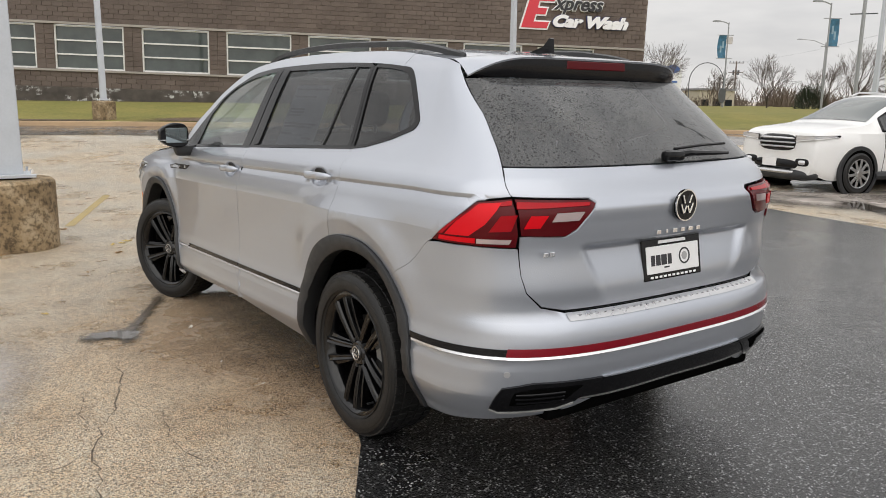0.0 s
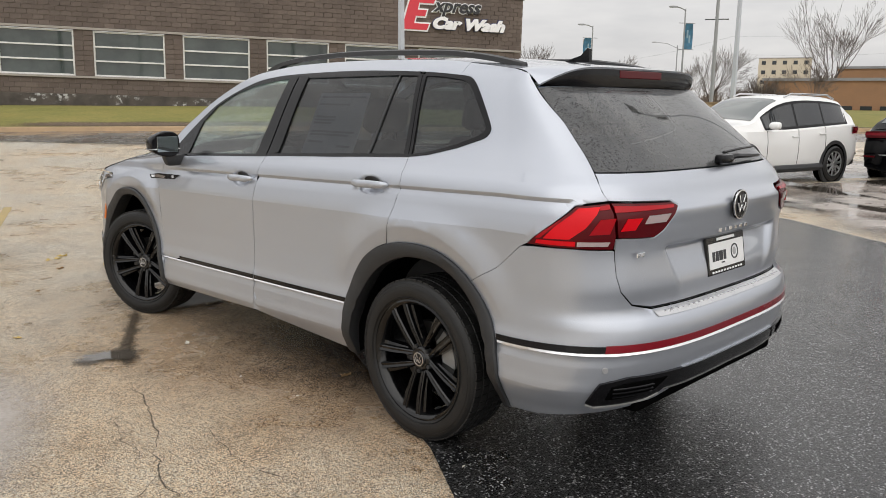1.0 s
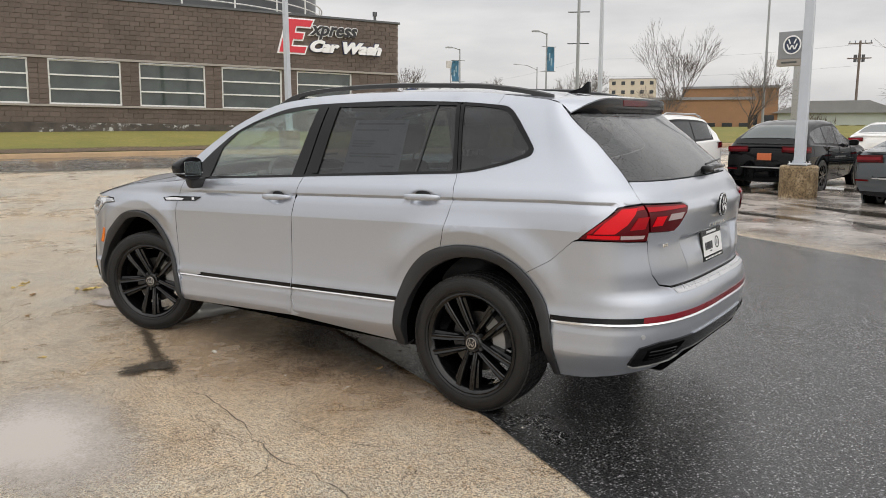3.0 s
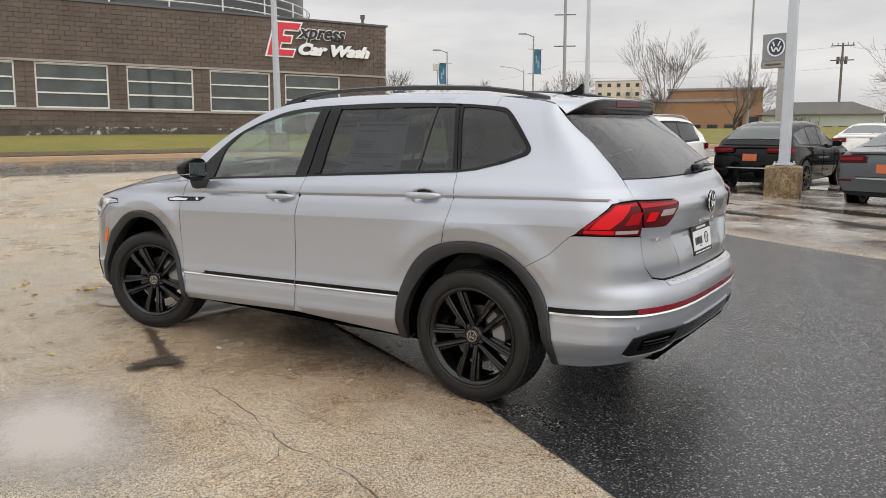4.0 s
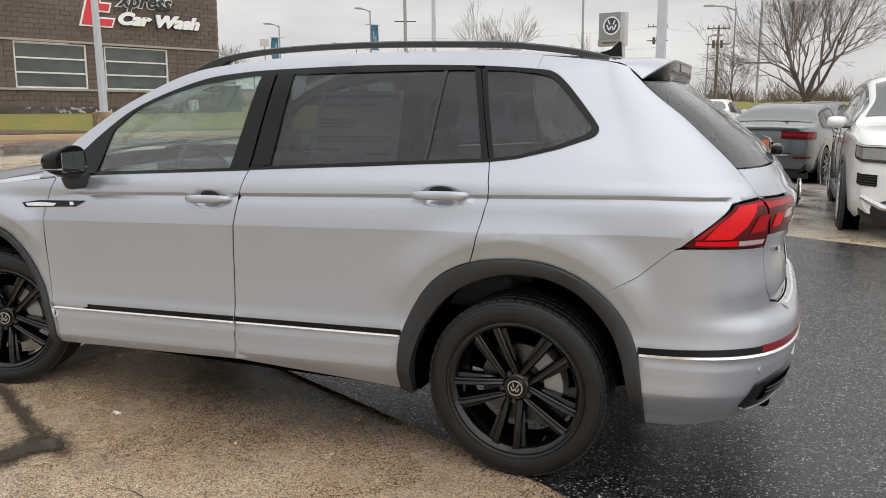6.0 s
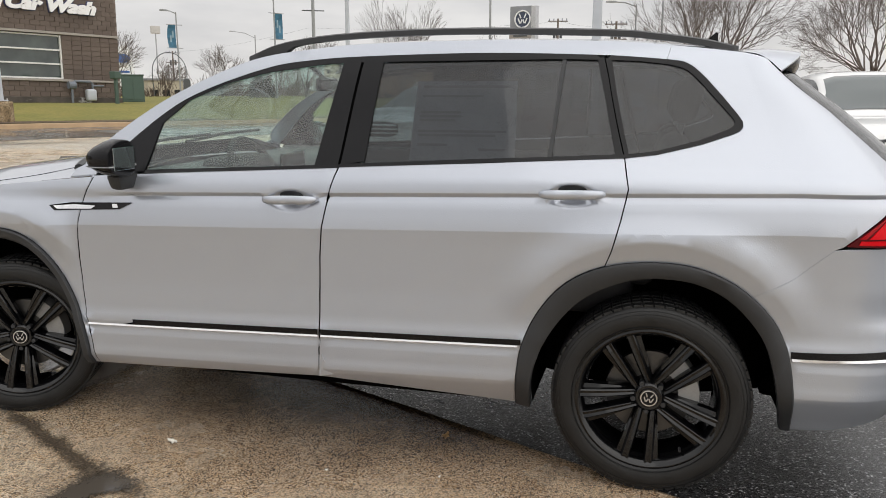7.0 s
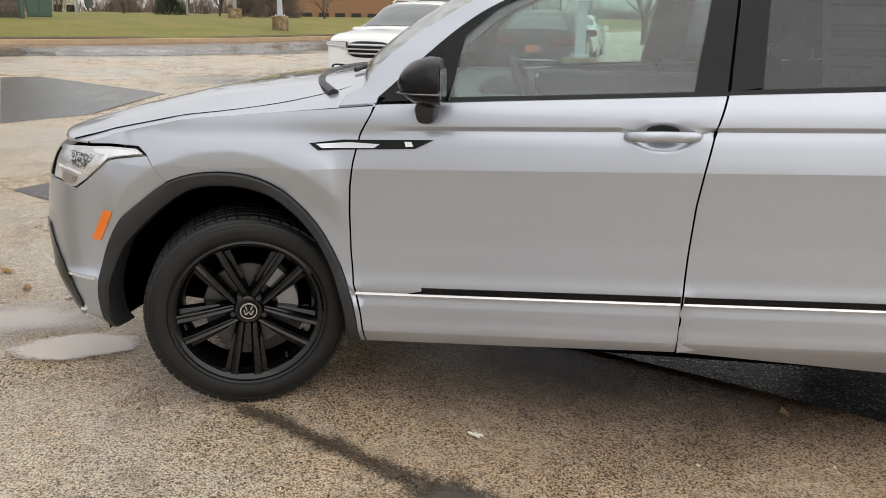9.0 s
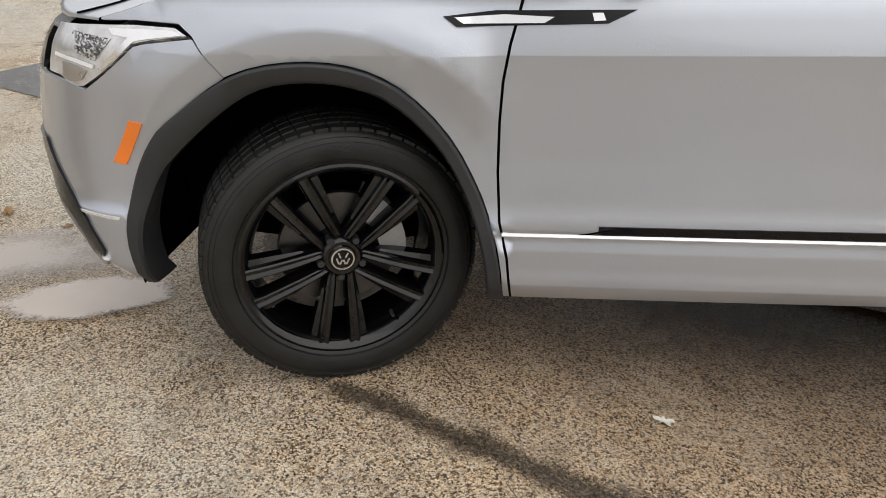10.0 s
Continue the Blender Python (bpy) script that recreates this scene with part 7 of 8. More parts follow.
def block(name, label, x0, y0, x1, y1, depth, z0, z1, wall, bays, rows, wz=(.35, .75), roof_h=0.0, fill=.6):
    """A far building: its front runs from (x0, y0) to (x1, y1)."""
    L = hypot(x1 - x0, y1 - y0)
    b = thing(name, label, "building", pose(x0, y0, z0, 0, 0, math.degrees(atan2(y1 - y0, x1 - x0))))
    h = z1 - z0
    part("wall", box(L, depth, h, 0, (L / 2, depth / 2, h / 2)), wall, b)
    if roof_h:
        part("roof", prism([(-.6, h), (L + .6, h), (L - 3, h + roof_h), (3, h + roof_h)], depth + 1, "xz", -.5), ROOFING, b)
    else:
        part("roof", box(L + .3, depth + .3, .25, 0, (L / 2, depth / 2, h + .12)), ROOFING, b)
    for r in range(rows):
        za, zb = h * (r + wz[0]) / rows, h * (r + wz[1]) / rows
        for i in range(bays):
            xa = L * (i + .5) / bays
            w = part("window", box(L / bays * fill, .12, zb - za, 0, (xa, -.04, (za + zb) / 2)), DARK_PANE, b)
            part("sill", box(L / bays * fill + .1, .2, .1, 0, (xa, -.08, za - .05)), CREAM, w)
    return b


block("brick_building", "tan brick low building with a row of dark windows", 86.1, 28.4, 88.8, 18.6, 20, -1, 5.0, TAN_BRICK, 6, 1, (.15, .5))
block("industrial_building", "pale green low shed with a grey roof", 88.9, 18.6, 90.8, 6.9, 20, -1, 2.2, GREENISH, 8, 1, (.2, .6), 1.3)
block("apartment_block", "cream apartment block with rows of windows", 270.8, 118.5, 277.1, 102.9, 24, -3, 16.4, CREAM, 5, 6, (.35, .75), 0, .4)
block("brick_building", "tan brick low building behind the lawn", 66.0, 27.5, 70.2, 16.5, 12, -.5, 3.3, TAN_BRICK, 8, 1, (.1, .45))
block("warehouse", "low pale warehouse far across the road", 78, 57.6, 81.9, 55.5, 5, 0, 2.7, CREAM, 3, 1, (.3, .6))

# ---- poles, wires, signs ----
WOOD_POLE = mottled("weathered_pole_wood", (0.16, 0.13, 0.11), 0.9, 0.2, 3)
BANNER = mottled("blue_banner", (0.045, 0.15, 0.24), 0.6, 0.6, 2.5)
PALE_BLUE = mottled("pale_blue_print", (0.26, 0.38, 0.46), 0.6, 0.3, 3)
PYLON_GREY = mottled("light_grey_sign_panel", (0.27, 0.28, 0.30), 0.5, 0.08, 3)
EMBLEM_BLUE = mottled("slate_blue_emblem", (0.05, 0.065, 0.11), 0.35, 0.1, 3)
BLUE_SIGN = mottled("blue_sign_face", (0.05, 0.14, 0.42), 0.4, 0.05, 4)
GREEN_BOX = mottled("dark_green_cabinet", (0.065, 0.105, 0.085), 0.6, 0.12, 3)
CREAM_SIGN = mottled("pale_lamp_housing", (0.45, 0.44, 0.42), 0.6, 0.1, 2)
SIGN_GREY = mottled("grey_sign_panel", (0.16, 0.18, 0.21), 0.5, 0.08, 3)


STREET_GREY = mottled("galvanised_pole", (0.30, 0.31, 0.32), 0.5, 0.12, 2)


def street_light(x, y, z, high, arm, turn, banner=0, r=.09):
    """A pole with one lamp on an arm; banner: 1 or -1 for the side that its banner hangs on."""
    t = thing("street_light", "tall grey street light" + (" with a blue banner" if banner else " over the road"), "street light", pose(x, y, z, 0, 0, turn), "street lights")
    part("pole", tube([(0, 0, 0), (0, 0, high)], r, 8, taper=r * .6), STREET_GREY, t)
    part("arm", tube([(0, 0, high - .12 * abs(arm)), (arm * .5, 0, high + .06 * abs(arm)), (arm, 0, high + .10 * abs(arm))], .045, 6), STREET_GREY, t)
    part("lamp_head", mirror_block(.40, .16, .08, (arm * 1.12, 0, high + .10 * abs(arm))), STREET_GREY, t, smooth=True)
    if banner:
        verts, faces, n = [], [], 12
        for i in range(n + 1):
            q = 2 * i / n - 1
            w_ = .78 + .10 * (1 - q * q)
            for px in (.10, w_):
                for d in (-.015, .015):
                    verts.append((banner * px, d + .10 * (1 - q * q), high - 2.15 + q))
        for i in range(n):
            for a, b in ((0, 1), (1, 3), (3, 2), (2, 0)):
                faces.append((4 * i + a, 4 * i + b, 4 * i + 4 + b, 4 * i + 4 + a))
        bn = part("banner", (verts, faces + [(0, 1, 3, 2), (4 * n, 4 * n + 1, 4 * n + 3, 4 * n + 2)]), BANNER, t, "blue and white street banner", smooth=True)
        for z1 in (high - 1.12, high - 3.18):
            part("banner_bar", tube([(-.5 * banner, 0, z1), (banner * .95, 0, z1)], .03, 6), STREET_GREY, t)
        for k in range(2):
            part("banner_mark", box(.16, .05, .62, .02, (banner * (.36 + .2 * k), .08, high - 1.95 - .42 * k)), PALE_BLUE, bn)
    return t


street_light(56.6, 30.3, .4, 8.4, -1.0, -28, 1)
street_light(61.4, 42.5, .6, 7.9, -1.0, -35, -1)
street_light(110.0, 60.5, 0, 10.0, -3.6, -30, r=.13)
street_light(54.4, 11.9, 0, 14.5, 2.5, -60, r=.10)
street_light(56.0, 3.3, -.1, 5.8, .5, -80, r=.06)
street_light(56.4, 1.6, 0, 7.6, -1.6, -80, r=.08)
street_light(46.4, -0.2, 0, 12, 1.5, -80, r=.08)


def flood_mast(x, y, z, high):
    t = thing("flood_light_mast", "pale box flood light on a slim far mast", "street light", pose(x, y, z, 0, 0, -35))
    part("pole", tube([(0, 0, 0), (0, 0, high)], .20, 8, taper=.14), STREET_GREY, t)
    part("lamp_head", box(2.1, .8, 1.7, .1, (0, 0, high + .6)), CREAM_SIGN, t)
    return t


flood_mast(160.0, 112.5, 0, 14.8)


def cross_mast(x, y, z, high):
    """A slim steel mast with two thin cross bars, on a block of concrete."""
    t = thing("steel_mast", "slim grey steel mast with thin cross bars", "mast", pose(x, y, z, 0, 0, -60))
    part("foot", box(.75, .75, 1.0, .03, (0, 0, .4)), CONCRETE, t, "pale concrete block")
    part("pole", tube([(0, 0, .8), (0, 0, high)], .12, 8, taper=.08), STREET_GREY, t)
    for z1 in (5.9, 7.9, 9.9):
        part("cross_bar", tube([(-.7, 0, z1), (.7, 0, z1)], .035, 6), METAL_PANEL, t)
    return t


cross_mast(43.9, 21.2, .55, 12.0)


def utility_pole(x, y, z, high, turn, label="weathered wooden utility pole with cross arms"):
    t = thing("utility_pole", label, "utility pole", pose(x, y, z, 0, 0, turn), "utility poles")
    part("pole", tube([(0, 0, 0), (0, 0, high)], .16, 8, taper=.11), WOOD_POLE, t)
    for dz in (.3, 1.9):
        part("cross_arm", box(2.4, .12, .12, .01, (0, .1, high - dz)), WOOD_POLE, t)
    for k in (-1.05, -.5, .5, 1.05):
        part("insulator", tube([(k, .1, high - .3), (k, .1, high + .02)], .05, 6), SIGN_GREY, t)
    for k in (-.4, 0, .4):
        part("transformer", tube([(k, .25, high - 2.3), (k, .25, high - 1.5)], .17, 10), METAL_PANEL, t)
    return t


utility_pole(95.0, 11.8, 0, 10.1, -80)
utility_pole(86.0, 4.4, 0, 8.9, -80)
utility_pole(54.0, -24.4, -.1, 9.5, -80)
utility_pole(117.6, 80.3, 0, 8.2, -60)
WIRE = Mat("wire", (0.05, 0.05, 0.055), 0.6).m
LINES = (((95.0, 11.8), 9.9, (86.0, 4.4), 8.7), ((95.0, 11.8), 9.7, (98.0, 46.0), 9.9), ((86.0, 4.4), 8.7, (54.0, -24.4), 9.3), ((95.0, 11.8), 7.4, (98.0, 46.0), 7.6), ((86.0, 4.4), 6.6, (54.0, -24.4), 7.0), ((98.0, 46.0), 9.9, (117.6, 80.3), 8.0))
for a, za, b, zb in LINES:
    a, b = (*a, za), (*b, zb)
    a, b = Vector(a), Vector(b)
    pts = [a.lerp(b, i / 14) - Vector((0, 0, .5 * sin(pi * i / 14))) for i in range(15)]
    tagged(part("overhead_wire", tube(pts, .009, 4), WIRE, None), "thin black overhead wire between utility poles", "wire", "overhead wires")

# dealer pylon
pylon = thing("pylon_sign", "grey dealer pylon sign with a round emblem", "sign", pose(39.4, 7.0, ground_z(39.4, 7.0), 0, 0, -104))
part("post", box(.52, .36, 5.2, .01, (.36, .12, 2.6)), SATIN, pylon)
part("panel", box(1.24, .40, 1.36, .02, (-.10, 0, 4.98)), PYLON_GREY, pylon)
part("panel_edge", box(.26, .44, 1.70, .01, (.64, 0, 4.80)), SATIN, pylon)
part("name_panel", box(1.30, .44, .34, .01, (-.10, 0, 4.12)), PALE_TRIM, pylon)
part("emblem_ring", moved(lathe([(.40, 0), (.40, .03), (.47, .03), (.47, 0)], 32, "x", True), pose(.02, -.22, 4.98, 0, 0, -90)), SIGN_WHITE, pylon)
part("emblem_disc", moved(lathe([(0, 0), (.40, 0)], 32, "x"), pose(.02, -.205, 4.98, 0, 0, -90)), EMBLEM_BLUE, pylon)
for bx, bz, lean, ln in EMBLEM_BARS:
    part("emblem_bar", bm_data(box(.07, .02, .40 * ln, .005)), SIGN_WHITE, pylon, m=pose(.02 + .40 * bx, -.23, 4.98 + .40 * bz, 0, -lean, 0))
part("name_bar", box(.80, .02, .09, .005, (-.10, -.225, 4.12)), METAL_PANEL, pylon)

# car wash entrance arch, kiosk, cabinets and meters by the end of the building
wash = thing("hose_arch", "thin dark hoop standing by the car wash lane", "arch", pose(48.2, 34.7, 1.1, 0, 0, -35))
part("hoop", tube([(-1.25, 0, 0), (-1.3, 0, 1.6)] + [(-1.3 * cos(pi * k / 12), 0, 1.7 + 1.45 * sin(pi * k / 12)) for k in range(1, 12)] + [(1.3, 0, 1.6), (1.25, 0, 0)], .032, 6), METAL_PANEL, wash)
part("vacuum", mirror_block(.26, .22, .55, (1.25, 0, .75)), METAL_PANEL, wash, smooth=True)
wash2 = copy_thing(wash, pose(45.6, 37.6, 1.1, 0, 0, -35))
feather = thing("feather_sign", "blue and white upright feather sign", "sign", pose(60.4, 47.7, .6, 0, 0, -35) @ Matrix.Scale(1.5, 4))
part("board", prism([(-.55, .9), (.55, .9), (.62, 2.2), (.45, 3.1), (0, 3.35), (-.45, 3.1), (-.62, 2.2)], .08, "xz", 0), SIGN_WHITE, feather)
part("blue_oval", prism([(.46 * cos(2 * pi * k / 24), 2.55 + .27 * sin(2 * pi * k / 24)) for k in range(24)], .04, "xz", -.03), BLUE_SIGN, feather)
part("print_bar", box(.7, .02, .12, .005, (0, -.02, 1.75)), BLUE_SIGN, feather)
part("print_bar", box(.5, .02, .10, .005, (0, -.02, 1.45)), BLUE_SIGN, feather)
part("stake", box(.1, .1, .9, .01, (0, .04, .45)), SIGN_GREY, feather)
cab = thing("utility_cabinet", "dark green metal utility cabinet on the lawn", "cabinet", pose(29.0, 23.9, .95, 0, 0, -54))
part("body", box(.98, .7, 1.22, .03, (0, 0, .61)), GREEN_BOX, cab)
part("lid", box(1.04, .76, .06, .02, (0, 0, 1.24)), GREEN_BOX, cab)
for x in (-.24, .24):
    part("door", box(.44, .03, 1.0, .01, (x, -.355, .62)), GREEN_BOX, cab)
bol = thing("bollard", "dark green steel bollard beside the cabinet", "bollard", pose(27.0, 23.3, .85))
part("post", tube([(0, 0, -.2), (0, 0, 1.4)], .09, 10), GREEN_BOX, bol)
part("cap", box(.42, .3, .32, .03, (0, 0, 1.3)), GREEN_BOX, bol)
meter = thing("gas_meter", "grey gas meter with pipes at the brick wall", "meter", HALL)
part("pipe", tube([(12.4, -.3, 1.2), (12.4, -.3, 2.05), (12.55, -.3, 2.12), (13.2, -.3, 2.12), (13.3, -.3, 2.05), (13.3, -.3, 1.3)], .05, 8), SIGN_GREY, meter)
part("pipe", tube([(13.3, -.3, 1.95), (13.8, -.3, 1.95)], .04, 8), SIGN_GREY, meter)
part("meter_body", box(.42, .3, .5, .08, (13.2, -.32, 1.55), 3), POLE_PAINT, meter, smooth=True)
part("regulator", tube([(12.25, -.3, 1.95), (12.55, -.3, 1.95)], .16, 12), SIGN_GREY, meter)

# ---- water, cracks, leaves on the lot ----
def blob(x, y, rx, ry, turn, seed, n=72, ragged=.26):
    pts = []
    for i in range(n):
        a = 2 * pi * i / n
        k = 1 + ragged * 2 * (noise.noise((cos(a) * 1.7 + seed * 7.1, sin(a) * 1.7, seed * 1.3)))
        k += .5 * ragged * noise.noise((cos(a) * 5.3 + seed * 3.1, sin(a) * 5.3, seed * 2.7)) + .3 * ragged * noise.noise((cos(a) * 13 + seed, sin(a) * 13, seed * 4.1))
        u, v = rx * k * cos(a), ry * k * sin(a)
        c, s_ = cos(radians(turn)), sin(radians(turn))
        pts.append((x + u * c - v * s_, y + u * s_ + v * c))
    return pts


def filmed(name, verts, faces, depth, material):
    """A film on the ground that knows how deep it is at each point."""
    ob = part(name, (verts, faces), material, None)
    at = ob.data.attributes.new("depth", "FLOAT", "POINT")
    at.data.foreach_set("value", depth)
    return ob


def puddle(x, y, rx, ry, turn, seed, material, lift=.012):
    rim, k, n = blob(x, y, rx * 1.25, ry * 1.25, turn, seed, ragged=.13 if material in (WATER, HAZE) else .26), 7, 72
    verts, depth, faces = [(x, y, ground_z(x, y) + lift)], [1.0], []
    for i in range(1, k + 1):
        for px, py in rim:
            q = (x + (px - x) * i / k, y + (py - y) * i / k)
            verts.append((*q, ground_z(*q) + lift))
            depth.append(1 - i / k)
    for j in range(n):
        faces.append((0, 1 + j, 1 + (j + 1) % n))
        for i in range(k - 1):
            a, b = 1 + i * n + j, 1 + i * n + (j + 1) % n
            faces.append((a, a + n, b + n, b))
    return tagged(filmed("puddle", verts, faces, depth, material), "shallow rain puddle on the asphalt", "puddle", "puddles", "structure")


puddle(-2.42, 1.45, .78, .46, 70, 2, HAZE)
puddle(-.55, 3.68, .25, .13, 107, 3, WATER)
puddle(-.30, 4.10, .42, .22, 100, 4, HAZE)
puddle(-.12, 2.97, .55, .24, 25, 5, WATER)
for row in ((9.2, .9, .25, 1.2, -30, 7), (10.6, -.3, .3, 1.5, -35, 8), (8.6, -.9, .2, .9, -40, 9), (11.8, 3.0, .35, 1.6, -35, 10), (14.5, 2.9, .5, 2.2, -35, 11), (16.0, .6, .4, 1.8, -35, 12),
            (9.0, 2.6, .3, 1.0, -30, 13), (12.4, -1.6, .4, 1.5, -40, 14), (11.0, 5.8, .5, 1.2, -20, 20), (13.0, 6.5, .3, 1.6, -30, 21)):
    puddle(*row, POOL)
tagged(puddle(12.9, 1.4, 5.4, 5.6, 20, 31, SHEEN, .0075), "soaked dark stretch of the old lot", "asphalt", kind="structure").name = "wet_asphalt"
# rain standing in the gutter along the kerb
def gutter():
    verts, depth, faces = [], [], []
    ms = [-26 + .8 * k for k in range(76)]
    ns = [17.2 + .5 * k for k in range(12)] + [22.74]
    for m_ in ms:
        for n_ in ns:
            x, y = from_nm(n_, m_)
            verts.append((x, y, ground_z(x, y) + .009))
            depth.append(clamp(.9 * ease((n_ - 17.6 - 1.4 * noise.noise((m_ * .13, 3.3, 0))) / 3.0) + .55 * noise.noise((m_ * .22, n_ * .8, 1.7)), 0, 1) * min(1, (n_ - 17.2) * 2))
    k = len(ns)
    for i in range(len(ms) - 1):
        for j in range(k - 1):
            faces.append((i * k + j, i * k + j + 1, i * k + k + j + 1, i * k + k + j))
    ob = filmed("wet_gutter", verts, faces, depth, DAMP)
    return tagged(ob, "rain-soaked dark gutter along the lawn kerb", "asphalt", kind="structure")


gutter()

TAR = Mat("wet_crack", (0.085, 0.066, 0.046), 0.6)
soft_edge(TAR, 0.40, 0.95, 1.1)
TAR = TAR.m
SILT = Mat("wet_silt", (0.075, 0.055, 0.038), 0.30)
g1 = SILT.node("RGBToBW")
SILT.link(SILT.cells(190).outputs["Color"], g1.inputs[0])
SILT.colour(SILT.ramp(g1.outputs[0], (0.25, (0.032, 0.023, 0.015)), (0.6, (0.085, 0.064, 0.044)), (0.85, (0.20, 0.16, 0.115))))
SILT.bump(SILT.noise(120, 3), 0.3, 0.004)
soft_edge(SILT, 0.20, 0.92, 1.3)
SILT = SILT.m


def wander(line, amount, step, seed):
    rng, out = random.Random(seed), []
    for p in densify(line, step, False):
        out.append(p + Vector((rng.uniform(-1, 1), rng.uniform(-1, 1))) * amount)
    return out


def ribbon(pts, half, lift):
    """Verts, faces and depth of a strip along a line: deepest in the middle."""
    verts, depth, faces = [], [], []
    for i, p in enumerate(pts):
        d = (pts[min(i + 1, len(pts) - 1)] - pts[max(i - 1, 0)]).normalized()
        tip = min(1, 6 * min(i, len(pts) - 1 - i) / len(pts))
        for k in (-2, -1, 0, 1, 2):
            q = p + Vector((-d.y, d.x)) * half(i, p, k) * k / 2
            verts.append((q.x, q.y, ground_z(q.x, q.y) + lift))
            depth.append((1 - abs(k) / 2) * tip)
    for i in range(len(pts) - 1):
        for k in range(4):
            a = 5 * i + k
            faces.append((a, a + 1, a + 6, a + 5))
    return verts, faces, depth


def crack(line, wide, seed, amount=.02, lift=.004, step=.05):
    rng = random.Random(seed)
    ws = [wide * .65 * rng.uniform(.4, 1.6) for _ in range(2000)]
    v, f, d = ribbon(wander(line, amount, step, seed), lambda i, p, k: ws[i], lift + .0006 * (seed % 5))
    return tagged(filmed("crack", v, f, d, TAR), "dark crack in the old asphalt", "crack", "cracks", "structure")


def streak(line, wide, seed):
    """Wet silt along a crack: a soft-edged ribbon."""
    v, f, d = ribbon(spline(line, 60), lambda i, p, k: wide * (1 + .9 * noise.noise((p.x * 6 + seed, p.y * 6, math.copysign(3.1, k))) + .4 * noise.noise((p.x * 25, p.y * 25, math.copysign(5, k)))), .008 + .003 * seed)
    return tagged(filmed("silt_streak", v, f, d, SILT), "wet brown silt lying along a crack", "silt", "silt streaks", "structure")


streak([(-.84, 2.97), (-1.13, 2.40), (-1.29, 2.08), (-1.46, 1.67)], .062, 1)
streak([(-1.22, 2.16), (-1.36, 2.02), (-1.50, 1.97), (-1.64, 2.01)], .09, 2)
puddle(-1.43, 1.97, .19, .085, 160, 23, POOL, .016)
crack([(-1.46, 1.70), (-1.55, 1.40), (-1.57, 1.18), (-1.69, .83), (-1.82, .56), (-1.88, .35), (-1.90, .12), (-2.15, -.7)], .011, 2)
crack([(-1.66, .98), (-1.52, .70), (-1.58, .30), (-1.50, -.1)], .006, 3)
crack([(-1.70, .46), (-1.82, .52), (-2.0, .30), (-2.3, .35)], .006, 4)
crack([(-1.62, 1.2), (-1.80, 1.05), (-1.84, .70), (-1.9, .5)], .005, 5)
crack([(-.55, 2.75), (-.95, 2.38), (-1.0, 2.3)], .007, 6)
crack([(-.95, 2.38), (-1.3, 2.30), (-1.75, 2.45), (-2.4, 2.3)], .005, 7)
crack([(-2.4, 3.1), (-1.8, 3.35), (-1.3, 3.9), (-.6, 4.3), (.2, 5.2)], .007, 8)
crack([(-1.3, 3.9), (-1.9, 4.8), (-2.2, 6.0)], .006, 9)
crack([from_nm(17.6, -4), from_nm(18.4, 2), from_nm(18.2, 9), from_nm(18.9, 15)], .02, 10, .03, .004, .4)
crack([(6.4, .5), (9.0, .2), (12.0, -1.8)], .016, 12)
crack([(7.4, 2.4), (10, 2.1), (13.0, 3.0)], .016, 13)
crack([(12.7, 14.3), (16.8, 12.0), (20.8, 9.6)], .02, 14, .03, .004, .4)

PATCH = [(9.65, 11.56), (10.19, 11.2), (8.95, 8.08), (6.28, 7.82), (5.28, 8.35)]
tagged(part("asphalt_patch", sheet_on_ground(PATCH, .006, .6), NEW.m, None), "dark rectangular asphalt repair in the old lot", "asphalt", kind="structure")
YELLOW = mottled("worn_yellow_line", (0.36, 0.27, 0.11), 0.6, 0.35, 6, own=False)
for a, b in (((-.9, 6.4), (.2, 9.4)), ((6.2, 20.3), (5.6, 18.4))):
    a, b = Vector(a), Vector(b)
    d = (b - a).normalized()
    o = Vector((-d.y, d.x)) * .05
    tagged(part("parking_line", sheet_on_ground([tuple(a + o), tuple(b + o), tuple(b - o), tuple(a - o)], .003, .3), YELLOW, None), "worn yellow parking line on the asphalt", "line", "parking lines", "structure")

LEAF = mottled("dead_leaf", (0.34, 0.21, 0.09), 0.7, 0.3, 30)
YELLOW_LEAF = mottled("yellow_leaf", (0.62, 0.46, 0.14), 0.6, 0.3, 30)
PALE = mottled("pale_scrap", (0.72, 0.69, 0.62), 0.6, 0.1, 30)


def leaf(x, y, size, turn, seed, material=LEAF, label="curled dead brown oak leaf on the asphalt", name="leaf"):
    rng, pts = random.Random(seed), []
    for i in range(22):
        a = 2 * pi * i / 22
        k = (1.0 if i % 4 < 2 else .62) * rng.uniform(.8, 1.15) * (1.0 - .35 * abs(sin(a)))
        pts.append(Vector((cos(a) * k * size, sin(a) * k * size * .7, size * (.10 + .35 * rng.random()))))
    verts = [Vector((0, 0, size * .06))] + pts + [Vector((0, 0, size * .03))] + [p - Vector((0, 0, size * .04)) for p in pts]
    n = len(pts)
    faces = [(0, 1 + i, 1 + (i + 1) % n) for i in range(n)] + [(n + 1, n + 2 + (i + 1) % n, n + 2 + i) for i in range(n)]
    faces += [(1 + i, n + 2 + i, n + 2 + (i + 1) % n, 1 + (i + 1) % n) for i in range(n)]
    z = ground_z(x, y) + (.007 if inside((x, y), FRESH) else .001)
    return tagged(part(name, (verts, faces), material, None, m=pose(x, y, z, 0, 0, turn)), label, name, "fallen leaves" if name == "leaf" else "scraps")


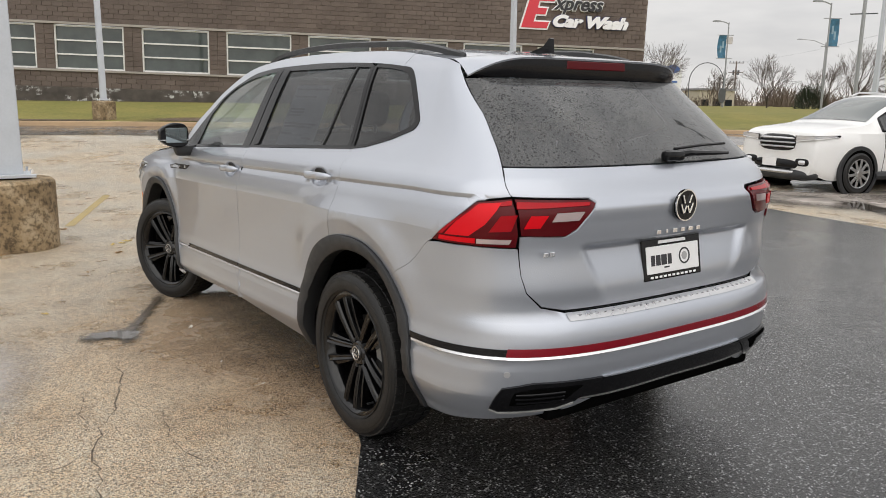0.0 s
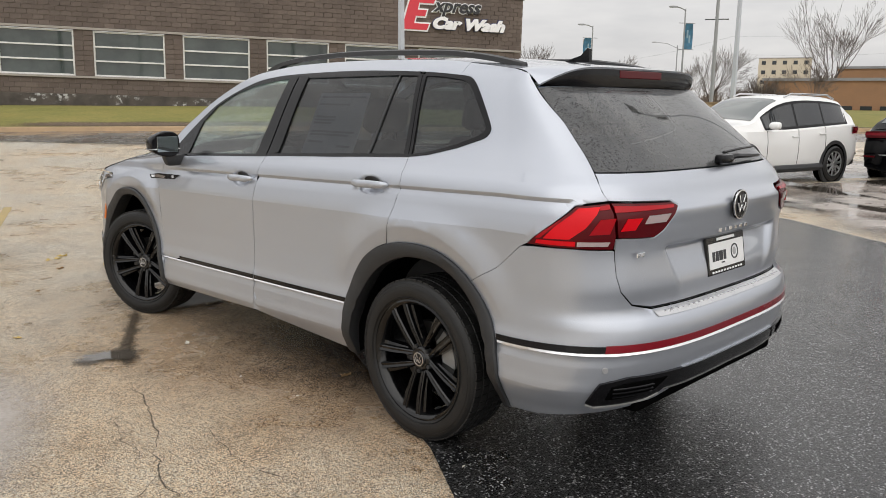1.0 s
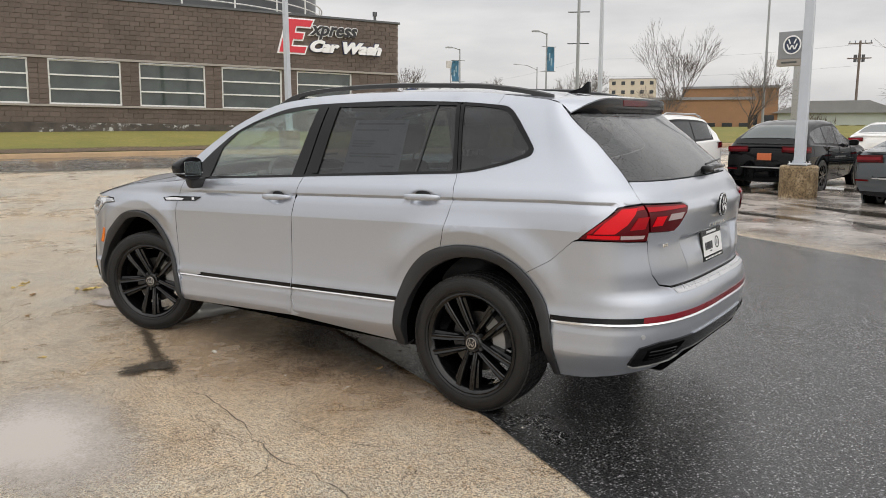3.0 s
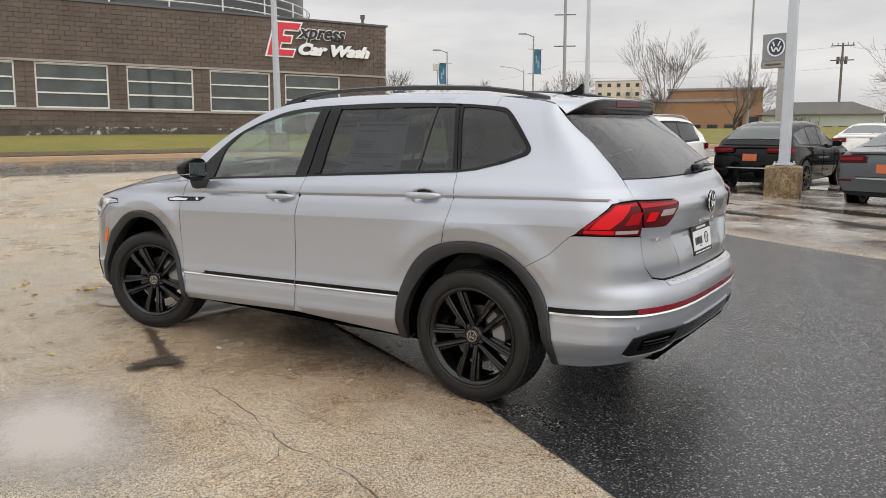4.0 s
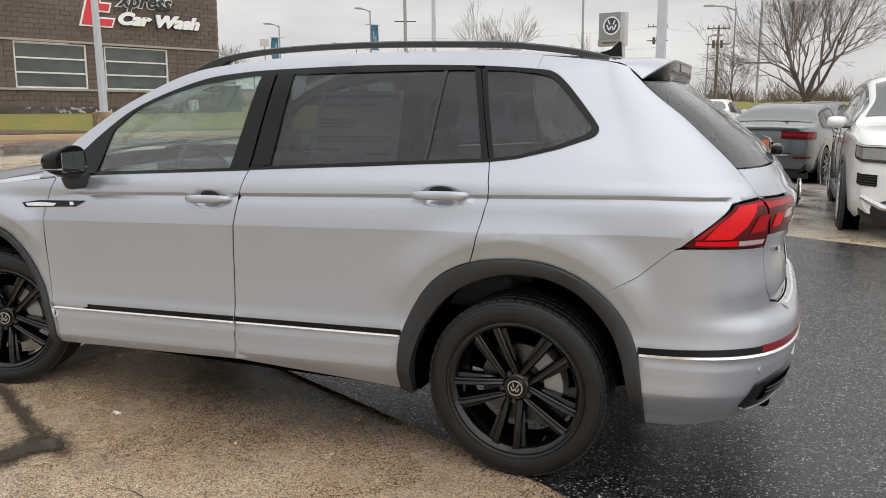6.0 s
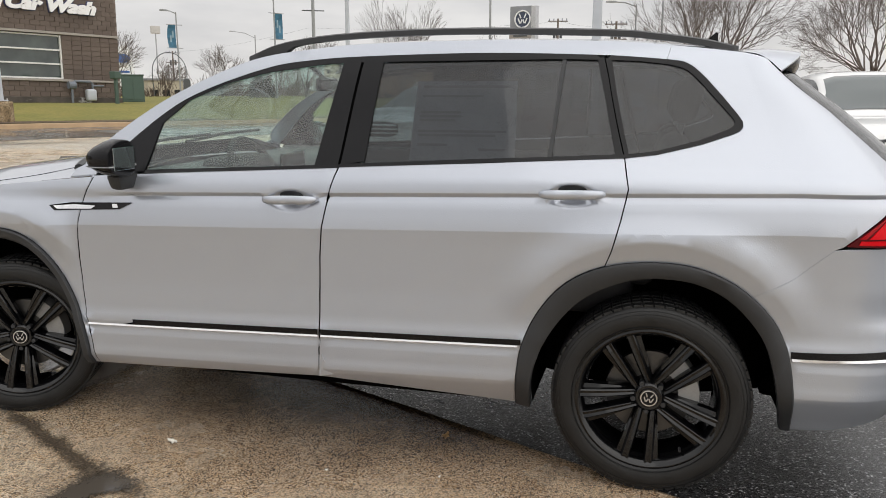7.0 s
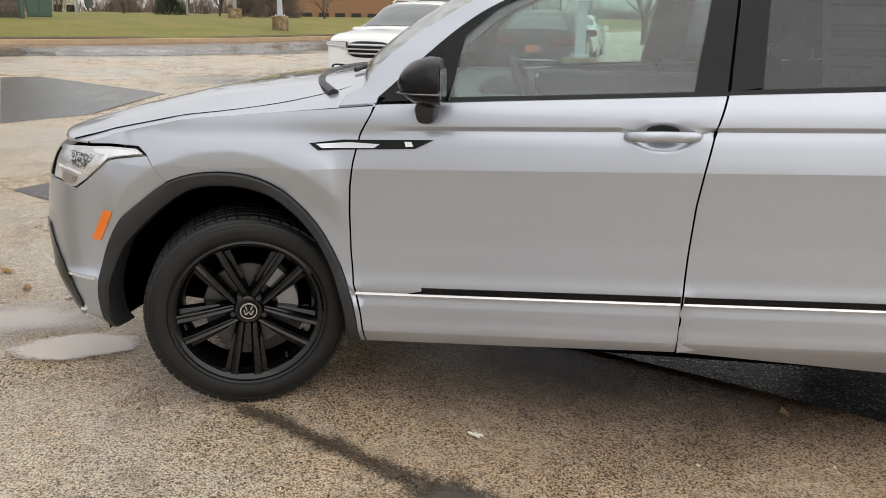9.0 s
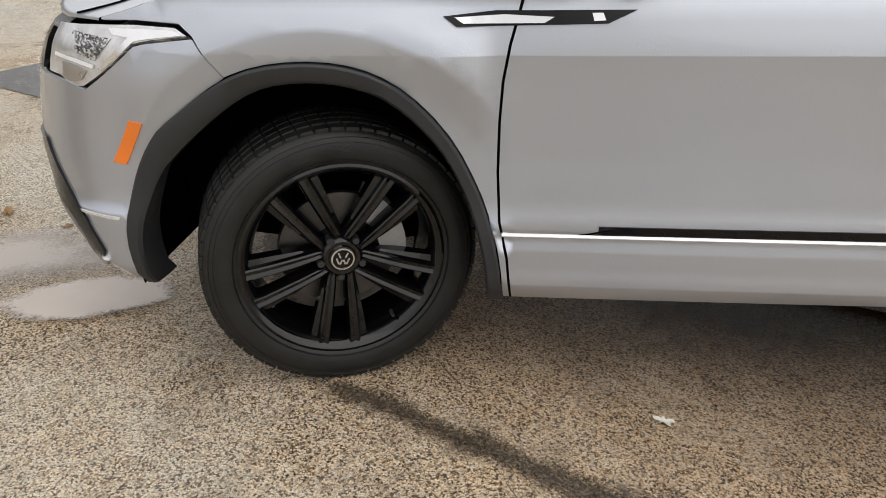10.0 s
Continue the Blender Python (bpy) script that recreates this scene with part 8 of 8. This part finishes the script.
for i, (x, y, sz) in enumerate(((-.642, .825, .035), (.08, 4.35, .05), (.30, 4.62, .05), (-.02, 4.05, .03), (-2.0, 4.5, .05), (-1.7, 5.0, .04), (-.8, 4.6, .05), (-1.2, 3.9, .035), (-2.3, 5.6, .05), (-1.0, 6.2, .05), (-2.7, 3.4, .03), (.8, 5.6, .05))):
    leaf(x, y, sz, 37 * i, i)
for i, (x, y, sz) in enumerate(((-0.42, 4.39, 0.070), (-0.45, 4.51, 0.050), (-0.34, 4.40, 0.060), (-0.59, 5.15, 0.055), (-0.75, 5.04, 0.040), (0.28, 5.38, 0.050), (0.11, 4.79, 0.035), (-0.20, 4.19, 0.030), (-1.69, 2.73, 0.030), (-0.65, 5.07, 0.040))):
    leaf(x, y, sz, 61 * i, 70 + i, YELLOW_LEAF, "fallen yellow leaf on the wet asphalt")
leaf(-.986, 1.93, .030, 70, 40, PALE, "small white paper scrap on the damp asphalt", "scrap")
for i, (x, y) in enumerate(((-.99, .76), (-1.05, 1.2), (-1.72, .22), (-2.1, .9), (-.95, -.35))):
    leaf(x, y, .012, 50 * i, 50 + i, PALE, "tiny pale scrap on the asphalt", "scrap")

# bare earth and dead leaves at the foot of the lawn
EARTH = Mat("bare_earth_and_litter", (0.10, 0.07, 0.045), 0.9)
EARTH.colour(EARTH.ramp(EARTH.noise(7, 5, 0.7), (0.3, (0.045, 0.032, 0.022)), (0.55, (0.12, 0.080, 0.048)), (0.72, (0.30, 0.225, 0.13))))
EARTH.bump(EARTH.noise(14, 4), 0.8, 0.04)
soft_edge(EARTH, 0.15, 0.5, 1.0)


def earth(n_, m_, a, b, seed):
    k = 40
    verts, depth, faces = [], [], []
    for i in range(k + 1):
        m1 = m_ - b + 2 * b * i / k
        for j in range(7):
            n1 = n_ - a + 2 * a * j / 6
            verts.append((*from_nm(n1, m1), verge_z(n1, m1) + .02))
            depth.append((1 - abs(j - 3) / 3) * min(1, 6 * min(i, k - i) / k) + .35 * noise.noise((m1 * .7, n1 * 2, seed)))
    for i in range(k):
        for j in range(6):
            q = i * 7 + j
            faces.append((q, q + 1, q + 8, q + 7))
    return tagged(filmed("bare_earth", verts, faces, depth, EARTH.m), "bare brown earth with dead leaves on the lawn", "earth", "bare patches", "structure")


earth(24.2, -.5, 1.3, 6.5, 1)
earth(23.7, 8.5, .7, 6.0, 2)
earth(23.6, -13, .6, 6.0, 3)
earth(23.6, 22, .5, 7.0, 4)
